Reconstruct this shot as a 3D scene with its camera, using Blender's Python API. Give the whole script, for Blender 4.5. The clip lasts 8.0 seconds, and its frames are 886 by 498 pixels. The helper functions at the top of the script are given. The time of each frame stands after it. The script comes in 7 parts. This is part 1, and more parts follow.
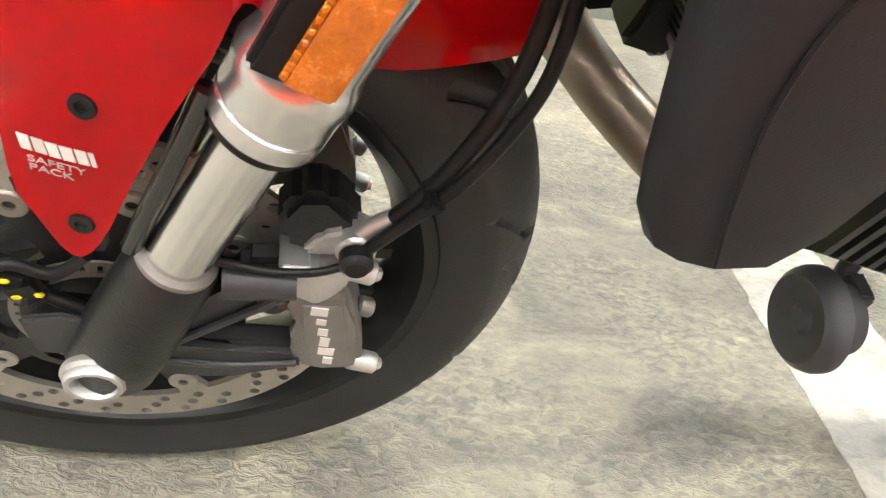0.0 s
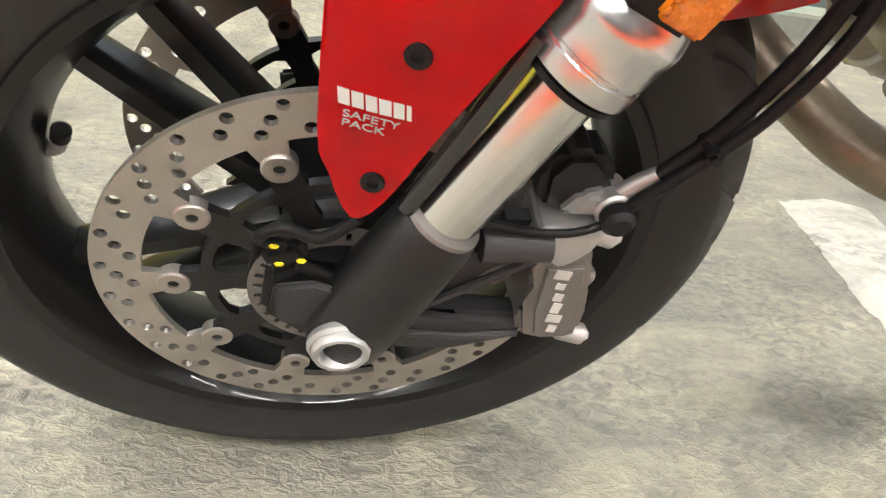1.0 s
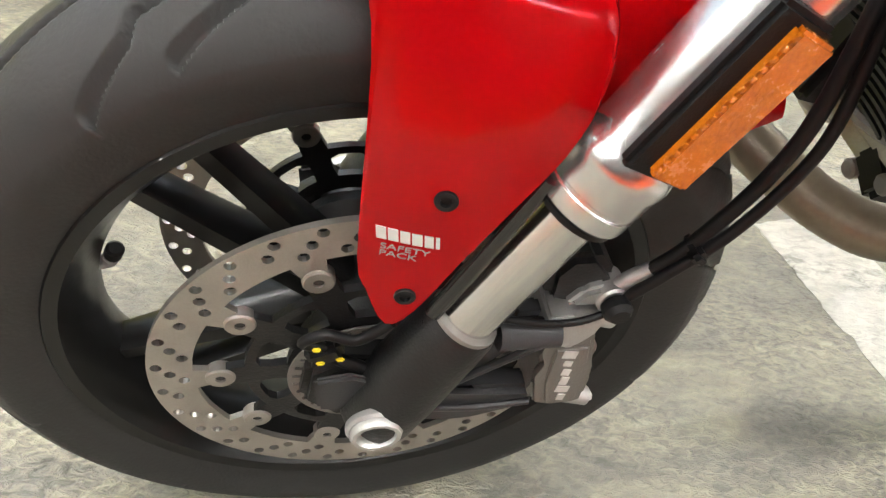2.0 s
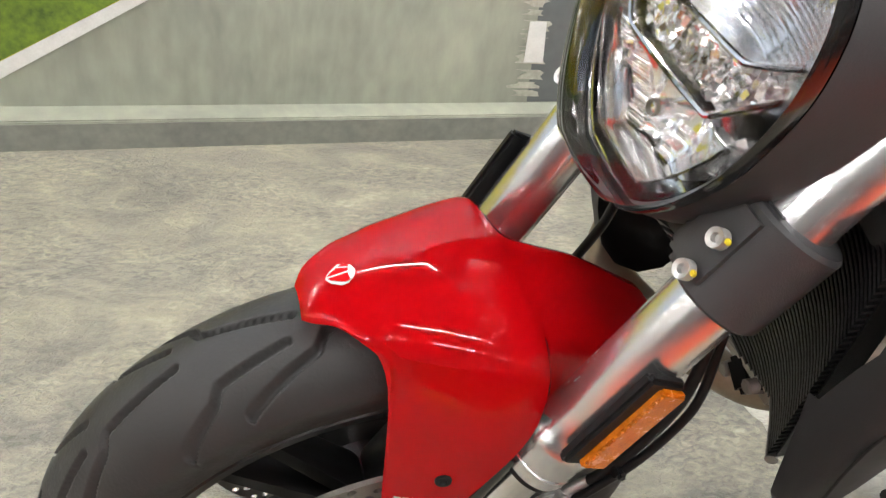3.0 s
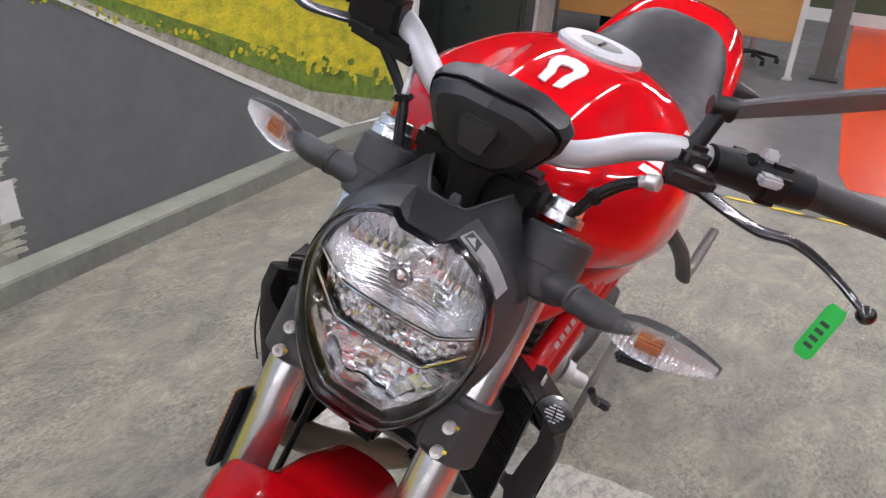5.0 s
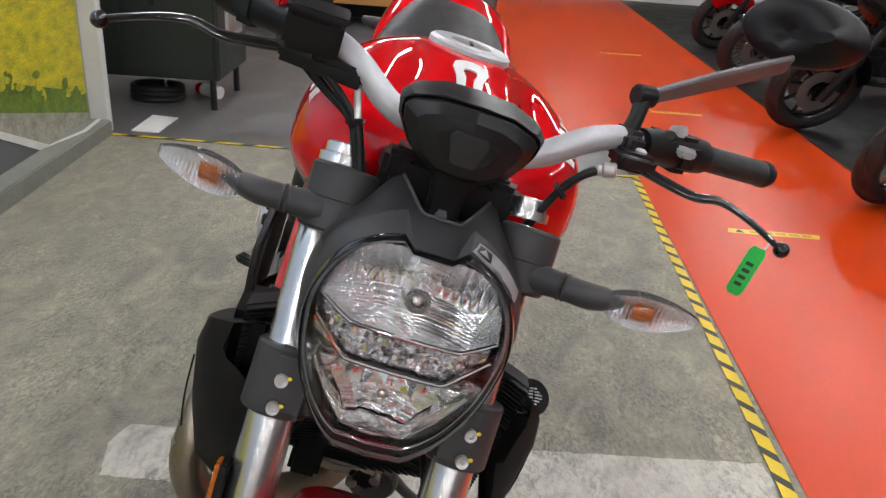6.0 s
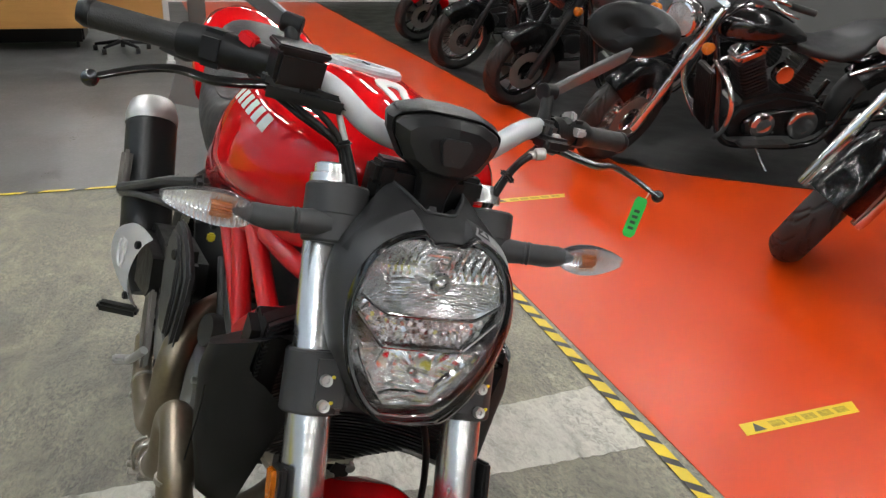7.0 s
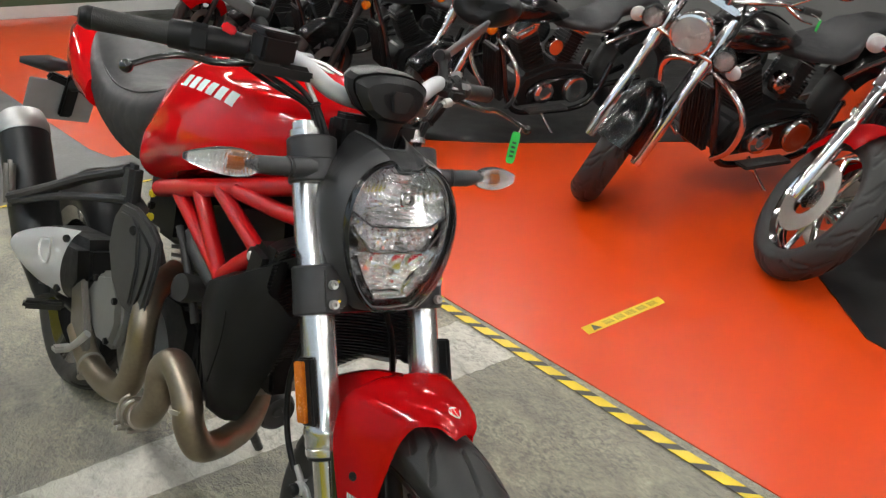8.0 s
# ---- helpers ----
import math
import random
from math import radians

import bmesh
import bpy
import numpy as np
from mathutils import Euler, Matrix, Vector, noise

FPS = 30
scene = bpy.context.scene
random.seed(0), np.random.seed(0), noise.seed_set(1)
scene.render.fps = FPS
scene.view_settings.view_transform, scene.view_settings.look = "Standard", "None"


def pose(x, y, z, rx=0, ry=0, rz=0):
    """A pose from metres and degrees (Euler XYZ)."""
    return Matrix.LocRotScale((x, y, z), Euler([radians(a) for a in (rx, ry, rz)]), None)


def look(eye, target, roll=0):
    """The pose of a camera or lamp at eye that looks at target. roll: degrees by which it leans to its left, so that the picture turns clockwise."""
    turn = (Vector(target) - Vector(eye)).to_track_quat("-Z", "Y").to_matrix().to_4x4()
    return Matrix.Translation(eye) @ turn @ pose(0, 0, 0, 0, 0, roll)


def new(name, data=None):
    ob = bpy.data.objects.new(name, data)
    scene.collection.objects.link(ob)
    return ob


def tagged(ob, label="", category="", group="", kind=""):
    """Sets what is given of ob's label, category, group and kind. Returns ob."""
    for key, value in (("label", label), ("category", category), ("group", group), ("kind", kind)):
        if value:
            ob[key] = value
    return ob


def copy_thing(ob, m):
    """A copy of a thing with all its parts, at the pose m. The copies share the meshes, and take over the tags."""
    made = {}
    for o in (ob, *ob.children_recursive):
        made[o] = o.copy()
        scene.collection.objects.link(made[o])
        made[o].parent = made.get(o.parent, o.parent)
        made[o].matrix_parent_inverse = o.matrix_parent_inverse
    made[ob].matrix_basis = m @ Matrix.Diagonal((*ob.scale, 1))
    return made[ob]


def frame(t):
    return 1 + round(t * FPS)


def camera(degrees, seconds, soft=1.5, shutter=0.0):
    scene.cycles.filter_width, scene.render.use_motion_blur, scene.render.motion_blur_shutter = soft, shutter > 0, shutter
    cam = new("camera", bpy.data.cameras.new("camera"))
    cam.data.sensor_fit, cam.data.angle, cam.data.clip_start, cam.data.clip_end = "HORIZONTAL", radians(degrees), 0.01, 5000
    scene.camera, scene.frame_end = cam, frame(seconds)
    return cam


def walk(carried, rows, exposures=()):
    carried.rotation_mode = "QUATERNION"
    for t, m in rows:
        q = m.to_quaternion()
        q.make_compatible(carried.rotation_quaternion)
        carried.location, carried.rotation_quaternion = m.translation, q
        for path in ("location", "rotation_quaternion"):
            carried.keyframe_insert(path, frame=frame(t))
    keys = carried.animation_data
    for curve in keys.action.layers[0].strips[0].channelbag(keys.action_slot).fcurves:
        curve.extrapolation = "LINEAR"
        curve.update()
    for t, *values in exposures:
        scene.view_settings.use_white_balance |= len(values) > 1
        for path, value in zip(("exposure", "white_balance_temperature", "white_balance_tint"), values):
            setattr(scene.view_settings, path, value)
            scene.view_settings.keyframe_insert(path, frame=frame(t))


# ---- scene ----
cam = camera(59.5, 8.0, soft=1.3, shutter=0.1)
PATH = [
    (0, (0.033, -0.013, 0.666), (0.431, 1.566, -0.496), 14.5),
    (0.5, (-0.047, -0.02, 0.628), (0.359, 1.572, -0.512), 14.0),
    (1, (-0.118, -0.02, 0.61), (0.281, 1.584, -0.516), 13.1),
    (1.2, (-0.138, -0.021, 0.611), (0.255, 1.586, -0.514), 12.8),
    (2.3, (-0.177, -0.042, 0.751), (0.318, 1.561, -0.338), 10.2),
    (2.5, (-0.197, -0.063, 0.801), (0.338, 1.552, -0.25), 9.6),
    (3, (-0.24, -0.07, 0.945), (0.355, 1.539, -0.083), 8.6),
    (3.5, (-0.293, -0.03, 1.031), (0.5, 1.512, 0.038), 7.5),
    (4, (-0.333, -0.017, 1.119), (0.783, 1.368, 0.204), 6.3),
    (4.5, (-0.447, -0.032, 1.176), (0.97, 1.102, 0.337), 5.9),
    (4.7, (-0.493, -0.038, 1.202), (1.018, 0.975, 0.372), 5.5),
    (5.8, (-0.588, 0.246, 1.248), (1.224, 0.477, 0.434), 4.5),
    (6, (-0.616, 0.298, 1.245), (1.21, 0.357, 0.433), 4.1),
    (6.5, (-0.713, 0.468, 1.268), (1.07, 0.129, 0.427), 3.6),
    (7, (-0.713, 0.62, 1.276), (1.02, -0.011, 0.501), 2.0),
    (7.5, (-0.74, 0.763, 1.282), (0.873, -0.159, 0.541), 0.7),
    (8, (-0.9, 0.978, 1.284), (0.585, -0.118, 0.513), -0.2),
]
walk(cam, [(t, look(eye, target, roll)) for t, eye, target, roll in PATH],
     exposures=[(0, 2.02, 6550, 10), (1.2, 1.80, 6500, 10), (2.5, 1.55, 6450, 9), (3.5, 1.10, 6300, 15), (4.5, 0.96, 5950, 21), (5.8, 0.48, 6200, 15), (6.5, 0.44, 6250, 9), (8, 0.62, 6450, 7)])

# ---- light ----
world = bpy.data.worlds.new("world")
world.use_nodes = True
world.node_tree.nodes["Background"].inputs[0].default_value = (0.75, 0.8, 0.9, 1)
world.node_tree.nodes["Background"].inputs[1].default_value = 0.01
scene.world = world
LAMP = 56.0
CEIL = 3.1


# ---- materials ----
def node(tree, kind, **values):
    n = tree.nodes.new(kind)
    for key, value in values.items():
        n.inputs[key.replace("_", " ")].default_value = value
    return n


def material(name, col, rough=0.5, metal=0.0, col2=None, scale=20.0, fine=220.0, amount=0.5, wear=0.12, bump=0.0,
             coat=0.0, stretch=(1, 1, 1), spec=0.5, random_tone=0.0):
    m = bpy.data.materials.new(name)
    m.use_nodes = True
    t = m.node_tree
    b = t.nodes["Principled BSDF"]
    b.inputs["Metallic"].default_value = metal
    b.inputs["Coat Weight"].default_value = coat
    b.inputs["Coat Roughness"].default_value = 0.012
    b.inputs["Specular IOR Level"].default_value = spec
    co = t.nodes.new("ShaderNodeTexCoord")
    mp = node(t, "ShaderNodeMapping", Scale=stretch)
    t.links.new(co.outputs["Object"], mp.inputs["Vector"])
    big = node(t, "ShaderNodeTexNoise", Scale=scale, Detail=5.0, Roughness=0.6)
    small = node(t, "ShaderNodeTexNoise", Scale=fine, Detail=3.0)
    for n in (big, small):
        t.links.new(mp.outputs["Vector"], n.inputs["Vector"])
    mixed = t.nodes.new("ShaderNodeMix")
    mixed.data_type = "FLOAT"
    mixed.inputs[0].default_value = 0.35
    t.links.new(big.outputs["Fac"], mixed.inputs[2])
    t.links.new(small.outputs["Fac"], mixed.inputs[3])
    ramp = t.nodes.new("ShaderNodeValToRGB")
    ramp.color_ramp.elements[0].position = 0.5 - 0.28 / max(amount, 0.05) * 0.5
    ramp.color_ramp.elements[1].position = 0.5 + 0.28 / max(amount, 0.05) * 0.5
    c2 = col2 or tuple(c * 0.78 for c in col)
    ramp.color_ramp.elements[0].color = (*c2, 1)
    ramp.color_ramp.elements[1].color = (*col, 1)
    t.links.new(mixed.outputs[0], ramp.inputs[0])
    t.links.new(ramp.outputs[0], b.inputs["Base Color"])
    rr = node(t, "ShaderNodeMapRange", From_Min=0.3, From_Max=0.7, To_Min=max(0.02, rough - wear), To_Max=min(1, rough + wear))
    t.links.new(mixed.outputs[0], rr.inputs[0])
    t.links.new(rr.outputs[0], b.inputs["Roughness"])
    if bump:
        bp = node(t, "ShaderNodeBump", Strength=1.0, Distance=bump)
        t.links.new(small.outputs["Fac"], bp.inputs["Height"])
        t.links.new(bp.outputs[0], b.inputs["Normal"])
    return m


def lamp_material(name, col, strength):
    m = bpy.data.materials.new(name)
    m.use_nodes = True
    t = m.node_tree
    t.nodes.clear()
    e = node(t, "ShaderNodeEmission", Color=(*col, 1), Strength=strength)
    o = t.nodes.new("ShaderNodeOutputMaterial")
    t.links.new(e.outputs[0], o.inputs[0])
    return m


def clear_material(name, tint, gloss_rough=0.008):
    m = bpy.data.materials.new(name)
    m.use_nodes = True
    t = m.node_tree
    t.nodes.clear()
    a = node(t, "ShaderNodeBsdfTransparent", Color=(*tint, 1))
    g = node(t, "ShaderNodeBsdfGlossy", Roughness=gloss_rough)
    f = node(t, "ShaderNodeFresnel", IOR=1.5)
    x = t.nodes.new("ShaderNodeMixShader")
    o = t.nodes.new("ShaderNodeOutputMaterial")
    t.links.new(f.outputs[0], x.inputs[0])
    t.links.new(a.outputs[0], x.inputs[1])
    t.links.new(g.outputs[0], x.inputs[2])
    t.links.new(x.outputs[0], o.inputs[0])
    return m


RED = material("red_paint", (0.61, 0.003, 0.006), 0.5, col2=(0.57, 0.003, 0.006), scale=4, fine=30, amount=0.3, wear=0.02, coat=1.0, spec=0.0)
FRAME_RED = material("red_frame_paint", (0.46, 0.004, 0.006), 0.4, col2=(0.40, 0.004, 0.006), scale=12, amount=0.4, wear=0.06, coat=0.7, spec=0.2)
SILVER = material("anodised_aluminium", (0.68, 0.68, 0.68), 0.24, 0.95, col2=(0.60, 0.60, 0.61), scale=14, fine=400, wear=0.05, stretch=(1, 1, 0.1))
CHROME = material("polished_chrome", (0.78, 0.78, 0.78), 0.1, 1.0, col2=(0.7, 0.7, 0.7), scale=12, wear=0.04)
CLEARGREY = material("grey_lamp_rim", (0.36, 0.37, 0.38), 0.3, 0.3, col2=(0.30, 0.31, 0.32), scale=20, wear=0.05)
STEEL = material("brushed_steel", (0.47, 0.44, 0.40), 0.38, 0.85, col2=(0.36, 0.33, 0.30), scale=40, fine=500, wear=0.08, bump=0.0002)
CAST = material("cast_grey_metal", (0.24, 0.225, 0.21), 0.45, 0.6, scale=60, fine=500, bump=0.0004)
COVERGREY = material("pale_grey_cover", (0.27, 0.27, 0.265), 0.45, 0.45, col2=(0.21, 0.21, 0.205), scale=40, fine=400, bump=0.0003)
# also the shaded tone of the right radiator panel
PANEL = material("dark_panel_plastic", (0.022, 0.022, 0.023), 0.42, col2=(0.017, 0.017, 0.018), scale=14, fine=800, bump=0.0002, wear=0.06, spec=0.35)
CAST_LIGHT = material("cast_light_alloy", (0.55, 0.55, 0.54), 0.42, 0.7, scale=50, fine=500, bump=0.0003)
BRONZE = material("heat_tinted_steel", (0.34, 0.285, 0.215), 0.36, 0.88, col2=(0.20, 0.165, 0.125), scale=9, fine=120, wear=0.08)
RUBBER = material("tyre_rubber", (0.028, 0.0275, 0.027), 0.52, col2=(0.016, 0.016, 0.016), scale=25, fine=300, bump=0.0003, spec=0.35)
GROOVESHADE = material("groove_shade", (0.003, 0.003, 0.003), 0.7, scale=40, spec=0.05)
DASHBLACK = material("black_instrument_plastic", (0.012, 0.012, 0.013), 0.36, col2=(0.009, 0.009, 0.010), scale=18, fine=900, bump=0.0002, wear=0.08, spec=0.25)
PLASTIC = material("black_plastic", (0.009, 0.009, 0.0095), 0.42, col2=(0.006, 0.006, 0.0065), scale=18, fine=700, bump=0.0002, wear=0.08, spec=0.22)
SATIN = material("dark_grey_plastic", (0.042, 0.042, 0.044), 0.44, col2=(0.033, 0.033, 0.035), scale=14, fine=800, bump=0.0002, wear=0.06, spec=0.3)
GLOSSBLACK = material("gloss_black_paint", (0.007, 0.007, 0.0075), 0.2, col2=(0.005, 0.005, 0.005), scale=15, coat=0.6, wear=0.05)
WHEELBLACK = material("black_wheel_paint", (0.007, 0.007, 0.0075), 0.34, col2=(0.004, 0.004, 0.004), scale=15, coat=0.15, wear=0.06, spec=0.3)
SLIDER = material("bright_fork_tube", (0.70, 0.69, 0.68), 0.17, 1.0, col2=(0.62, 0.61, 0.60), scale=10, fine=500, wear=0.05, stretch=(1, 1, 0.1))
BRIGHTPRINT = material("silver_print", (0.72, 0.70, 0.68), 0.4, 0.3, scale=30, amount=0.3)
BLACKMETAL = material("black_cast_metal", (0.014, 0.014, 0.0145), 0.42, 0.2, col2=(0.008, 0.008, 0.0085), scale=30, fine=400, bump=0.0004)
GRIP = material("grip_rubber", (0.017, 0.017, 0.017), 0.55, scale=60, fine=500, bump=0.0006)
VINYL = material("seat_vinyl", (0.023, 0.023, 0.025), 0.5, scale=30, fine=900, bump=0.0004, spec=0.3)
REFLECTOR = material("mirror_reflector", (0.97, 0.97, 0.98), 0.20, 1.0, col2=(0.93, 0.93, 0.95), scale=30, wear=0.05)


def stone_material(name, cols, speck, bump, marble=0.55):
    """Worn concrete: broad stains, streaked marbling, centimetre flecks in patches and fine grit."""
    m = bpy.data.materials.new(name)
    m.use_nodes = True
    t = m.node_tree
    b = t.nodes["Principled BSDF"]
    co = t.nodes.new("ShaderNodeTexCoord")
    mp = node(t, "ShaderNodeMapping", Scale=(1, 1.7, 1), Rotation=(0, 0, 0.5))
    t.links.new(co.outputs["Object"], mp.inputs["Vector"])

    def noise(scale, detail, rough, twist=0.0):
        n = node(t, "ShaderNodeTexNoise", Scale=scale, Detail=detail, Roughness=rough, Distortion=twist)
        t.links.new(mp.outputs["Vector"], n.inputs["Vector"])
        return n.outputs["Fac"]

    def blend(f, a, c):
        x = t.nodes.new("ShaderNodeMix")
        x.data_type = "FLOAT"
        if isinstance(f, float):
            x.inputs[0].default_value = f
        else:
            t.links.new(f, x.inputs[0])
        t.links.new(a, x.inputs[2])
        t.links.new(c, x.inputs[3])
        return x.outputs[0]

    def span(v, lo, hi, out0, out1):
        r = node(t, "ShaderNodeMapRange", From_Min=lo, From_Max=hi, To_Min=out0, To_Max=out1)
        t.links.new(v, r.inputs[0])
        return r.outputs[0]

    broad, stain = noise(1.1, 3.0, 0.55), noise(5.0, 4.0, 0.6, 1.2)
    fleck, grit = span(noise(speck, 3.5, 0.62, 0.8), 0.36, 0.64, 0.22, 0.78), noise(speck * 4, 2.0, 0.5)
    patch = span(noise(2.6, 3.0, 0.55), 0.42, 0.60, 0.25, 0.85)
    ground = blend(marble, broad, stain)
    rough_part = blend(0.25, fleck, grit)
    tone = blend(patch, ground, rough_part)
    tone = blend(0.35, tone, stain)
    ramp = t.nodes.new("ShaderNodeValToRGB")
    while len(ramp.color_ramp.elements) < len(cols):
        ramp.color_ramp.elements.new(0.5)
    for e, (at, c) in zip(ramp.color_ramp.elements, cols):
        e.position, e.color = at, (*c, 1)
    t.links.new(tone, ramp.inputs[0])
    t.links.new(ramp.outputs[0], b.inputs["Base Color"])
    t.links.new(span(tone, 0.35, 0.65, 0.30, 0.60), b.inputs["Roughness"])
    bp = node(t, "ShaderNodeBump", Strength=1.0, Distance=bump)
    t.links.new(rough_part, bp.inputs["Height"])
    t.links.new(bp.outputs[0], b.inputs["Normal"])
    return m


BAR_SILVER = material("matte_silver_anodising", (0.40, 0.41, 0.43), 0.42, 0.35, col2=(0.47, 0.48, 0.50), scale=20, fine=500, wear=0.05)
PALE_SHIELD = material("pale_silver_paint", (0.85, 0.85, 0.85), 0.36, 0.25, col2=(0.78, 0.78, 0.78), scale=20, fine=300, wear=0.06)
HEADCAST = material("pale_cast_alloy", (0.46, 0.43, 0.36), 0.5, 0.3, col2=(0.30, 0.28, 0.23), scale=40, fine=260, bump=0.0006)
AMBER = material("amber_plastic", (0.62, 0.17, 0.006), 0.22, col2=(0.40, 0.10, 0.004), scale=60, fine=420, amount=0.9, bump=0.0008, coat=0.35)
CLEAR = clear_material("clear_plastic", (0.97, 0.975, 0.98))
SMOKED = clear_material("signal_lens", (0.90, 0.90, 0.90), 0.08)
frost = node(SMOKED.node_tree, "ShaderNodeBsdfTranslucent", Color=(0.9, 0.9, 0.9, 1))
both = node(SMOKED.node_tree, "ShaderNodeMixShader", Fac=0.17)
old = SMOKED.node_tree.nodes["Material Output"].inputs[0].links[0].from_socket
SMOKED.node_tree.links.new(old, both.inputs[1])
SMOKED.node_tree.links.new(frost.outputs[0], both.inputs[2])
SMOKED.node_tree.links.new(both.outputs[0], SMOKED.node_tree.nodes["Material Output"].inputs[0])
WHITE = material("white_print", (0.72, 0.72, 0.71), 0.5, scale=30, amount=0.3)
PRINT = material("pale_print", (0.42, 0.34, 0.34), 0.5, scale=30, amount=0.3)
PALELABEL = material("pale_label", (0.46, 0.46, 0.47), 0.4, scale=30, amount=0.3)
LABEL = material("grey_label", (0.42, 0.42, 0.43), 0.4, scale=30, amount=0.3)
YELLOWDOT = material("yellow_paint_mark", (0.75, 0.6, 0.02), 0.5, scale=80)
GREEN = material("green_tag", (0.02, 0.5, 0.07), 0.5, col2=(0.015, 0.38, 0.05), scale=40)
DARKPRINT = material("dark_print", (0.02, 0.05, 0.025), 0.6)
CONCRETE = stone_material("worn_grey_concrete", ((0.30, (0.085, 0.080, 0.069)), (0.42, (0.170, 0.162, 0.138)), (0.50, (0.235, 0.221, 0.180)), (0.58, (0.310, 0.288, 0.218)), (0.70, (0.44, 0.415, 0.33))), 52.0, 0.006)
DARKFLOOR = material("dark_sealed_concrete", (0.12, 0.118, 0.12), 0.4, col2=(0.075, 0.073, 0.075), scale=2.2, fine=60, amount=0.8, wear=0.15, bump=0.0005)
STRIP = stone_material("worn_white_line_paint", ((0.33, (0.22, 0.21, 0.18)), (0.43, (0.36, 0.345, 0.305)), (0.52, (0.48, 0.46, 0.41)), (0.62, (0.57, 0.55, 0.49))), 36.0, 0.003)
ORANGE = material("orange_floor_coating", (0.60, 0.052, 0.0015), 0.32, col2=(0.52, 0.040, 0.0015), scale=0.7, fine=5, amount=0.45, wear=0.04, spec=0.42)
MAT = material("black_rubber_mat", (0.014, 0.0138, 0.0145), 0.42, col2=(0.009, 0.009, 0.009), scale=4, fine=140, bump=0.0006, spec=0.38)
YELLOW = material("yellow_tape", (0.75, 0.55, 0.02), 0.35, col2=(0.62, 0.45, 0.02), scale=20, wear=0.1)
BLACKTAPE = material("black_tape", (0.03, 0.03, 0.03), 0.4, scale=30)
ROADART = material("mural_road_paint", (0.345, 0.36, 0.285), 0.55, col2=(0.19, 0.20, 0.172), scale=1.7, fine=14, amount=0.75, stretch=(1.8, 1, 0.7))
WORNART = material("mural_worn_paint", (0.46, 0.45, 0.38), 0.55, col2=(0.27, 0.265, 0.22), scale=18, fine=90, amount=0.9)
GREYSTEM = material("mid_grey_plastic", (0.11, 0.11, 0.115), 0.42, col2=(0.09, 0.09, 0.094), scale=14, fine=800, bump=0.0002, wear=0.06)
ROADART2 = material("mural_road_dark_paint", (0.12, 0.13, 0.13), 0.55, col2=(0.08, 0.086, 0.09), scale=4, fine=22, amount=0.8)
LEDGE_SHADE_ART = material("ledge_shade_and_paint", (0.22, 0.228, 0.195), 0.55, col2=(0.135, 0.14, 0.125), scale=5, fine=40, amount=0.8)
FIELDART = material("mural_flower_paint", (0.62, 0.50, 0.010), 0.55, col2=(0.22, 0.24, 0.012), scale=9, fine=60, amount=1.0, stretch=(1, 1, 2.2))
GRASSART = material("mural_grass_paint", (0.16, 0.24, 0.02), 0.55, col2=(0.05, 0.09, 0.012), scale=14, fine=70, amount=1.0)
GRAVELART = material("mural_gravel_paint", (0.40, 0.38, 0.31), 0.55, col2=(0.17, 0.165, 0.13), scale=16, fine=70, amount=1.0)
LINEART = material("mural_line_paint", (0.68, 0.68, 0.66), 0.55, col2=(0.5, 0.5, 0.48), scale=14, amount=0.6)
SKYART = material("mural_sky_paint", (0.45, 0.55, 0.66), 0.55, col2=(0.32, 0.42, 0.54), scale=1.5, amount=0.8)
WALLPAINT = material("white_wall_paint", (0.62, 0.62, 0.6), 0.6, scale=3, fine=90, amount=0.4, bump=0.0004)
GREYWALL = material("dark_grey_wall_paint", (0.15, 0.15, 0.147), 0.6, scale=3, fine=90, amount=0.4, bump=0.0004)
GREENWALL = material("dark_green_wall_paint", (0.055, 0.075, 0.035), 0.6, scale=3, fine=90, amount=0.5)
CEILING = material("dark_grey_ceiling_paint", (0.12, 0.12, 0.12), 0.7, scale=2, fine=60, amount=0.5)
WOOD = material("oak_veneer", (0.52, 0.27, 0.075), 0.4, col2=(0.40, 0.20, 0.05), scale=5, fine=60, stretch=(0.4, 0.4, 6))
TUBE = lamp_material("led_tube", (1.0, 0.97, 0.92), LAMP)


# ---- mesh helpers ----
SET = [Matrix()]      # how the group of parts being built is turned


def part(name, bm, mat, parent=None, label="", smooth=38):
    me = bpy.data.meshes.new(name)
    bmesh.ops.transform(bm, matrix=SET[0], verts=bm.verts)
    bmesh.ops.recalc_face_normals(bm, faces=bm.faces)
    bm.to_mesh(me)
    bm.free()
    for p in me.polygons:
        p.use_smooth = True
    me.set_sharp_from_angle(angle=radians(smooth))
    me.materials.append(mat)
    ob = new(name, me)
    ob.parent = parent
    return tagged(ob, label)


def thing(name, m, label, category, group=""):
    ob = new(name)
    ob.empty_display_size = 0.1
    ob.matrix_basis = m
    return tagged(ob, label, category, group)


def spline(pts, n):
    """Catmull-Rom through pts, n steps a span."""
    pts = [Vector(p) for p in pts]
    if n <= 1 or len(pts) < 3:
        return pts
    out = []
    for i in range(len(pts) - 1):
        a, b, c, d = pts[max(i - 1, 0)], pts[i], pts[i + 1], pts[min(i + 2, len(pts) - 1)]
        for k in range(n):
            t = k / n
            out.append(0.5 * (2 * b + (c - a) * t + (2 * a - 5 * b + 4 * c - d) * t * t + (3 * b - a - 3 * c + d) * t ** 3))
    return out + [pts[-1]]


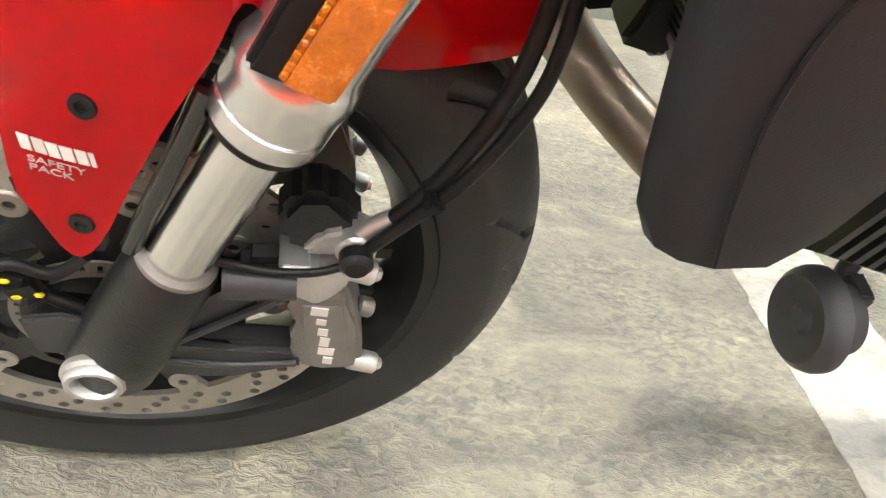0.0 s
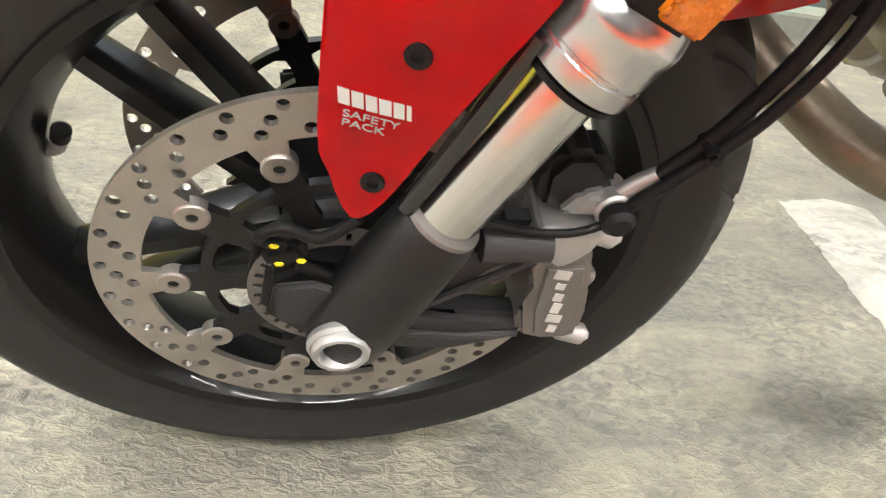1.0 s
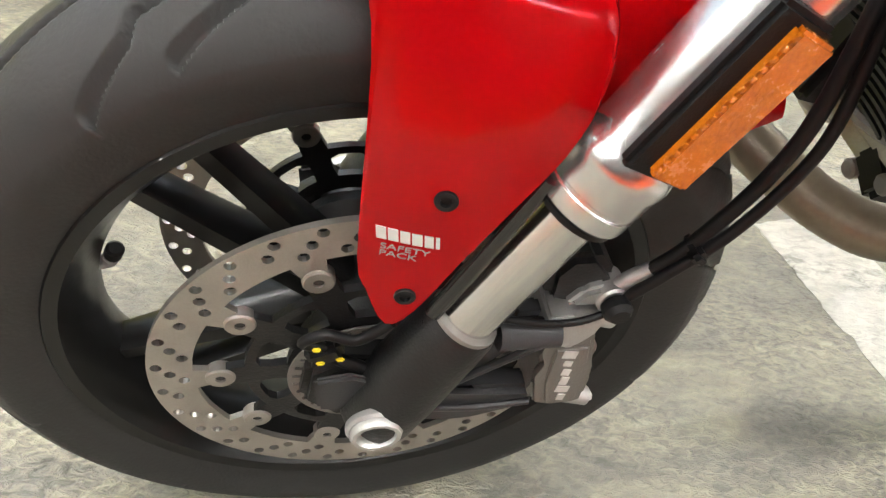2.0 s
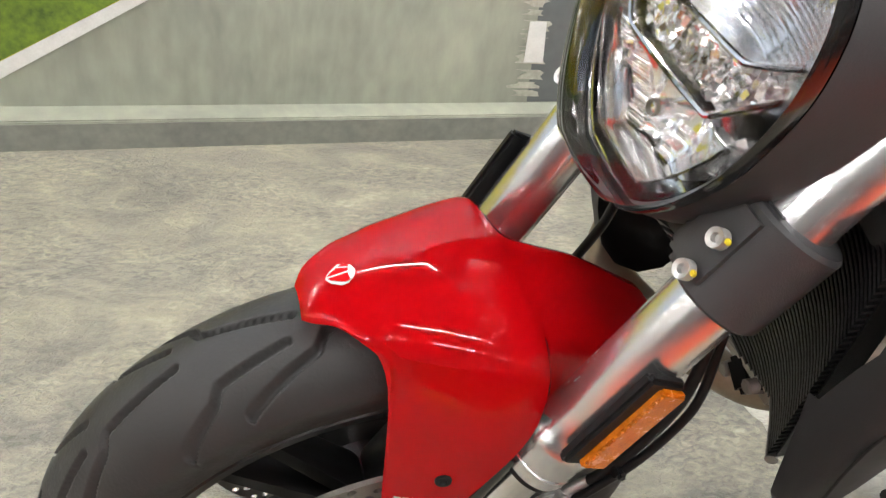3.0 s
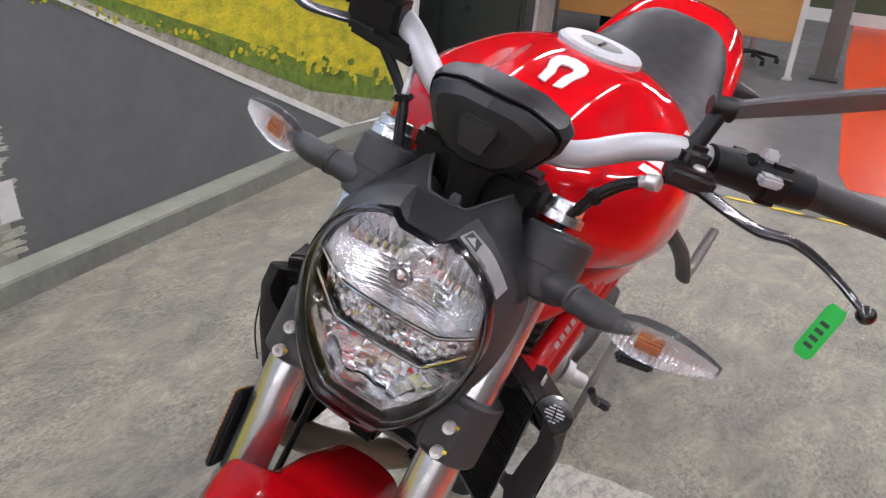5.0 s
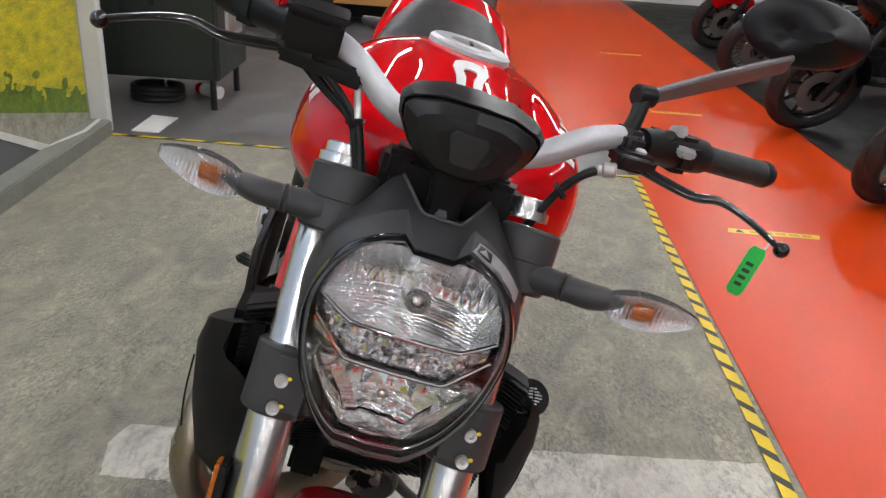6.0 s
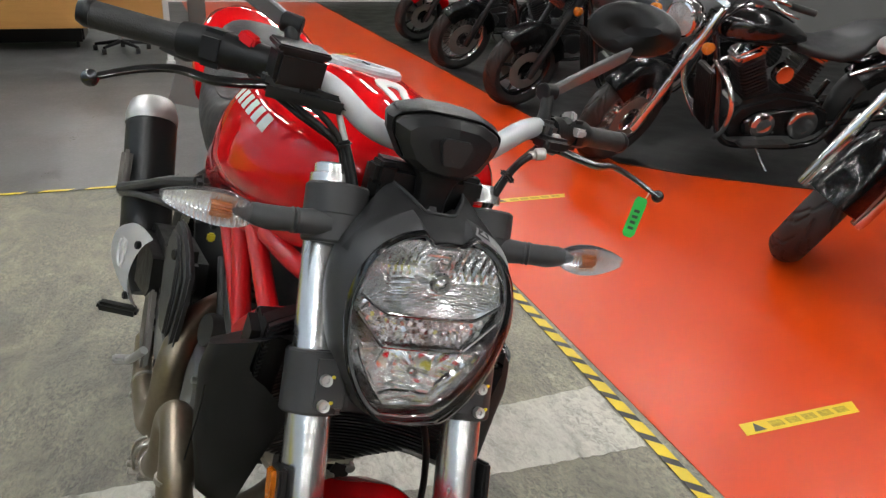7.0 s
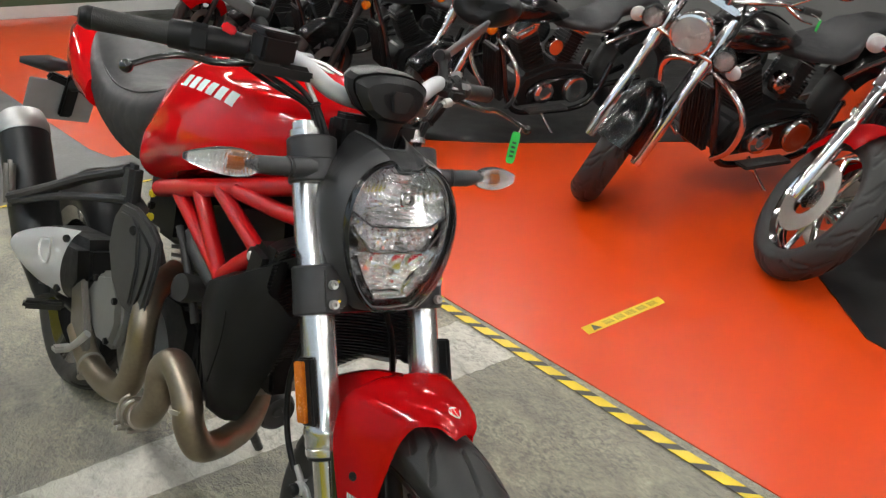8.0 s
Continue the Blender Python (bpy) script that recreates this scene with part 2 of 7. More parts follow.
def add_loft(bm, rings, caps=True, closed=True):
    rows = [[bm.verts.new(p) for p in ring] for ring in rings]
    n = len(rows[0])
    for a, b in zip(rows, rows[1:]):
        for i in range(n if closed else n - 1):
            j = (i + 1) % n
            bm.faces.new((a[i], a[j], b[j], b[i]))
    if caps and closed:
        bm.faces.new(rows[0])
        bm.faces.new(rows[-1])
    return bm


def tube(bm, pts, rad, seg=14, n=6, flat=1.0, caps=True):
    """A tube along a smooth path. rad: a number or one for each point."""
    rads = rad if isinstance(rad, (list, tuple)) else [rad] * len(pts)
    path = spline(pts, n)
    m = max(1, n) if len(pts) > 2 else 1
    rings, up = [], None
    for i, p in enumerate(path):
        d = (path[min(i + 1, len(path) - 1)] - path[max(i - 1, 0)]).normalized()
        if up is None:
            up = Vector((0, 0, 1)) if abs(d.z) < 0.9 else Vector((1, 0, 0))
        side = d.cross(up).normalized()
        up = side.cross(d).normalized()
        k = min(i / m, len(pts) - 1)
        k0 = int(k)
        r = rads[k0] + (rads[min(k0 + 1, len(rads) - 1)] - rads[k0]) * (k - k0)
        rings.append([p + r * (math.cos(a) * side + flat * math.sin(a) * up) for a in (2 * math.pi * j / seg for j in range(seg))])
    return add_loft(bm, rings, caps)


def lathe(bm, prof, origin, axis, seg=32, closed=False):
    """prof: (radius, height along axis) pairs."""
    o, ax = Vector(origin), Vector(axis).normalized()
    u = ax.orthogonal().normalized()
    v = ax.cross(u)
    rows = []
    for r, h in prof:
        rows.append([bm.verts.new(o + ax * h + max(r, 1e-5) * (math.cos(2 * math.pi * j / seg) * u + math.sin(2 * math.pi * j / seg) * v)) for j in range(seg)])
    pairs = list(zip(rows, rows[1:])) + ([(rows[-1], rows[0])] if closed else [])
    for a, b in pairs:
        for j in range(seg):
            k = (j + 1) % seg
            bm.faces.new((a[j], a[k], b[k], b[j]))
    if not closed:
        for row in (rows[0], rows[-1]):
            bm.faces.new(row)
    return bm


def disc(bm, a, b, r, seg=20, edge=0.002):
    """A round bar from a to b with softened ends."""
    a, b = Vector(a), Vector(b)
    h = (b - a).length
    e = min(edge, h * 0.4, r * 0.4)
    return lathe(bm, [(r - e, 0), (r, e), (r, h - e), (r - e, h)], a, b - a, seg)


def box(bm, centre, size, rot=None, bevel=0.004, seg=2):
    tmp = bmesh.new()
    bmesh.ops.create_cube(tmp, size=1)
    bmesh.ops.scale(tmp, vec=size, verts=tmp.verts)
    if bevel:
        bmesh.ops.bevel(tmp, geom=tmp.edges, offset=min(bevel, min(size) * 0.45), segments=seg, affect="EDGES")
    bmesh.ops.transform(tmp, matrix=Matrix.Translation(centre) @ (rot or Matrix()), verts=tmp.verts)
    return merge(bm, tmp)


def merge(bm, tmp):
    me = bpy.data.meshes.new("tmp")
    tmp.to_mesh(me)
    tmp.free()
    bm.from_mesh(me)
    bpy.data.meshes.remove(me)
    return bm


def prism(bm, poly, base, u, v, depth, bevel=0.003, seg=2):
    """A plate: 2D poly laid out from base along u and v, and depth thick along u x v."""
    base, u, v = Vector(base), Vector(u), Vector(v)
    w = u.cross(v).normalized()
    tmp = bmesh.new()
    lo = [tmp.verts.new(base + a * u + b * v) for a, b in poly]
    hi = [tmp.verts.new(base + a * u + b * v + depth * w) for a, b in poly]
    n = len(poly)
    tmp.faces.new(lo[::-1])
    tmp.faces.new(hi)
    for i in range(n):
        tmp.faces.new((lo[i], lo[(i + 1) % n], hi[(i + 1) % n], hi[i]))
    if bevel:
        bmesh.ops.bevel(tmp, geom=tmp.edges, offset=min(bevel, abs(depth) * 0.45), segments=seg, affect="EDGES", clamp_overlap=True)
    return merge(bm, tmp)


def xz(bm, poly, y, depth, bevel=0.003):
    """A plate in the x-z plane that grows from y towards y + depth."""
    return prism(bm, [(a, b) for a, b in poly], (0, y, 0), (1, 0, 0), (0, 0, 1), -depth, bevel)


def pierced(bm, outer, holes, to3d, thick):
    """A flat plate with holes. outer, holes: 2D loops; to3d(a, b, h): their place."""
    tmp = bmesh.new()
    edges = []
    for loop in (outer, *holes):
        vs = [tmp.verts.new(to3d(a, b, 0)) for a, b in loop]
        edges += [tmp.edges.new((vs[i], vs[(i + 1) % len(vs)])) for i in range(len(vs))]
    bmesh.ops.triangle_fill(tmp, use_beauty=True, use_dissolve=False, edges=edges)
    made = bmesh.ops.extrude_face_region(tmp, geom=tmp.faces[:])
    shift = Vector(to3d(0, 0, thick)) - Vector(to3d(0, 0, 0))
    bmesh.ops.translate(tmp, vec=shift, verts=[g for g in made["geom"] if isinstance(g, bmesh.types.BMVert)])
    return merge(bm, tmp)


def ring2d(r, n, a0=0.0, cx=0.0, cy=0.0):
    return [(cx + r * math.cos(a0 + 2 * math.pi * i / n), cy + r * math.sin(a0 + 2 * math.pi * i / n)) for i in range(n)]


def sheet(name, poly, z, mat, parent=None, label="", thick=0.002, kind="structure", category=""):
    bm = bmesh.new()
    prism(bm, poly, (0, 0, z), (1, 0, 0), (0, 1, 0), thick, 0)
    ob = part(name, bm, mat, parent, label)
    return tagged(ob, label, category, kind=kind) if parent is None else ob


# ---- room ----
def slab(name, lo, hi, mat, label):
    bm = bmesh.new()
    box(bm, [(a + b) / 2 for a, b in zip(lo, hi)], [b - a for a, b in zip(lo, hi)], bevel=0)
    return tagged(part(name, bm, mat), label, name.split("_")[0], kind="structure")


X0, X1, Y0, Y1 = -13.0, 12.68, -6.5, 5.2
slab("floor", (X0, Y0, -0.15), (X1, Y1, 0), CONCRETE, "worn grey painted concrete showroom floor")
slab("ceiling", (X0, Y0, CEIL), (X1, Y1, CEIL + 0.15), CEILING, "plain dark painted ceiling over the showroom")
slab("wall_east", (X1, Y0, -0.15), (X1 + 0.15, Y1, CEIL), GREENWALL, "dark green wall at the end of the walkway")
slab("wall_west", (X0 - 0.15, Y0, -0.15), (X0, Y1, CEIL), WALLPAINT, "plain white painted wall")
slab("wall_south", (X0, Y0 - 0.15, -0.15), (X1, Y0, CEIL), GREYWALL, "plain dark grey painted wall behind the parked motorcycles")
slab("wall_back", (X0, Y1, -0.15), (X1, Y1 + 0.15, CEIL), WALLPAINT, "plain white painted wall")
slab("baseboard", (X1 - 0.03, Y0, 0), (X1, Y1, 0.18), WALLPAINT, "tall white painted baseboard along the far wall")

sheet("dark_floor", [(3.31, -0.55), (12.65, -0.55), (12.65, 5.2), (3.31, 5.2)], 0.0005, DARKFLOOR, None, "dark sealed concrete floor of the next bay", 0.0035)
sheet("orange_floor", [(-13.0, -6.5), (12.65, -6.5), (12.65, -0.57), (-13.0, -0.57)], 0.0005, ORANGE, None, "glossy bright orange coated walkway floor", 0.0025)
sheet("orange_floor_branch", [(3.9, -0.572), (12.65, -0.572), (12.65, 0.27), (9.5, 0.20), (7.2, 0.10), (4.2, -0.04), (3.9, -0.10)], 0.0035, ORANGE, None, "glossy bright orange coated floor past the bay", 0.0015)
sheet("rubber_mat", [(3.1, -1.85), (12.65, -1.85), (12.65, -6.5), (-0.1, -6.5), (1.57, -3.85), (2.5, -2.5), (2.8, -2.12)], 0.0032, MAT, None,
      "black rubber mat under the parked motorcycles", 0.005, category="mat")
sheet("rubber_mat", [(-13.0, -1.40), (0.02, -1.49), (0.09, -1.51), (0.5, -1.9), (0.62, -2.3), (0.3, -3.4), (-1.0, -6.5), (-13.0, -6.5)], 0.0032, MAT, None,
      "black rubber mat with a slanted edge", 0.005, category="mat")
rng = random.Random(11)
corners = [(0.75, 1.09), (0.735, 0.4), (0.71, -0.5), (1.012, -0.5), (0.985, 0.0), (0.945, 0.8), (0.94, 1.1), (0.86, 1.12)]
ragged = []
for (ax, ay), (bx, by) in zip(corners, corners[1:] + corners[:1]):
    steps = max(2, int(math.hypot(bx - ax, by - ay) / 0.018))
    for k in range(steps):
        q = k / steps
        ragged.append((ax + (bx - ax) * q + rng.gauss(0, 0.0022), ay + (by - ay) * q + rng.gauss(0, 0.0022)))
sheet("painted_line", ragged, 0.0005, STRIP, None, "worn broad white line painted across the floor", 0.0012)


def hazard_tape(a, b, width, pitch, label):
    a, b = Vector(a), Vector(b)
    d = (b - a).normalized()
    s = Vector((-d.y, d.x, 0))
    w = thing("hazard_tape", Matrix.Translation((*a.xy, 0.0034)), label, "tape")
    length = (b - a).length
    bm = bmesh.new()
    prism(bm, [(0, -width / 2), (length, -width / 2), (length, width / 2), (0, width / 2)], (0, 0, 0), d, s, 0.0012, 0)
    part("backing", bm, BLACKTAPE, w)
    bm = bmesh.new()
    k = 0.0
    while k + pitch * 0.66 + width < length:
        e = width * 0.5
        prism(bm, [(k, -e), (k + pitch * 0.66, -e), (k + pitch * 0.66 + width, e), (k + width, e)], (0, 0, 0.0013), d, s, 0.0007, 0)
        k += pitch
    part("stripes", bm, YELLOW, w, "slanted yellow stripes")


hazard_tape((3.36, -0.554, 0), (-12.9, -0.368, 0), 0.038, 0.105, "black and yellow striped tape along the orange walkway")
hazard_tape((3.31, -0.58, 0), (3.33, 5.1, 0), 0.028, 0.21, "black and yellow striped tape beside the dark floor")


def floor_notice(x, y, angle, length, width, label):
    w = thing("floor_tape", pose(x, y, 0.0034, 0, 0, angle), label, "tape", "yellow notices on the walkway")
    bm = bmesh.new()
    prism(bm, [(0, 0), (length, 0), (length + 0.02, width), (0.012, width)], (0, 0, 0), (1, 0, 0), (0, 1, 0), 0.0012, 0)
    part("strip", bm, YELLOW, w)
    bm = bmesh.new()
    prism(bm, [(0.035, 0.008), (0.075, 0.008), (0.055, width - 0.006)], (0, 0, 0.0013), (1, 0, 0), (0, 1, 0), 0.0005, 0)
    part("warning_triangle", bm, BLACKTAPE, w)
    for k in range(5):
        bm = bmesh.new()
        x0 = 0.1 + k * 0.058
        prism(bm, [(x0, 0.012), (x0 + 0.044, 0.012), (x0 + 0.044, width - 0.012), (x0, width - 0.012)], (0, 0, 0.0013), (1, 0, 0), (0, 1, 0), 0.0005, 0)
        part("print_bar", bm, material("worn_print", (0.30, 0.22, 0.02), 0.5, col2=(0.55, 0.42, 0.02), scale=90, amount=1.0), w)


floor_notice(0.665, -0.79, -90, 0.40, 0.05, "yellow warning notice tape on the orange floor")
for nx, nl in ((2.62, 0.40), (4.84, 0.42), (7.25, 0.40)):
    floor_notice(nx, -0.85, -90, nl, 0.05, "yellow warning notice tape on the orange floor")


# ---- mural wall ----
WALL = pose(0, 2.105, 0, 0, 0, 4.2)
mural = thing("mural_wall", WALL, "wall mural of a country road between yellow flower fields", "wall")
mural["kind"] = "structure"


def art(name, poly, off, mat, label=""):
    """A painted area of the mural, in metres along and up the wall."""
    bm = bmesh.new()
    prism(bm, poly, (0, -off, 0), (1, 0, 0), (0, 0, 1), -0.002, 0)
    part(name, bm, mat, mural, label)


bm = bmesh.new()
box(bm, (-0.6, 0.075, CEIL / 2), (7.86, 0.15, CEIL), bevel=0)
part("wall_body", bm, ROADART, mural, "grey-green painted road surface")
bm = bmesh.new()
box(bm, (-0.6, -0.052, 0.04), (7.86, 0.104, 0.08), bevel=0.004)
part("plinth", bm, ROADART, mural, "low painted ledge along the wall foot")
# darker colour on the face stands for its shade under the lit top
bm = bmesh.new()
box(bm, (-0.6, -0.106, 0.036), (7.86, 0.004, 0.072), bevel=0)
part("plinth_face", bm, LEDGE_SHADE_ART, mural, "ledge face with its shade painted darker")
VP = (0.74, 1.0)
art("road_edge_line", [(2.74, 0.082), (2.83, 0.082), (0.76, 0.995), (0.74, 0.995)], 0.007, LINEART, "white edge line")
art("gravel_verge", [(2.8, 0.082), (3.3, 0.082), (3.3, 0.125), (2.45, 0.36), (0.78, 0.995), (0.76, 0.995)], 0.003, GRAVELART)
art("grass_verge", [(3.3, 0.12), (3.3, 0.23), (2.45, 0.46), (0.8, 0.995), (0.775, 0.995), (2.45, 0.33)], 0.005, GRASSART)
art("flower_field", [(3.3, 0.20), (3.3, 1.0), (0.79, 1.0), (2.45, 0.43)], 0.003, FIELDART)
art("flower_field", [(-4.4, 0.0), (-1.05, 0.0), (0.70, 0.999), (-4.4, 1.0)], 0.003, FIELDART)
art("grass_verge", [(-1.5, 0.082), (-0.925, 0.082), (0.717, 0.995), (0.705, 0.995)], 0.005, GRASSART)
art("road_edge_line", [(-0.92, 0.082), (-0.84, 0.082), (0.728, 0.995), (0.715, 0.995)], 0.007, LINEART, "white edge line")
art("dark_lane", [(0.80, 0.082), (2.76, 0.082), (0.745, 0.995), (0.742, 0.995)], 0.003, ROADART2)
rng = random.Random(4)
z0 = 0.10
while z0 < 0.95:
    w = 0.070 * (1.02 - z0) + 0.004
    h = (0.030 * (1.05 - z0) + 0.004) * rng.uniform(0.5, 1.3)
    cx = 0.795 - 0.05 * (z0 - 0.1) + rng.uniform(-0.25, 0.25) * w
    left = [(cx - w * rng.uniform(0.3, 1.1), z0 + h * q) for q in (1.0, 0.75, 0.4, 0.1)]
    right = [(cx + w * rng.uniform(0.3, 0.9), z0 + h * q) for q in (0.0, 0.35, 0.7, 0.95)]
    art("worn_patch", left + right, 0.0045, WORNART)
    z0 += h * rng.uniform(0.8, 1.6)
for z0, z1, w0, w1 in ((0.215, 0.345, 0.034, 0.029), (0.555, 0.625, 0.018, 0.016), (0.69, 0.735, 0.011, 0.010), (0.79, 0.815, 0.007, 0.006)):
    art("lane_dash", [(0.805 - 0.05 * z0 - w0, z0), (0.805 - 0.05 * z0 + w0, z0), (0.803 - 0.05 * z1 + w1, z1), (0.803 - 0.05 * z1 - w1, z1)], 0.006, LINEART, "white lane dash")
rng = random.Random(9)
for k in range(150):
    q = rng.random() ** 0.7
    x = 3.28 - 2.4 * q
    z = (0.225 + 0.27 * (3.28 - x)) + rng.gauss(0, 0.035) * (1.1 - q) + 0.012
    w, h = 0.030 * (1.15 - q) * rng.uniform(0.5, 1.4), 0.020 * (1.15 - q) * rng.uniform(0.5, 1.6)
    art("brush_mark", [(x + w * math.cos(a) * rng.uniform(0.6, 1.2), z + h * math.sin(a) * rng.uniform(0.6, 1.2)) for a in np.linspace(0, 5.4, 7)], 0.0062 + 0.00002 * k, FIELDART if k % 2 else GRASSART)
bm = bmesh.new()
prism(bm, [(2.05, -0.103), (3.32, -0.103), (3.32, -0.006), (2.78, -0.006), (2.30, -0.006)], (0, 0, 0.0795), (1, 0, 0), (0, 1, 0), 0.0020, 0)
part("ledge_top_paint", bm, LEDGE_SHADE_ART, mural)
bm = bmesh.new()
prism(bm, [(2.78, -0.010), (2.86, -0.010), (3.10, -0.055), (3.32, -0.040), (3.32, -0.062), (3.08, -0.080)], (0, 0, 0.0817), (1, 0, 0), (0, 1, 0), 0.0010, 0)
part("ledge_line", bm, LINEART, mural, "white line carried over the ledge")
art("painted_sky", [(-4.4, 1.0), (3.3, 1.0), (3.3, CEIL - 0.01), (-4.4, CEIL - 0.01)], 0.003, SKYART)
bm = bmesh.new()
box(bm, (3.362, 0.03, CEIL / 2), (0.064, 0.24, CEIL - 0.004), bevel=0.004)
part("edge_trim", bm, WALLPAINT, mural, "white upright trim at the end of the mural")

# ---- ceiling lamps ----
lamp = thing("ceiling_light", pose(-2.2, -3.6, CEIL - 0.1), "long white linear batten light under the ceiling", "light", "rows of ceiling lights")
bm = bmesh.new()
box(bm, (0, 0, 0.06), (1.5, 0.09, 0.07), bevel=0.006)
part("housing", bm, WALLPAINT, lamp)
bm = bmesh.new()
box(bm, (0, 0, 0.012), (1.44, 0.072, 0.026), bevel=0.010)
part("diffuser", bm, TUBE, lamp, "glowing white diffuser strip")
for ix in range(-5, 7):
    for iy in range(3):
        if ix or iy:
            copy_thing(lamp, pose(-2.2 + 2.2 * ix, -3.6 + 2.6 * iy, CEIL - 0.1))

from mathutils.bvhtree import BVHTree


# ---- red motorcycle: x to its tail, y to its right, z up, leaning on its side stand ----
bike = thing("motorcycle", Matrix.Translation((-0.0887, 0.5758, 0.0)) @ pose(0, 0, 0, 0, 0, 2.97) @ pose(0, 0, 0, 15.33),
             "red naked sport motorcycle leaning on its side stand on the concrete", "motorcycle")
AX = 0.311            # height of the front axle


def fork_at(z, y, off=0.0):
    """A point of the fork's axis at height z; off: metres ahead of it, square to it."""
    return Vector((0.012 + 0.385 * (z - AX) - off * 0.933, y, z + off * 0.359))


FD = Vector((0.385, 0, 1)).normalized()      # up the fork
FN = Vector((-0.933, 0, 0.359))              # ahead of the fork


def tyre_mesh(name, centre, outer, half, rim_r, parent, grooves=True, n=1100, label=""):
    """A tyre on the y axis with zigzag tread grooves cut in."""
    prof = [(rim_r - 0.004, half * 0.72), (rim_r + 0.006, half * 0.80), (rim_r + 0.012, half * 0.86)]
    drop = outer - (rim_r + 0.048)
    for k in range(5):
        t = k / 5
        prof.append((rim_r + 0.016 + 0.03 * t, half * (0.88 + 0.12 * math.sin(t * math.pi / 2))))
    crown = []
    m = 46 if n < 700 else 92
    for k in range(m + 1):
        y = half * (1 - 2 * k / m)
        q = abs(y) / half
        crown.append((outer - drop * (1 - math.sqrt(max(0, 1 - (0.88 * q) ** 2))) / (1 - math.sqrt(1 - 0.88 ** 2)), y))
    prof = prof + crown + [(r, -y) for r, y in reversed(prof)]
    pr = np.array(prof)
    ang = np.linspace(0, 2 * np.pi, n, endpoint=False)
    rr = np.repeat(pr[None, :, 0], n, 0)
    yy = np.repeat(pr[None, :, 1], n, 0)
    if grooves:
        period = 2 * np.pi * outer / 10
        s = np.repeat((ang * outer)[:, None], len(prof), 1)
        lines = [((0.0, 0.003), (0.075, 0.017)), ((0.075, 0.017), (0.084, 0.029)), ((0.084, 0.029), (0.150, 0.052)),
                 ((0.105, 0.018), (0.165, 0.030)), ((0.165, 0.030), (0.173, 0.040)), ((0.173, 0.040), (0.215, 0.056))]
        best = np.full(s.shape, 9.0)
        for side, shift in ((1, 0.0), (-1, period / 2)):
            w = yy * side
            for (s0, w0), (s1, w1) in lines:
                for wrap in (-1, 0, 1):
                    a = (s + shift) % period - s0 + wrap * period
                    d = np.array((s1 - s0, w1 - w0)) * np.array((1, half / 0.06))
                    b = w - w0 * half / 0.06
                    k = np.clip((a * d[0] + b * d[1]) / (d @ d), 0, 1)
                    best = np.minimum(best, np.hypot(a - k * d[0], b - k * d[1]))
        inner = (np.arange(len(prof)) > 9) & (np.arange(len(prof)) < len(prof) - 9)
        rr = rr - np.where(inner[None, :], 0.0075 * np.clip(((0.0036 if n > 700 else 0.0046) - best) / 0.0010, 0, 1), 0)
    c = Vector(centre)
    v = np.stack((c.x + rr * np.cos(ang)[:, None], c.y + yy, c.z + rr * np.sin(ang)[:, None]), -1).reshape(-1, 3)
    k = len(prof)
    i, j = np.meshgrid(np.arange(n), np.arange(k - 1), indexing="ij")
    i2 = (i + 1) % n
    f = np.stack((i * k + j, i2 * k + j, i2 * k + j + 1, i * k + j + 1), -1).reshape(-1, 4)
    me = bpy.data.meshes.new(name)
    me.from_pydata(v.tolist(), [], f.tolist())
    me.transform(SET[0])
    me.shade_smooth()
    me.materials.append(RUBBER)
    ob = new(name, me)
    ob.parent = parent
    return tagged(ob, label)


def polar(r, deg, y, c=(0, 0, AX)):
    return Vector((c[0] + r * math.cos(radians(deg)), y, c[2] + r * math.sin(radians(deg))))


# front wheel
SET[0] = Matrix.Translation((0, 0, 0.72)) @ pose(0, 0, 0, -2.0) @ Matrix.Translation((0, 0, -0.72))
bm = bmesh.new()
lathe(bm, [(0.229, -0.052), (0.233, -0.047), (0.224, -0.042), (0.215, -0.034), (0.206, 0), (0.215, 0.034), (0.224, 0.042), (0.233, 0.047), (0.229, 0.052),
           (0.219, 0.050), (0.209, 0.036), (0.198, 0.012), (0.197, 0), (0.198, -0.012), (0.209, -0.036), (0.219, -0.050)], (0, 0, AX), (0, 1, 0), 96, True)
fw = part("front_wheel", bm, WHEELBLACK, bike, "gloss black cast alloy wheel")
tyre_mesh("tyre", (0, 0, AX), 0.310, 0.061, 0.222, fw, label="black road tyre with zigzag tread grooves")
bm = bmesh.new()
lathe(bm, [(0.018, -0.062), (0.05, -0.062), (0.052, -0.05), (0.04, -0.035), (0.038, 0.035), (0.052, 0.05), (0.05, 0.062), (0.018, 0.062)], (0, 0, AX), (0, 1, 0), 40, True)
part("hub", bm, BLACKMETAL, fw)
for k in range(5):
    for side in (-8.2, 8.2):
        bm = bmesh.new()
        a0, a1 = 137 + 72 * k + side * 2.2, 137 + 72 * k + side
        rings = []
        for q in (0, 0.3, 0.65, 1.0):
            p = polar(0.038, a0, 0).lerp(polar(0.203, a1, 0), q)
            d = (polar(0.203, a1, 0) - polar(0.038, a0, 0)).normalized()
            s = d.cross(Vector((0, 1, 0)))
            hw, hy = 0.0125 - 0.003 * q, 0.024 - 0.009 * q
            ring = []
            for u, w in ((-1, -0.6), (-0.6, -1), (0.6, -1), (1, -0.6), (1, 0.6), (0.6, 1), (-0.6, 1), (-1, 0.6)):
                ring.append(p + s * hw * u + Vector((0, hy * w, 0)))
            rings.append(ring)
        add_loft(bm, rings)
        part("spoke", bm, WHEELBLACK, fw)
bm = bmesh.new()
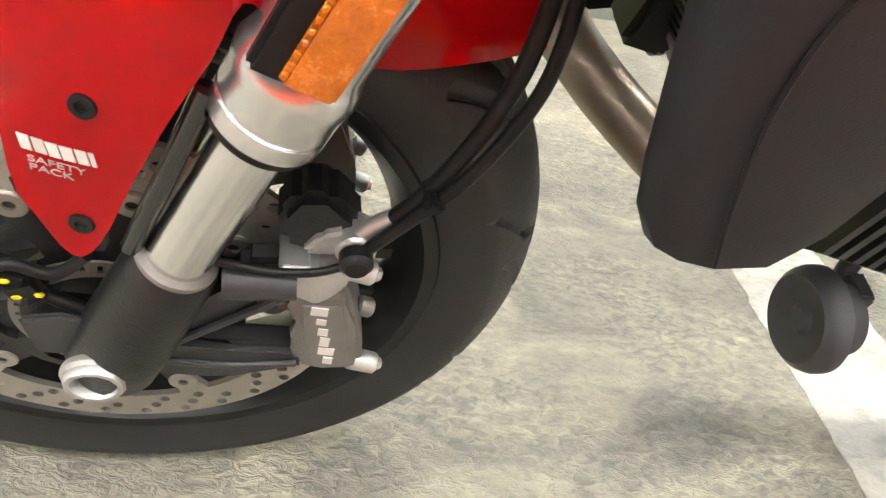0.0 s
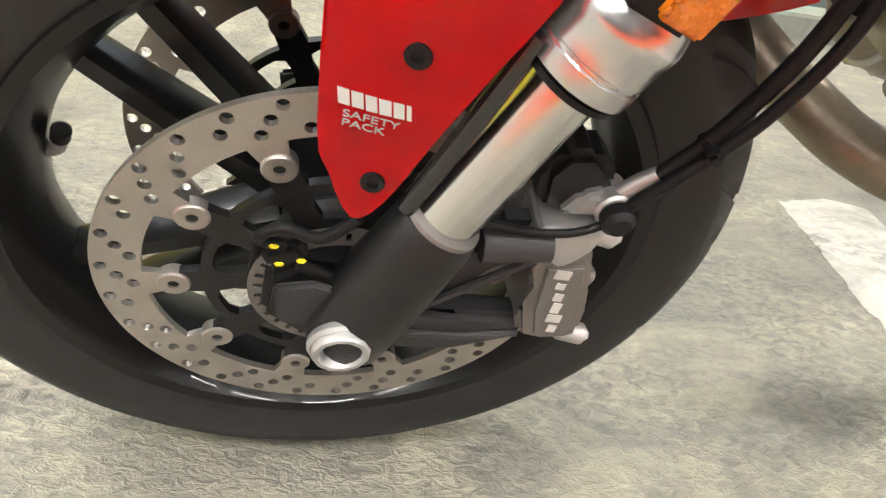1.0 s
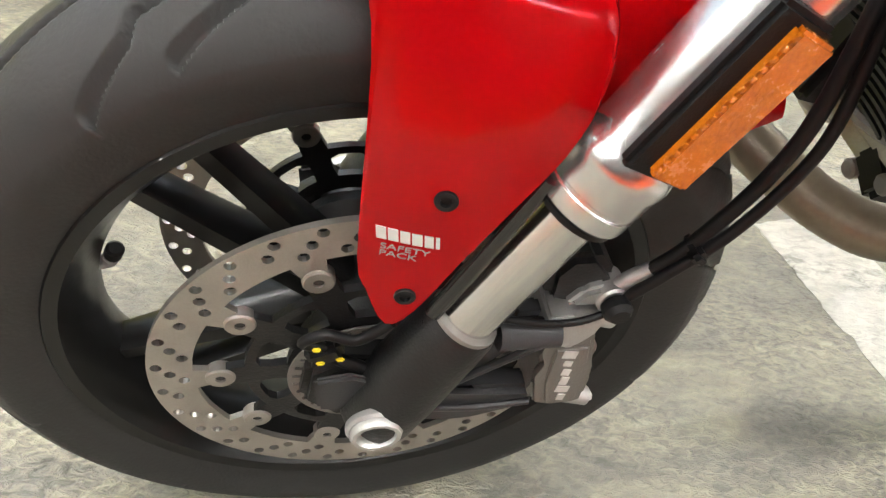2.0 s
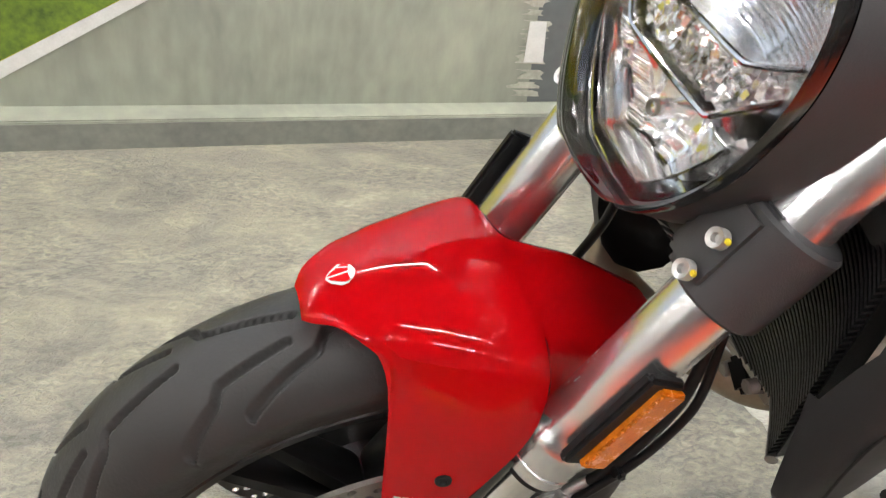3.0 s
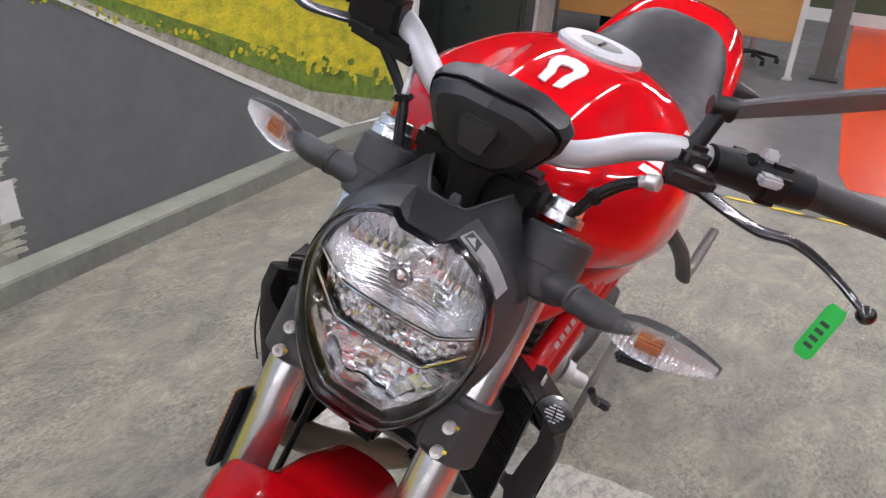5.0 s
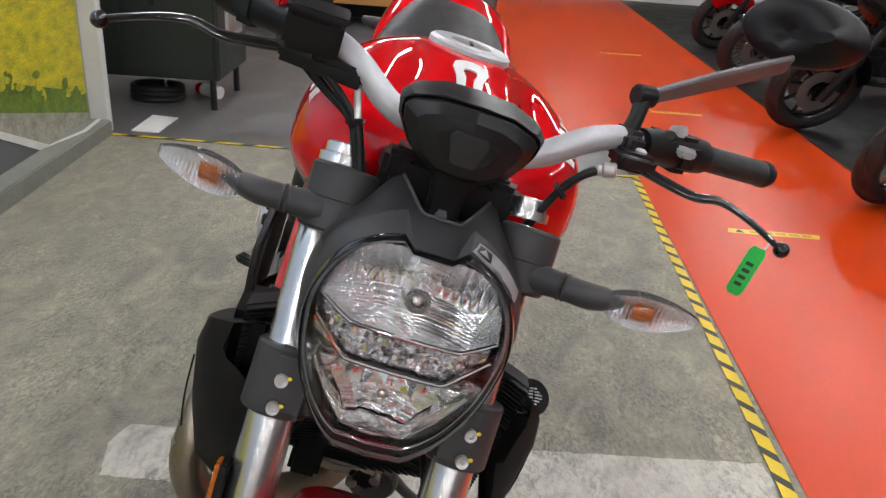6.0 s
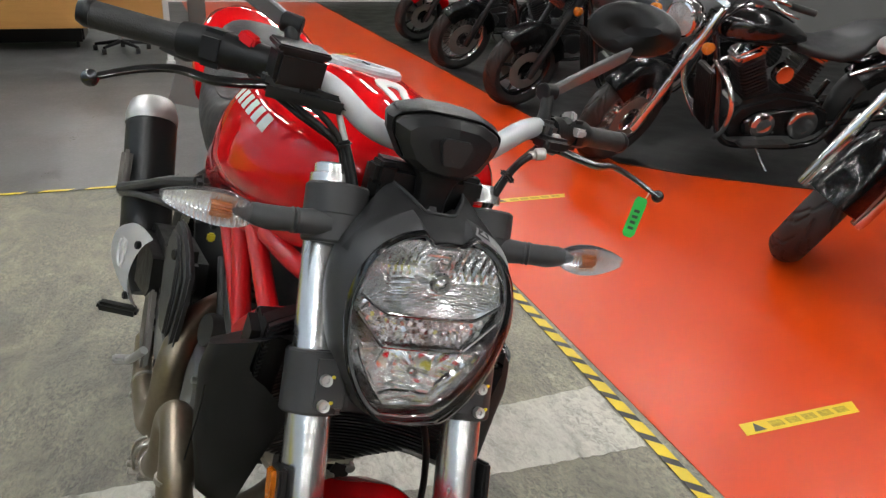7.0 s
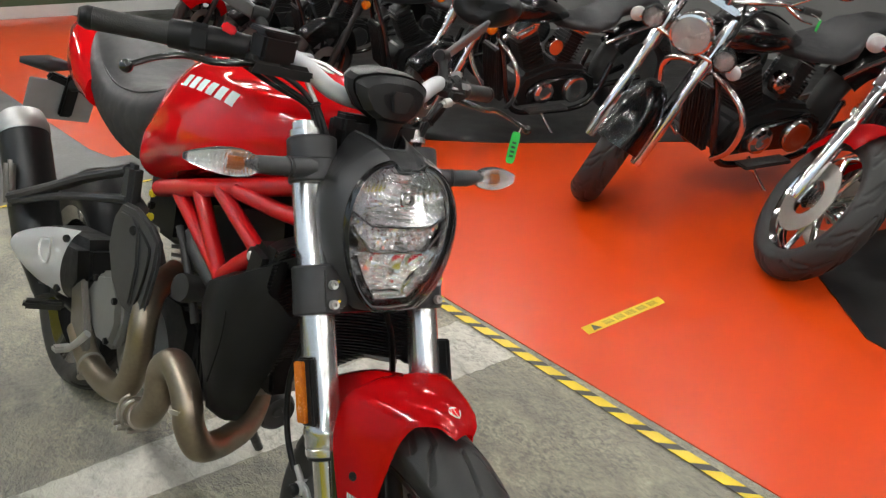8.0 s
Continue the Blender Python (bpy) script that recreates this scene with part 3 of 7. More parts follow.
tube(bm, [(-0.200, 0.002, AX + 0.026), (-0.189, 0.0, AX + 0.031), (-0.186, -0.004, AX + 0.040)], 0.0060, 12)
disc(bm, (-0.186, -0.004, AX + 0.038), (-0.184, -0.006, AX + 0.045), 0.0058, 12)
vs = part("valve_stem", bm, CAST_LIGHT, fw, "bent silver valve stem")
bm = bmesh.new()
disc(bm, (-0.1845, -0.0055, AX + 0.043), (-0.1810, -0.010, AX + 0.056), 0.0066, 14)
part("valve_cap", bm, PLASTIC, vs, "black valve cap")


def brake_disc(y, side):
    to3d = lambda a, b, h: (a, y + h, AX + b)
    holes = []
    for k in range(30):
        for j, (r, da) in enumerate(((0.1535, 0), (0.1445, 3.6), (0.1355, 7.2))):
            if j == 2 and k % 3 == 1:
                continue
            a = radians(12 * k + da)
            holes.append(ring2d(0.0043, 10, a, r * math.cos(a), r * math.sin(a)))
    inner = []
    for i in range(200):
        a = 2 * math.pi * i / 200
        d = abs((math.degrees(a) - 115.0 + 18) % 36 - 18)
        inner.append(((0.1285 - 0.030 * max(0, 1 - (d / 5.2) ** 2) ** 0.5) * math.cos(a), (0.1285 - 0.030 * max(0, 1 - (d / 5.2) ** 2) ** 0.5) * math.sin(a)))
    bm = bmesh.new()
    pierced(bm, ring2d(0.160, 120), [inner, *holes], to3d, 0.005)
    ob = part("brake_disc", bm, STEEL, bike, "drilled steel brake disc", smooth=25)
    # black carrier: a ring with ten windows and ten lugs
    rim_line = []
    for i in range(240):
        a = 2 * math.pi * i / 240
        d = abs((math.degrees(a) - 115.0 + 18) % 36 - 18)
        r = 0.0915 + 0.026 * max(0, 1 - (d / 6.4) ** 2) ** 0.5
        rim_line.append((r * math.cos(a), r * math.sin(a)))
    windows = [ring2d(0.046, 40)]
    for k in range(10):
        mid = 115 + 18 + 36 * k
        corners = ((0.061, mid - 9), (0.061, mid), (0.061, mid + 9), (0.072, mid + 11.5), (0.081, mid + 11), (0.0845, mid + 6), (0.0845, mid), (0.0845, mid - 6), (0.081, mid - 11), (0.072, mid - 11.5))
        windows.append([(r * math.cos(radians(a)), r * math.sin(radians(a))) for r, a in corners])
    bm = bmesh.new()
    pierced(bm, rim_line, windows, lambda a, b, h: (a, y - 0.0008 + h, AX + b), 0.0066)
    part("carrier", bm, BLACKMETAL, ob, "black pierced disc carrier", smooth=25)
    for k in range(10):
        a = 115 + 36 * k
        bm = bmesh.new()
        p = polar(0.1095, a, y + 0.0025)
        lathe(bm, [(0.0040, -0.0052), (0.0100, -0.0052), (0.0112, -0.0040), (0.0112, 0.0040), (0.0100, 0.0052), (0.0040, 0.0052)], p, (0, 1, 0), 20, True)
        part("disc_bobbin", bm, STEEL, ob)
    return ob


brake_disc(-0.0755, -1)
brake_disc(0.0705, 1)
# toothed speed ring and sensor
bm = bmesh.new()
slots = []
for k in range(32):
    a = 2 * math.pi * k / 32
    c, s = math.cos(a), math.sin(a)
    slots.append([(r * c - t * s, r * s + t * c) for r, t in ((0.0505, -0.0018), (0.0575, -0.0018), (0.0575, 0.0018), (0.0505, 0.0018))])
pierced(bm, ring2d(0.061, 64), [ring2d(0.046, 48), *slots], lambda a, b, h: (a, -0.086 + h, AX + b), 0.002)
part("speed_sensor_ring", bm, CAST, bike, "slotted grey sensor ring")
bm = bmesh.new()
box(bm, (-0.040, -0.098, 0.366), (0.026, 0.020, 0.018), pose(0, 0, 0, 0, -25, 0), 0.004)
tube(bm, [(-0.040, -0.102, 0.372), (-0.056, -0.104, 0.380), (-0.042, -0.106, 0.392), (-0.020, -0.106, 0.385), (0.0, -0.106, 0.405)], 0.004, 10)
tube(bm, [(-0.030, -0.098, 0.352), (0.0, -0.1, 0.335), (0.012, -0.1, 0.33)], 0.005, 10)
sensor = part("wheel_sensor", bm, PLASTIC, bike, "black speed sensor with a cable")
for px, pz in ((-0.047, 0.378), (-0.030, 0.366), (-0.043, 0.362)):
    bm = bmesh.new()
    box(bm, (px, -0.1085, pz), (0.006, 0.003, 0.003), bevel=0.001)
    part("paint_mark", bm, YELLOWDOT, sensor, "yellow paint mark")


# fork legs, brakes
def fork_leg(s):
    y = 0.105 * s
    bm = bmesh.new()
    lathe(bm, [(0.0205, 0), (0.0205, 0.2)], fork_at(0.36, y), FD, 40)
    leg = part("fork_leg", bm, SLIDER, bike, "polished inner fork tube")
    # outer tube with its collar
    bm = bmesh.new()
    lathe(bm, [(0.0225, 0.0), (0.0300, 0.001), (0.0305, 0.004), (0.0305, 0.012), (0.0295, 0.013), (0.0295, 0.015), (0.0305, 0.016), (0.0305, 0.030), (0.0318, 0.033), (0.0318, 0.040), (0.0300, 0.046), (0.0278, 0.052), (0.0275, 0.08),
               (0.0275, 0.488), (0.026, 0.490)], fork_at(0.521, y), FD, 48)
    part("outer_tube", bm, SILVER, leg, "satin silver outer fork tube")
    bm = bmesh.new()
    lathe(bm, [(0.0235, 0), (0.0275, 0.001), (0.0275, 0.0045), (0.0235, 0.006)], fork_at(0.515, y), FD, 40)
    part("dust_seal", bm, PLASTIC, leg)
    bm = bmesh.new()
    lathe(bm, [(0.027, 0), (0.027, 0.01), (0.0225, 0.012), (0.0225, 0.022), (0.020, 0.024), (0.012, 0.024), (0.011, 0.020), (0.0, 0.020)], fork_at(0.985, y), FD, 40)
    part("fork_cap", bm, SILVER, leg, "silver fork cap")
    # black fork bottom round the axle
    bm = bmesh.new()
    lathe(bm, [(0.012, 0), (0.027, 0.003), (0.0315, 0.012), (0.0315, 0.05), (0.0285, 0.11), (0.0272, 0.128), (0.0256, 0.132), (0.0215, 0.1325)], fork_at(0.284, y), FD, 40)
    foot = part("fork_bottom", bm, BLACKMETAL, leg, "black cast fork bottom")
    bm = bmesh.new()
    lathe(bm, [(0.0208, 0), (0.0252, 0.001), (0.0248, 0.004), (0.0208, 0.006)], fork_at(0.4065, y), FD, 40)
    part("seal_ring", bm, CAST, leg)
    bm = bmesh.new()
    xz(bm, [(-0.050, 0.335), (-0.030, 0.350), (0.03, 0.345), (0.055, 0.318), (0.048, 0.275), (0.02, 0.268), (-0.025, 0.272), (-0.052, 0.295)], y - 0.026 * s - 0.02, 0.04, 0.006)
    part("axle_clamp", bm, BLACKMETAL, leg)
    # arms that carry the caliper
    bm = bmesh.new()
    xz(bm, [(0.012, 0.318), (0.046, 0.304), (0.085, 0.312), (0.134, 0.310), (0.138, 0.286), (0.085, 0.272), (0.066, 0.264), (0.030, 0.268), (0.004, 0.278)], y - 0.024 * s, 0.024 * s, 0.006)
    part("caliper_arm", bm, SATIN, leg)
    bm = bmesh.new()
    xz(bm, [(0.030, 0.330), (0.062, 0.352), (0.082, 0.372), (0.086, 0.402), (0.118, 0.405), (0.122, 0.382), (0.092, 0.362), (0.062, 0.334), (0.048, 0.314)], y - 0.024 * s, 0.022 * s, 0.006)
    part("caliper_arm", bm, SATIN, leg)
    bm = bmesh.new()
    tube(bm, [(0.076, y + 0.004 * s, 0.392), (0.120, y + 0.004 * s, 0.395)], 0.0115, 16, 1)
    part("arm_boss", bm, SATIN, leg)
    bm = bmesh.new()
    tube(bm, [(0.046, y + 0.001 * s, 0.316), (0.080, y + 0.002 * s, 0.347), (0.114, y + 0.002 * s, 0.376)], 0.0032, 8, 3)
    tube(bm, [(0.040, y + 0.001 * s, 0.292), (0.085, y + 0.002 * s, 0.291), (0.128, y + 0.002 * s, 0.297)], 0.0030, 8, 3)
    part("arm_rib", bm, SATIN, leg)
    bm = bmesh.new()
    xz(bm, [(-0.046, 0.342), (-0.020, 0.348), (0.020, 0.330), (0.044, 0.322), (0.040, 0.300), (0.0, 0.306), (-0.040, 0.304)], y + 0.001 * s, 0.006 * s, 0.004)
    part("clamp_plate", bm, SATIN, leg)
    # axle nut
    bm = bmesh.new()
    at = (0, -0.126, AX - 0.002) if s < 0 else (0, y + 0.022, AX)
    lathe(bm, [(0.0125, 0), (0.0212, 0), (0.0220, 0.002), (0.0220, 0.005), (0.0200, 0.007), (0.0125, 0.007)], at, (0, s, 0), 36, True)
    nut = part("axle_nut", bm, CAST_LIGHT, leg, "bright flanged axle nut")
    bm = bmesh.new()
    lathe(bm, [(0.0125, 0.004), (0.0188, 0.004), (0.0195, 0.006), (0.0195, 0.011), (0.0182, 0.013), (0.0150, 0.013), (0.0125, 0.006)], at, (0, s, 0), 12, True)
    part("nut_hexagon", bm, CAST_LIGHT, nut)
    bm = bmesh.new()
    tube(bm, [(0.066, y + 0.004 * s, 0.541), (0.046, y + 0.004 * s, 0.480), (0.025, y + 0.003 * s, 0.418)], 0.0062, 12, 3)
    part("guard_stay", bm, GLOSSBLACK, leg, "gloss black stay behind the mudguard")
    # side reflector
    bm = bmesh.new()
    c = fork_at(0.617, y + 0.032 * s, 0.012)
    box(bm, c, (0.038, 0.010, 0.104), pose(0, 0, 0, 0, 21.06, 0), 0.003)
    backing = part("reflector_holder", bm, PLASTIC, leg)
    bm = bmesh.new()
    box(bm, c + Vector((0.0065, 0.007 * s, -0.003)), (0.025, 0.008, 0.094), pose(0, 0, 0, 0, 21.06, 0), 0.002)
    amber = part("side_reflector", bm, AMBER, backing, "amber side reflector")
    bm = bmesh.new()
    for k in range(15):
        box(bm, c + Vector((-0.0050, 0.0105 * s, 0.0018)) + FD * (-0.042 + 0.006 * k), (0.003, 0.002, 0.0036), pose(0, 0, 0, 0, 21.06, 0), 0.0006, 1)
    part("moulded_edge", bm, AMBER, amber)
    return leg


def caliper(s):
    y0 = 0.060 * s
    bm = bmesh.new()
    poly = [(0.116, 0.396), (0.150, 0.394), (0.157, 0.378), (0.163, 0.350), (0.171, 0.330), (0.1745, 0.300), (0.166, 0.294), (0.146, 0.291), (0.128, 0.296), (0.121, 0.318), (0.126, 0.338), (0.118, 0.352), (0.121, 0.372)]
    xz(bm, poly, y0, 0.050 * s, 0.005)
    cal = part("brake_caliper", bm, CAST, bike, "grey radial brake caliper")
    bm = bmesh.new()
    xz(bm, [(0.108, 0.412), (0.128, 0.414), (0.130, 0.410), (0.146, 0.413), (0.152, 0.404), (0.150, 0.392), (0.140, 0.386), (0.134, 0.372), (0.118, 0.388), (0.108, 0.392)], y0 + 0.004 * s, 0.047 * s, 0.004)
    part("caliper_shoulder", bm, CAST_LIGHT, cal, "bright machined shoulder")
    bm = bmesh.new()
    xz(bm, [(0.124, 0.376), (0.150, 0.380), (0.158, 0.345), (0.164, 0.305), (0.138, 0.302), (0.131, 0.330)], y0 + 0.049 * s, 0.004 * s, 0.003)
    part("caliper_face", bm, CAST, cal)
    for k, (w, h) in enumerate(((1.25, 1.0), (0.75, 0.7), (0.75, 0.9), (0.75, 1.25), (1.25, 0.95), (0.75, 0.95))):
        bm = bmesh.new()
        cx, cz, q = 0.1365 + 0.0024 * k, 0.372 - 0.0118 * k, 0.0044 * w
        lean = 0.0010 * s * s
        xz(bm, [(cx - q, cz + 0.0042 * h), (cx + q, cz + 0.0042 * h - lean), (cx + q, cz - 0.0042 * h - lean), (cx - q, cz - 0.0042 * h)], y0 + 0.0532 * s, 0.0008 * s, 0)
        part("maker_bar", bm, BRIGHTPRINT, cal)
    for ax, az, bx, bz in ((0.146, 0.397, 0.170, 0.390), (0.166, 0.286, 0.189, 0.279)):
        bm = bmesh.new()
        disc(bm, (ax, y0 + 0.034 * s, az), (bx, y0 + 0.034 * s, bz), 0.0085, 16)
        disc(bm, (bx, y0 + 0.034 * s, bz), (bx + 0.004, y0 + 0.034 * s, bz - 0.001), 0.0050, 6, 0.001)
        part("caliper_bolt", bm, CAST_LIGHT, cal, "bright caliper bolt")
    bm = bmesh.new()
    disc(bm, (0.166, y0 + 0.022 * s, 0.338), (0.178, y0 + 0.022 * s, 0.334), 0.0075, 14)
    part("bleed_screw", bm, CAST, cal)
    bm = bmesh.new()
    xz(bm, [(0.108, 0.412), (0.104, 0.440), (0.114, 0.458), (0.134, 0.460), (0.154, 0.440), (0.158, 0.414), (0.135, 0.406)], y0 + 0.002 * s, 0.034 * s, 0.006)
    part("bridge_block", bm, BLACKMETAL, cal)
    bm = bmesh.new()
    xz(bm, [(0.120, 0.414), (0.130, 0.432), (0.146, 0.438), (0.150, 0.416)], y0 + 0.030 * s, 0.014 * s, 0.004)
    part("hose_seat", bm, CAST_LIGHT, cal)
    bm = bmesh.new()
    disc(bm, (0.152, y0 + 0.022 * s, 0.424), (0.152, y0 + 0.048 * s, 0.426), 0.0125, 18)
    tube(bm, [(0.152, y0 + 0.040 * s, 0.430), (0.160, y0 + 0.040 * s, 0.444), (0.172, y0 + 0.042 * s, 0.457)], [0.006, 0.0055, 0.0052], 12)
    part("banjo_fitting", bm, CAST_LIGHT, cal, "bright metal hose fitting")
    bm = bmesh.new()
    lathe(bm, [(0.005, 0), (0.0105, 0.002), (0.0105, 0.010), (0.007, 0.014)], (0.152, y0 + 0.047 * s, 0.426), (0, s, 0), 16)
    part("rubber_cap", bm, PLASTIC, cal)


for s in (-1, 1):
    fork_leg(s)
    caliper(s)
bm = bmesh.new()
tube(bm, [(0.170, -0.102, 0.455), (0.182, -0.104, 0.476), (0.196, -0.105, 0.510), (0.208, -0.105, 0.550), (0.213, -0.103, 0.590), (0.216, -0.09, 0.65), (0.228, -0.06, 0.72), (0.24, -0.03, 0.76)], 0.0052, 12)
part("brake_hose", bm, PLASTIC, bike, "black brake hose")
bm = bmesh.new()
tube(bm, [(0.157, -0.108, 0.430), (0.175, -0.111, 0.460), (0.200, -0.112, 0.500), (0.219, -0.111, 0.55), (0.224, -0.108, 0.59), (0.224, -0.092, 0.65), (0.234, -0.065, 0.72), (0.25, -0.03, 0.76)], 0.0042, 12)
tube(bm, [(0.157, -0.110, 0.424), (0.13, -0.113, 0.412), (0.10, -0.112, 0.409), (0.07, -0.110, 0.412), (0.02, -0.108, 0.405)], 0.0028, 10)
part("sensor_cable", bm, PLASTIC, bike, "thin black sensor cable")
bm = bmesh.new()
box(bm, (0.187, -0.108, 0.482), (0.013, 0.022, 0.010), pose(0, 0, 0, 0, 35, 0), 0.003)
part("hose_clip", bm, PLASTIC, bike)
bm = bmesh.new()
tube(bm, [(0.172, 0.105, 0.450), (0.207, 0.105, 0.500), (0.230, 0.1, 0.58), (0.228, 0.085, 0.65), (0.24, 0.04, 0.75)], 0.0052, 12)
part("brake_hose", bm, PLASTIC, bike, "black brake hose")

# front mudguard: sections of its right half, from the crest to the lower edge, along x
FENDER = [
    (-0.093, [(0, 0.629), (0.006, 0.628), (0.011, 0.626), (0.014, 0.625), (0.016, 0.624), (0.017, 0.623)]),
    (-0.086, [(0, 0.637), (0.010, 0.636), (0.019, 0.633), (0.024, 0.633), (0.027, 0.632), (0.028, 0.631)]),
    (-0.072, [(0, 0.645), (0.014, 0.643), (0.027, 0.639), (0.034, 0.639), (0.037, 0.638), (0.038, 0.637)]),
    (-0.055, [(0, 0.651), (0.018, 0.649), (0.038, 0.643), (0.047, 0.639), (0.051, 0.636), (0.053, 0.633)]),
    (-0.043, [(0, 0.654), (0.020, 0.652), (0.044, 0.645), (0.055, 0.638), (0.060, 0.630), (0.062, 0.622)]),
    (-0.036, [(0, 0.655), (0.021, 0.653), (0.048, 0.646), (0.062, 0.634), (0.070, 0.614), (0.078, 0.585)]),
    (-0.031, [(0, 0.656), (0.022, 0.654), (0.050, 0.647), (0.067, 0.632), (0.085, 0.56), (0.103, 0.470)]),
    (-0.022, [(0, 0.657), (0.023, 0.655), (0.053, 0.648), (0.071, 0.632), (0.095, 0.55), (0.107, 0.440)]),
    (-0.006, [(0, 0.658), (0.024, 0.656), (0.058, 0.649), (0.077, 0.632), (0.103, 0.54), (0.110, 0.409)]),
    (0.010, [(0, 0.658), (0.026, 0.657), (0.064, 0.649), (0.083, 0.632), (0.107, 0.55), (0.112, 0.424)]),
    (0.030, [(0, 0.657), (0.029, 0.657), (0.072, 0.648), (0.090, 0.632), (0.110, 0.57), (0.114, 0.476)]),
    (0.050, [(0, 0.655), (0.032, 0.656), (0.080, 0.645), (0.096, 0.632), (0.111, 0.59), (0.116, 0.525)]),
    (0.068, [(0, 0.650), (0.034, 0.652), (0.086, 0.641), (0.099, 0.630), (0.107, 0.60), (0.113, 0.560)]),
    (0.080, [(0, 0.645), (0.036, 0.644), (0.082, 0.632), (0.096, 0.620), (0.102, 0.605), (0.104, 0.585)]),
    (0.094, [(0, 0.640), (0.036, 0.636), (0.062, 0.618), (0.072, 0.598), (0.077, 0.580), (0.079, 0.560)]),
    (0.120, [(0, 0.634), (0.032, 0.629), (0.054, 0.612), (0.066, 0.588), (0.072, 0.565), (0.074, 0.540)]),
    (0.160, [(0, 0.620), (0.030, 0.616), (0.052, 0.600), (0.062, 0.580), (0.068, 0.558), (0.070, 0.535)]),
    (0.205, [(0, 0.596), (0.028, 0.592), (0.048, 0.580), (0.058, 0.568), (0.064, 0.556), (0.066, 0.545)]),
    (0.240, [(0, 0.574), (0.024, 0.572), (0.040, 0.566), (0.048, 0.560), (0.052, 0.555), (0.054, 0.550)]),
]


def fender():
    half = []
    for x, sec in FENDER:
        roof, side = spline([(a, b, 0) for a, b in sec[:4]], 4), spline([(a, b, 0) for a, b in sec[3:]], 4)
        half.append([Vector((x, p.x, p.y)) for p in roof + side[1:]])
    cols = len(half[0])
    tracks = [spline([row[c] for row in half], 3) for c in range(cols)]
    rings = []
    for i in range(len(tracks[0])):
        right = [tracks[c][i] for c in range(cols)]
        rings.append([Vector((p.x, -p.y, p.z)) for p in reversed(right[1:])] + right)
    bm = bmesh.new()
    add_loft(bm, rings, caps=False, closed=False)
    bmesh.ops.solidify(bm, geom=bm.faces[:], thickness=-0.003)
    return part("front_mudguard", bm, RED, bike, "glossy red front mudguard", smooth=22)


guard = fender()


def tree_of(ob):
    me = ob.data
    return BVHTree.FromPolygons([v.co.copy() for v in me.vertices], [tuple(p.vertices) for p in me.polygons])


skin = tree_of(guard)


def on_side(tree, x, z, s):
    """The outer skin at x, z, met from the side s, and its normal."""
    p, n, _, _ = tree.ray_cast(Vector((x, 0.6 * s, z)), Vector((0, -s, 0)))
    return p, (n if n.y * s > 0 else -n)


def stick(bm, tree, x, z, s, quads, thick=0.0006):
    """Flat prints laid on the skin round x, z: quads in metres to the tail and up."""
    p, n = on_side(tree, x, z, s)
    u = (Vector((1, 0, 0)) - n * n.x).normalized()
    v = n.cross(u) * (1 if n.cross(u).z > 0 else -1)
    for quad in quads:
        prism(bm, quad, p + n * 0.0008, u, v, thick if u.cross(v).dot(n) > 0 else -thick, 0)
    return p, n, u, v


keep = SET[0]
SET[0] = Matrix()
for s in (-1, 1):
    for bx, bz in ((0.011, 0.526), (0.002, 0.443)):
        bm = bmesh.new()
        p, n = on_side(skin, bx, bz, s)
        lathe(bm, [(0.0, -0.002), (0.0064, -0.002), (0.0070, 0.001), (0.0065, 0.0022), (0.0036, 0.0022), (0.0030, 0.0002), (0.0, 0.0002)], p, n, 24)
        part("mudguard_bolt", bm, PLASTIC, guard, "black socket bolt")
    for k, wide in enumerate((0.0030, 0.0030, 0.0029, 0.0031, 0.0027, 0.0012)):
        bm = bmesh.new()
        stick(bm, skin, -0.0195 + 0.0068 * k - (0.0018 if k == 5 else 0), 0.4935, s, [[(-wide - 0.0008 * s, -0.0044), (wide - 0.0008 * s, -0.0044), (wide + 0.0008 * s, 0.0044), (-wide + 0.0008 * s, 0.0044)]])
        part("maker_bar", bm, BRIGHTPRINT, guard)
    bm = bmesh.new()
    p, n, u, v = stick(bm, skin, -0.004, 0.4925, s, [])
    bm.free()
    if s < 0:
        for k, word in enumerate(("SAFETY", "PACK")):
            cu = bpy.data.curves.new("lettering", "FONT")
            cu.body, cu.size, cu.extrude = word, 0.0062, 0.0002
            ob = new("lettering", cu)
            ob.data.materials.append(PRINT)
            ob.parent = guard
            face = Matrix((u, v, u.cross(v))).transposed().to_4x4()
            ob.matrix_basis = Matrix.Translation(p + n * 0.0024 - v * (0.0093 + 0.0056 * k) - u * 0.0155) @ face @ Matrix.Diagonal((1.45, 1, 1, 1))
            tagged(ob, "small white printed words")
SET[0] = keep
bm = bmesh.new()
prism(bm, [(0, -0.012), (0.006, -0.011), (0.012, -0.006), (0.014, 0.0), (0.012, 0.006), (0.006, 0.011), (0, 0.012), (-0.009, 0.006), (-0.013, 0.0), (-0.009, -0.006)],
      (-0.064, 0, 0.6497), (0.80, 0, 0.31), (0, 0.86, 0), 0.0012, 0.0004)
emblem = part("emblem", bm, WHITE, guard, "small red and white shield badge")
bm = bmesh.new()
for quad in ([(0.0075, -0.0088), (0.0035, -0.0105), (-0.0085, -0.0040), (-0.0110, -0.0008), (0.0070, -0.0008)], [(0.0070, 0.0014), (-0.0110, 0.0014), (-0.0085, 0.0040), (-0.0020, 0.0078), (0.0085, 0.0040)], [(0.0090, 0.0056), (0.0000, 0.0088), (0.0035, 0.0105), (0.0080, 0.0086)]):
    prism(bm, quad, (-0.064, 0, 0.6508), (0.80, 0, 0.31), (0, 0.86, 0), 0.0008, 0)
part("emblem_field", bm, RED, emblem)

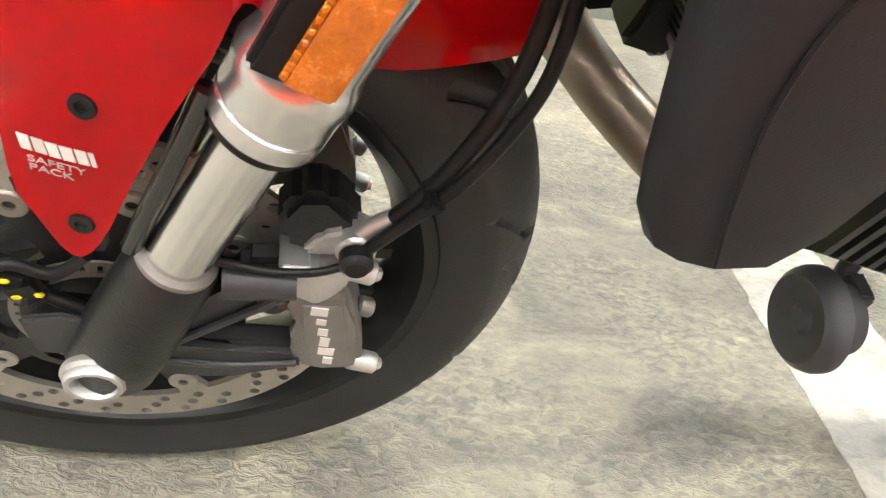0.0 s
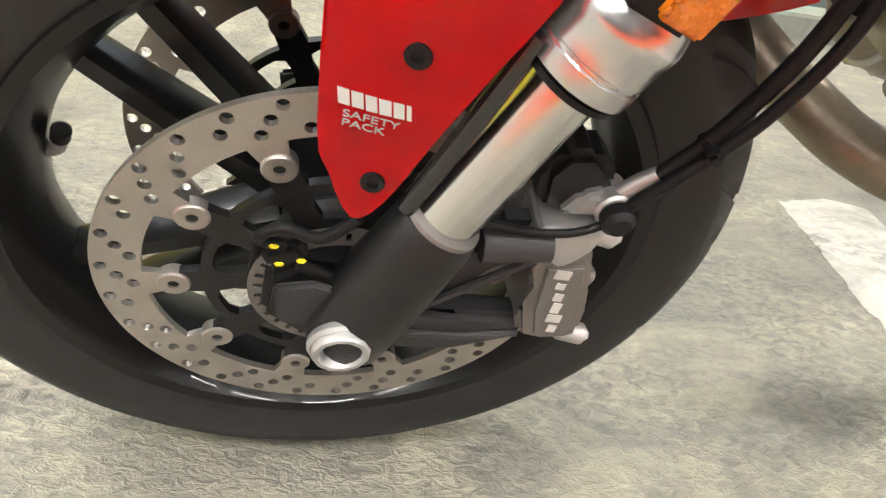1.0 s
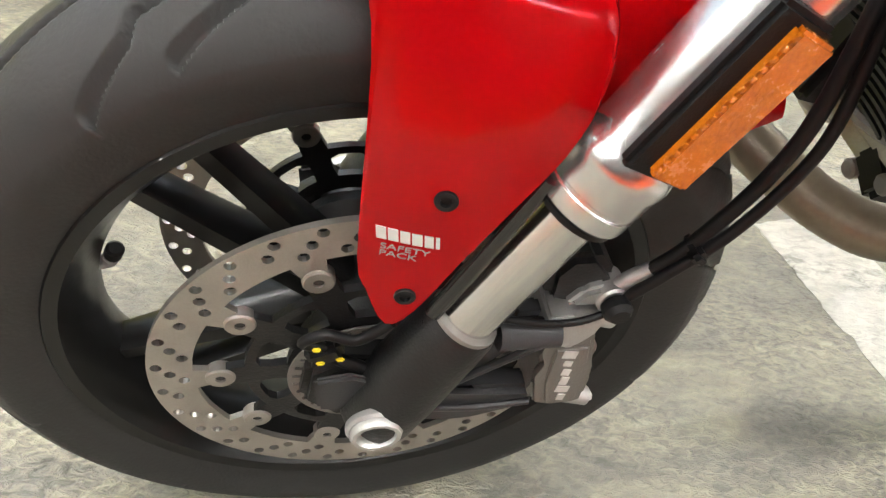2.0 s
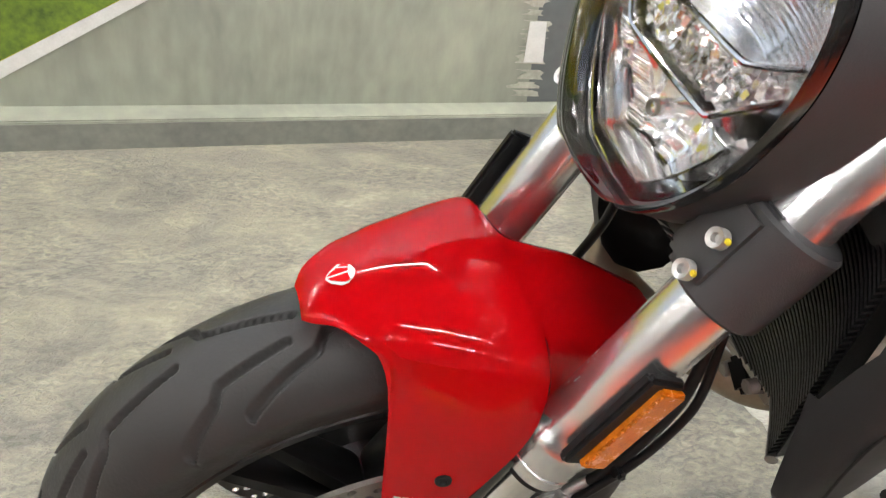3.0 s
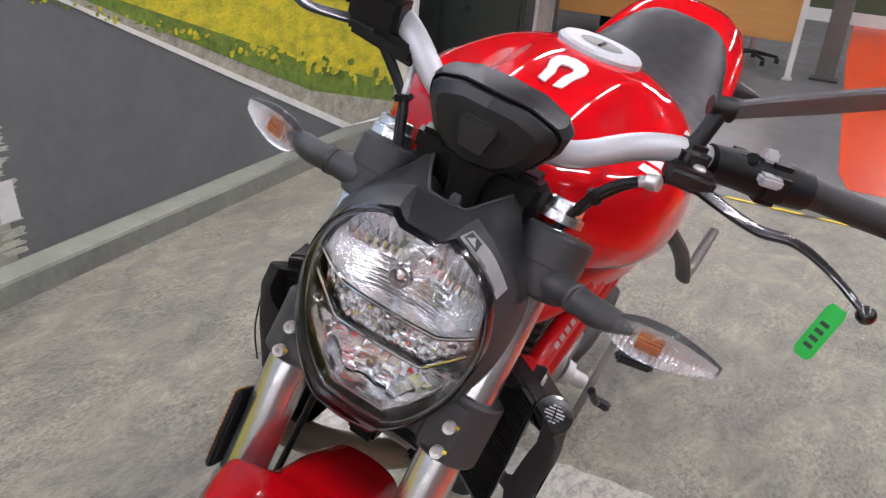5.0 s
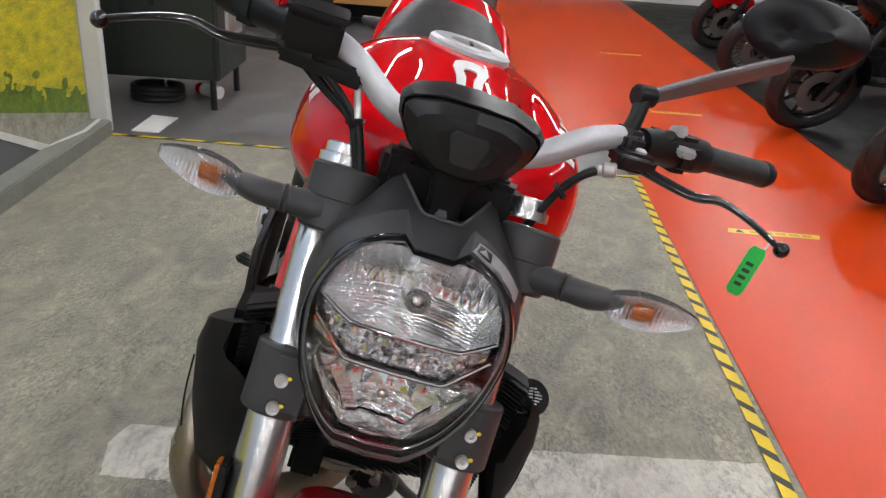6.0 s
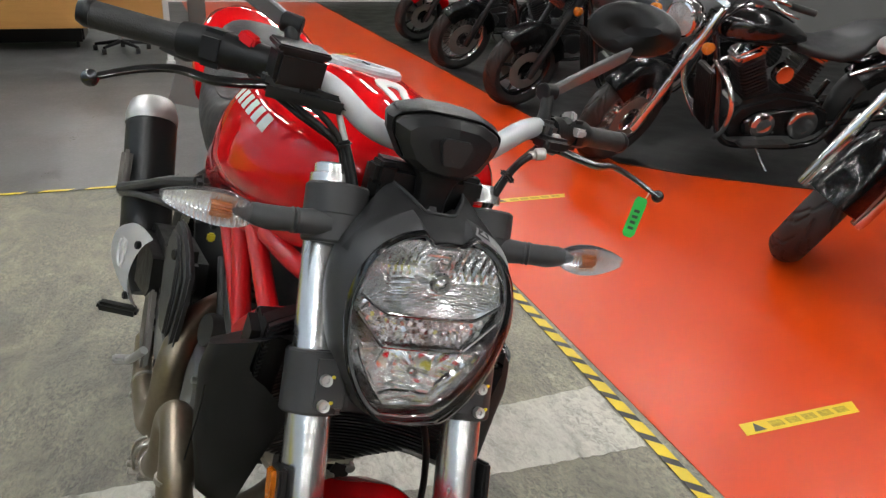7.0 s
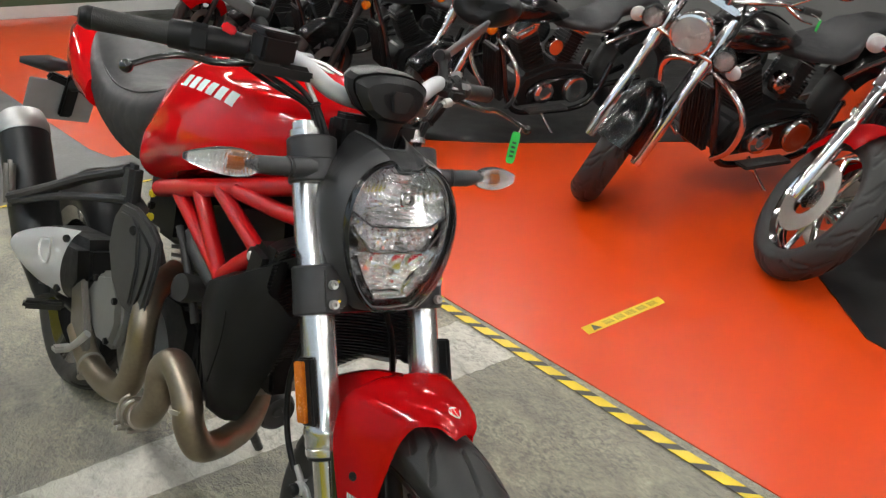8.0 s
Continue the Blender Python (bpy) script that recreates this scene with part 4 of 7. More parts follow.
# yokes
SET[0] = Matrix()
for s in (-1, 1):
    bm = bmesh.new()
    lathe(bm, [(0.0278, 0), (0.0355, 0.001), (0.038, 0.004), (0.038, 0.074), (0.0355, 0.077), (0.0278, 0.078)], fork_at(0.720, 0.105 * s), FD, 40)
    # front plate that carries the pinch bolts
    c = fork_at(0.758, 0.096 * s, 0.023)
    box(bm, c, (0.036, 0.056, 0.077), pose(0, 0, 0, 0, 21.06, 0), 0.010, 3)
    yoke = part("lower_yoke_clamp", bm, SATIN, bike, "black lower fork clamp")
    for z in (0.778, 0.750):
        p = Vector((0.150 if z > 0.76 else 0.139, 0.105 * s, z - 0.002)) + FN * 0.006
        bm = bmesh.new()
        lathe(bm, [(0.003, 0.003), (0.0035, 0.007), (0.0068, 0.008), (0.0072, 0.006), (0.0072, 0.0), (0.0, 0)], p, FN, 18)
        bolt = part("pinch_bolt", bm, CAST_LIGHT, yoke, "bright socket bolt")
        bm = bmesh.new()
        box(bm, p + FN * 0.004 + Vector((0, -0.008, 0.005)), (0.003, 0.005, 0.004), pose(0, 0, 0, 0, 21, 0), 0.001)
        part("paint_mark", bm, YELLOWDOT, bolt, "yellow paint mark")
    bm = bmesh.new()
    lathe(bm, [(0.0278, 0), (0.036, 0.001), (0.0385, 0.004), (0.0385, 0.036), (0.0395, 0.037), (0.0395, 0.070), (0.037, 0.073), (0.0278, 0.074)], fork_at(0.912, 0.105 * s), FD, 40)
    part("upper_clamp", bm, SATIN, bike, "black upper fork clamp")
bm = bmesh.new()
box(bm, fork_at(0.745, 0, -0.02), (0.06, 0.17, 0.05), pose(0, 0, 0, 0, 21, 0), 0.008)
box(bm, fork_at(0.945, 0, -0.02), (0.075, 0.17, 0.03), pose(0, 0, 0, 0, 21, 0), 0.008)
disc(bm, fork_at(0.73, 0, -0.035), fork_at(0.95, 0, -0.035), 0.03)
part("steering_yoke", bm, BLACKMETAL, bike, "black fork yokes and steering stem")

# headlamp
LAMP_RING = [(0.0, 0.9600), (0.019, 0.9600), (0.031, 0.9700), (0.052, 0.9635), (0.075, 0.948), (0.092, 0.922), (0.1, 0.890), (0.0985, 0.860), (0.090, 0.822), (0.072, 0.785), (0.052, 0.760), (0.036, 0.748), (0.0, 0.745)]


def lamp_outline(scale=1.0, x=0.142, cz=0.858, n=4):
    half = [(y, z) for y, z in LAMP_RING]
    pts = [Vector((0, a, b)) for a, b in half]
    right = [pts[0], pts[1], *spline(pts[2:-1], n), pts[-1]]
    full = right + [Vector((0, -p.y, p.z)) for p in reversed(right[1:-1])]
    scale *= 1.03
    return [Vector((x + 0.10 * (p.z - 0.858), p.y * scale, cz + (p.z - cz) * scale)) for p in full]


bm = bmesh.new()
rings = [lamp_outline(1.03, 0.141), lamp_outline(1.075, 0.150), lamp_outline(1.115, 0.166), lamp_outline(1.14, 0.188), lamp_outline(1.11, 0.218), lamp_outline(0.9, 0.245), lamp_outline(0.5, 0.255)]
add_loft(bm, rings, False)
bm.faces.new([v for v in bm.verts][-len(rings[0]):])
lampshell = part("headlight", bm, SATIN, bike, "dark grey headlamp shell", smooth=45)
# cowl over the lamp, up to the instrument
bm = bmesh.new()
cowl = [(0.148, [(0.0, 0.9635), (0.020, 0.9635), (0.030, 0.968), (0.040, 0.971), (0.07, 0.953), (0.085, 0.932)]),
        (0.165, [(0.0, 0.976), (0.016, 0.976), (0.026, 0.977), (0.055, 0.975), (0.083, 0.960), (0.103, 0.93)]),
        (0.187, [(0.0, 0.9865), (0.0185, 0.987), (0.0225, 0.988), (0.056, 0.984), (0.086, 0.966), (0.111, 0.93)]),
        (0.191, [(0.0, 0.966), (0.0185, 0.967), (0.0235, 0.990), (0.056, 0.986), (0.086, 0.966), (0.111, 0.93)]),
        (0.212, [(0.0, 0.970), (0.0300, 0.971), (0.0365, 0.9995), (0.058, 0.992), (0.081, 0.972), (0.109, 0.93)]),
        (0.238, [(0.0, 0.974), (0.0420, 0.975), (0.0480, 1.005), (0.059, 0.998), (0.070, 0.98), (0.092, 0.94)])]
rings = []
for x, sec in cowl:
    pts = [Vector((x, a, b)) for a, b in sec]
    right = [pts[0], pts[1]] + spline(pts[2:], 4)
    rings.append([Vector((p.x, -p.y, p.z)) for p in reversed(right[1:])] + right)
add_loft(bm, rings, False, False)
bmesh.ops.solidify(bm, geom=bm.faces[:], thickness=-0.004)
cowl = part("cowl", bm, SATIN, lampshell, "dark grey cowl over the lamp", smooth=40)
SET[0] = Matrix.Translation((-0.011, 0, 0))
bm = bmesh.new()
add_loft(bm, [lamp_outline(1.035, 0.150), lamp_outline(1.038, 0.142), lamp_outline(1.020, 0.137), lamp_outline(1.002, 0.140), lamp_outline(0.997, 0.152), lamp_outline(1.0, 0.156)], False)
part("bezel", bm, GLOSSBLACK, lampshell, "gloss black rim of the lamp", smooth=60)
bm = bmesh.new()
rings = [lamp_outline(0.995, 0.138)]
for k in range(1, 12):
    a = k / 11 * math.pi / 2
    rings.append(lamp_outline(max(0.02, 0.995 * math.cos(a) ** 0.8), 0.137 - 0.036 * math.sin(a) ** 0.9, 0.815))
add_loft(bm, rings, False)
bm.faces.new([v for v in bm.verts][-len(rings[0]):])
glass = part("lamp_lens", bm, CLEAR, lampshell, "clear domed lamp lens", smooth=60)
glass.visible_shadow = False


def ribbed(bm, fn, nu, nv):
    """A grid surface fn(u, v) for u, v from 0 to 1."""
    rows = [[bm.verts.new(fn(i / nu, j / nv)) for j in range(nv + 1)] for i in range(nu + 1)]
    for i in range(nu):
        for j in range(nv):
            bm.faces.new((rows[i][j], rows[i + 1][j], rows[i + 1][j + 1], rows[i][j + 1]))
    return bm


def lamp_half_width(z):
    pts = LAMP_RING[2:]
    for (y0, z0), (y1, z1) in zip(pts, pts[1:]):
        if z1 <= z <= z0:
            return y0 + (y1 - y0) * (z0 - z) / max(1e-6, z0 - z1)
    return 0.03


def upper_line(y):
    """Height of the bright line under the main beam reflector."""
    return 0.8755 + 0.020 * max(0.0, (abs(y) - 0.056) / 0.036) ** 1.2


def lower_line(y):
    """Height of the bright line over the dipped reflector."""
    return 0.8345 + 0.038 * max(0.0, (abs(y) - 0.054) / 0.037) ** 1.0


def upper_bowl(u, v):
    y0 = 0.094 * (2 * u - 1)
    z0 = upper_line(y0)
    z = z0 + (0.9625 - z0) * v
    y = y0 * min(1.0, 0.95 * lamp_half_width(min(z, 0.962)) / 0.094)
    q = min(1.0, math.hypot(y / 0.098, (z - 0.915) / 0.062))
    if v > 0.42 and abs(y) > 0.020:
        rib = 0.0040 * abs(math.sin(y * 330)) * min(1.0, (v - 0.42) * 8)
    elif v <= 0.42:
        rib = 0.0016 * abs(math.sin(z * 950)) * (0.4 + 0.6 * abs(math.sin(y * 60)))
    else:
        rib = 0.0012 * math.sin(z * 420)
    return Vector((0.182 - 0.030 * q * q + rib, y, z))


def lower_bowl(u, v):
    z = 0.765 + 0.064 * v
    w = 0.034 + 0.042 * v
    y = w * (2 * u - 1)
    q = min(1.0, math.hypot(y / 0.07, (z - 0.80) / 0.05))
    pane = 0.0050 * abs(math.sin(y * 105 + 0.4)) if abs(y) < w - 0.014 else 0.0014 * abs(math.sin(z * 1100))
    return Vector((0.178 - 0.030 * q * q + pane + (0.0030 * abs(math.sin(z * 260)) if v < 0.4 else 0), y, z))


bm = bmesh.new()
ribbed(bm, upper_bowl, 170, 90)
bowl = part("upper_reflector", bm, REFLECTOR, lampshell, "mirror reflector with upright flutes", smooth=30)
bm = bmesh.new()
ribbed(bm, lower_bowl, 120, 70)
part("lower_reflector", bm, REFLECTOR, lampshell, "mirror reflector with broad panes", smooth=30)
bm = bmesh.new()
rows = [[], []]
for i in range(41):
    p = upper_bowl(i / 40, 0.0)
    rows[0].append(p + Vector((0.004, 0, 0.001)))
    rows[1].append(Vector((0.143 + 0.9 * p.y * p.y, p.y, upper_line(p.y))))
add_loft(bm, rows, False, False)
rows = [[], []]
for i in range(41):
    p = lower_bowl(i / 40, 1.0)
    rows[0].append(p + Vector((0.004, 0, -0.001)))
    rows[1].append(Vector((0.141 + 0.9 * p.y * p.y, p.y, lower_line(p.y))))
add_loft(bm, rows, False, False)
rows = [[Vector((0.165, y, lower_line(y))) for y in np.linspace(-0.09, 0.09, 25)], [Vector((0.165, y, upper_line(y))) for y in np.linspace(-0.09, 0.09, 25)]]
add_loft(bm, rows, False, False)
part("reflector_shelf", bm, REFLECTOR, lampshell, "mirrored shelves between the reflectors")
rng = random.Random(7)
bm = bmesh.new()
for i in range(30):
    y = -0.090 + 0.180 * (i + 0.5) / 30
    lo, hi = lower_line(y) + 0.002, upper_line(y) - 0.002
    rows = max(2, round((hi - lo) / 0.0078))
    for j in range(rows):
        z = lo + (hi - lo) * (j + 0.5) / rows
        p = Vector((0.153 + rng.uniform(-0.002, 0.002) + 0.012 * (abs(y) / 0.09) ** 2, y, z))
        box(bm, p, (0.010, 0.0058, 0.0072), pose(0, 0, 0, rng.uniform(-30, 30), rng.uniform(-45, 25), rng.uniform(-40, 40)), 0.0008, 1)
part("daylight_strip", bm, REFLECTOR, lampshell, "band of faceted clear light blocks", smooth=15)
bm = bmesh.new()
for s in (-1, 1):
    for i in range(4):
        for j in range(4):
            y, z = 0.060 + 0.0085 * i, 0.797 + 0.0085 * j + 0.0045 * i
            box(bm, (0.160 + rng.uniform(-0.002, 0.002), s * y, z), (0.010, 0.0078, 0.0078), pose(0, 0, 0, rng.uniform(-40, 40), rng.uniform(-45, 25), rng.uniform(-40, 40)), 0.0008, 1)
part("side_facets", bm, REFLECTOR, lampshell, smooth=15)
bm = bmesh.new()
ys = np.linspace(-0.092, 0.092, 33)
tube(bm, [(0.143 + 0.9 * y * y, y, upper_line(y)) for y in ys], 0.0023, 8, 1)
tube(bm, [(0.141 + 0.9 * y * y, y, lower_line(y)) for y in ys], 0.0025, 8, 1)
part("bright_line", bm, CHROME, lampshell, "thin chrome lines across the lamp")
# sloping chrome frame round the dipped reflector
bm = bmesh.new()
edge = [(0.082, 0.832), (0.078, 0.822), (0.058, 0.790), (0.036, 0.763), (0.031, 0.760)]
edge = edge + [(-y, z) for y, z in reversed(edge)]
add_loft(bm, [[Vector((x, y * k, 0.800 + (z - 0.800) * k)) for y, z in edge] for x, k in ((0.139, 1.03), (0.137, 1.01), (0.139, 0.985), (0.168, 0.93))], False, False)
part("dipped_frame", bm, CHROME, lampshell, "sloping chrome frame of the lower lamp", smooth=40)
bm = bmesh.new()
add_loft(bm, [lamp_outline(0.965, 0.146), lamp_outline(0.950, 0.149), lamp_outline(0.93, 0.178), lamp_outline(0.6, 0.196), lamp_outline(0.2, 0.198)], False)
part("inner_trim", bm, CHROME, lampshell, "bright inner wall of the lamp")
bm = bmesh.new()
add_loft(bm, [lamp_outline(1.0, 0.150), lamp_outline(0.963, 0.147), lamp_outline(0.955, 0.156)], False)
part("lamp_rim", bm, CLEARGREY, lampshell, "grey translucent-looking rim inside the lens")
for z, r, x in ((0.9195, 0.0135, 0.150), (0.800, 0.0075, 0.160)):
    bm = bmesh.new()
    lathe(bm, [(0.0, -0.012), (r * 0.6, -0.010), (r, -0.004), (r, 0.008), (r * 1.35, 0.018), (r * 1.5, 0.032)], (x, 0.001, z), (1, 0, 0), 28)
    bulb = part("bulb_shield", bm, REFLECTOR, lampshell, "bright bulb shield")
    bm = bmesh.new()
    lathe(bm, [(r * 0.74, -0.0125), (r * 0.86, -0.0116), (r * 0.86, -0.0085), (r * 0.74, -0.0085)], (x, 0.001, z), (1, 0, 0), 24, True)
    part("shield_ring", bm, CAST, bulb)

SET[0] = Matrix()
# grey warning label and the raised edges of the neck recess, laid on the lamp's skin
skins = [tree_of(lampshell), tree_of(cowl)]


NEAR = [Vector((-0.82, -0.285, 0.50))]


def near_skin(p, lift):
    ray = NEAR[0].normalized()
    hits = [t.ray_cast(Vector(p) + ray * 0.3, -ray) for t in skins]
    q, n, _, _ = min((h for h in hits if h[0]), key=lambda h: h[3])
    return q + (n if n.dot(ray) > 0 else -n) * lift


def laid(name, inner, outer, mat, parent, lift, rows=14, cols=4, label=""):
    """A thin label between two edge lines, laid on the skin."""
    a, b = spline(inner, 6), spline(outer, 6)
    pick = lambda c, t: c[min(int(t * (len(c) - 1)), len(c) - 2)].lerp(c[min(int(t * (len(c) - 1)), len(c) - 2) + 1], t * (len(c) - 1) - min(int(t * (len(c) - 1)), len(c) - 2))
    bm = bmesh.new()
    add_loft(bm, [[near_skin(pick(a, i / rows).lerp(pick(b, i / rows), j / cols), lift) for j in range(cols + 1)] for i in range(rows + 1)], False, False)
    bmesh.ops.solidify(bm, geom=bm.faces[:], thickness=0.0006)
    return part(name, bm, mat, parent, label, smooth=60)


INNER = [(0.155, -0.034, 0.977), (0.150, -0.073, 0.957), (0.150, -0.091, 0.940)]
OUTER = [(0.167, -0.041, 0.983), (0.165, -0.069, 0.971), (0.162, -0.095, 0.949)]
lab = laid("warning_label", INNER, OUTER, PALELABEL, lampshell, 0.0030, 26, 8, label="pale grey warning label")


def on_label(along, across):
    """A point of the label: along its length and across its width, from 0 to 1."""
    a, b = spline(INNER, 8), spline(OUTER, 8)
    k = along * (len(a) - 1)
    i = min(int(k), len(a) - 2)
    return a[i].lerp(a[i + 1], k - i).lerp(b[i].lerp(b[i + 1], k - i), across)


laid("warning_square", [on_label(t, 0.20) for t in (0.05, 0.16, 0.27)], [on_label(t, 0.80) for t in (0.05, 0.16, 0.27)], BLACKTAPE, lab, 0.0040, 6, 5)
laid("warning_triangle", [on_label(t, 0.30) for t in (0.08, 0.16, 0.24)], [on_label(t, 0.70) for t in (0.155, 0.16, 0.165)], PALELABEL, lab, 0.0048, 4, 3)
for s in (-1, 1):
    bm = bmesh.new()
    tube(bm, [(0.1885, 0.0, 0.9875), (0.1885, 0.010 * s, 0.9877), (0.1885, 0.019 * s, 0.9885), (0.1915, 0.0240 * s, 0.9910), (0.212, 0.0370 * s, 0.9998), (0.237, 0.0482 * s, 1.0050)], 0.0021, 8, 4)
    part("cowl_ridge", bm, SATIN, cowl)
bm = bmesh.new()
prism(bm, [(-0.0075, 0.0), (0.0075, 0.0), (0.0060, 0.024), (-0.0060, 0.024)], (0.2030, 0, 0.9700), (0, 1, 0), (0.42, 0, 0.91), 0.006, 0.0015)
part("pocket_tab", bm, SATIN, cowl, "grey tab in the recess of the cowl")

# instrument
bm = bmesh.new()
DASH = [(0.0, 1.107), (0.040, 1.1045), (0.071, 1.0935), (0.0795, 1.084), (0.076, 1.066), (0.058, 1.040), (0.034, 1.027), (0.0, 1.025)]


def dash_ring(x, k, lift=0.0, bow=0.022):
    half = [Vector((x + bow * (abs(y) * k / 0.08) ** 1.4, y * k, 1.066 + (z - 1.066) * k + lift)) for y, z in DASH]
    return half + [Vector((p.x, -p.y, p.z)) for p in reversed(half[1:-1])]


add_loft(bm, [dash_ring(0.1955, 0.40, -0.004), dash_ring(0.1975, 0.70, -0.004), dash_ring(0.205, 0.885, -0.002), dash_ring(0.2078, 0.895, -0.001), dash_ring(0.2082, 0.845, 0), dash_ring(0.2112, 0.845, 0), dash_ring(0.2116, 0.925, 0.001),
              dash_ring(0.223, 0.985, 0.001, 0.018), dash_ring(0.240, 0.985, 0.004, 0.010), dash_ring(0.254, 0.92, 0.008, 0.006), dash_ring(0.258, 0.85, 0.009, 0.004)])
dash = part("instrument", bm, DASHBLACK, bike, "black instrument housing", smooth=18)
# near-black bead along the groove: the recess's shade put in as colour
seam = dash_ring(0.2092, 0.905, 0.0)
seam = [p for p in seam[-5:] + seam[:6]]
bm = bmesh.new()
tube(bm, seam, 0.0016, 8, 3)
part("groove_shade_line", bm, GROOVESHADE, dash, "black line painting the shade in the housing groove")
bm = bmesh.new()
prism(bm, [(-0.0125, 1.046), (0.0125, 1.046), (0.0205, 1.072), (0.0165, 1.0785), (-0.0165, 1.0785), (-0.0205, 1.072)], (0.1915, 0, 0), (0, 1, 0), (0, 0, 1), 0.012, 0.0010)
shield = part("front_panel", bm, PANEL, dash, "raised shield-shaped panel")
bm = bmesh.new()
prism(bm, [(-0.0055, 1.056), (0.0, 1.0515), (0.0055, 1.056), (0.0065, 1.069), (-0.0065, 1.069)], (0.1912, 0, 0), (0, 1, 0), (0, 0, 1), 0.002, 0.0002)
part("panel_emblem", bm, PANEL, shield)
bm = bmesh.new()
prism(bm, [(-0.064, -0.02), (0.064, -0.02), (0.055, 0.018), (-0.055, 0.018)], (0.262, 0, 1.078), (0, 1, 0), (0.05, 0, 1), 0.003, 0.001)
part("display", bm, GLOSSBLACK, dash)
bm = bmesh.new()
rings = []
for x, z, w, h in ((0.222, 1.040, 0.036, 0.014), (0.224, 1.018, 0.022, 0.014), (0.226, 0.995, 0.018, 0.014), (0.228, 0.968, 0.020, 0.016)):
    rings.append([Vector((x + dx, dy, z)) for dx, dy in ((-h, -w * 0.7), (-h, w * 0.7), (-h * 0.6, w), (h, w), (h, -w), (-h * 0.6, -w))])
add_loft(bm, rings)
part("instrument_mount", bm, PLASTIC, dash)
bm = bmesh.new()
box(bm, (0.262, 0, 0.998), (0.046, 0.150, 0.062), bevel=0.012)
for k in (-1, 1):
    box(bm, (0.252, 0.060 * k, 1.012), (0.030, 0.034, 0.030), pose(0, 0, 0, 0, 0, 12 * k), 0.006)
part("wiring_shroud", bm, PLASTIC, bike)

# handlebar
BAR = [(0.268, 0.0, 1.050), (0.270, 0.045, 1.052), (0.276, 0.085, 1.062), (0.290, 0.130, 1.090), (0.312, 0.165, 1.100), (0.340, 0.205, 1.100), (0.372, 0.262, 1.097), (0.405, 0.320, 1.095), (0.428, 0.395, 1.095)]
bm = bmesh.new()
tube(bm, [(x, -y, z) for x, y, z in reversed(BAR)] + BAR[1:], [0.011] * 3 + [0.0125, 0.0140, 0.0145, 0.0145, 0.0145] + [0.0145] + [0.0145, 0.0145, 0.0145, 0.0140, 0.0125] + [0.011] * 3, 20, 5)
part("handlebar", bm, BAR_SILVER, bike, "matte silver tapered handlebar")
for s in (-1, 1):
    bm = bmesh.new()
    path = [(0.392, 0.292 * s, 1.096), (0.405, 0.320 * s, 1.095), (0.418, 0.365 * s, 1.095), (0.430, 0.402 * s, 1.095)]
    tube(bm, path, [0.0185, 0.0165, 0.0165, 0.0168], 20, 5)
    g = part("grip", bm, GRIP, bike, "black rubber grip")
    bm = bmesh.new()
    tube(bm, [(0.429, 0.400 * s, 1.095), (0.432, 0.408 * s, 1.095), (0.434, 0.418 * s, 1.095)], [0.0175, 0.0175, 0.012], 18, 3)
    part("bar_end", bm, PLASTIC, g)
    # switch block
    bm = bmesh.new()
    m = Matrix.Translation((0.372, 0.262 * s, 1.097)) @ pose(0, 0, 0, 0, 0, 60 * s)
    box(bm, m.translation, (0.050, 0.042, 0.046), pose(0, 0, 0, 0, 0, -30 * s), 0.010, 3)
    box(bm, Vector((0.352, 0.226 * s, 1.100)), (0.036, 0.030, 0.036), pose(0, 0, 0, 0, 0, -30 * s), 0.008, 3)
    tube(bm, [(0.330, 0.200 * s, 1.099), (0.352, 0.230 * s, 1.098), (0.375, 0.268 * s, 1.097), (0.394, 0.300 * s, 1.096)], [0.0185, 0.021, 0.0235, 0.0215], 18, 4)
    sw = part("switch_block", bm, PLASTIC, bike, "black handlebar switch block")
    bm = bmesh.new()
    if s > 0:
        box(bm, (0.342, 0.232, 1.120), (0.022, 0.022, 0.014), pose(0, 0, 0, 20, 0, -30), 0.003)
        part("stop_switch", bm, RED, sw, "red engine stop switch")
    else:
        box(bm, (0.345, -0.262, 1.104), (0.018, 0.026, 0.012), pose(0, 0, 0, 0, 0, 30), 0.003)
        box(bm, (0.362, -0.250, 1.122), (0.020, 0.016, 0.014), pose(0, 0, 0, 0, 20, 30), 0.003)
        part("switch_button", bm, LABEL, sw, "grey switch buttons")
        bm = bmesh.new()
        disc(bm, (0.348, -0.238, 1.112), (0.342, -0.236, 1.118), 0.008)
        part("horn_button", bm, PLASTIC, sw)
    # perch and lever
    bm = bmesh.new()
    box(bm, (0.318, 0.182 * s, 1.098), (0.040, 0.034, 0.034), pose(0, 0, 0, 0, 0, -35 * s), 0.008, 3)
    box(bm, (0.298, 0.192 * s, 1.085), (0.032, 0.052, 0.022), pose(0, 0, 0, 0, 0, -15 * s), 0.006, 3)
    pe = part("lever_perch", bm, BLACKMETAL, bike, "black lever clamp")
    bm = bmesh.new()
    tube(bm, [(0.296, 0.205 * s, 1.080), (0.292, 0.240 * s, 1.074), (0.292, 0.275 * s, 1.070), (0.302, 0.310 * s, 1.072), (0.300, 0.350 * s, 1.063), (0.288, 0.392 * s, 1.047)],
         [0.010, 0.009, 0.0085, 0.0075, 0.0065, 0.006], 14, 5, 0.65)
    bmesh.ops.create_uvsphere(bm, u_segments=16, v_segments=10, radius=0.0095, matrix=Matrix.Translation((0.285, 0.396 * s, 1.0455)))
    part("lever", bm, GLOSSBLACK, pe, "glossy black ball-ended lever")
    bm = bmesh.new()
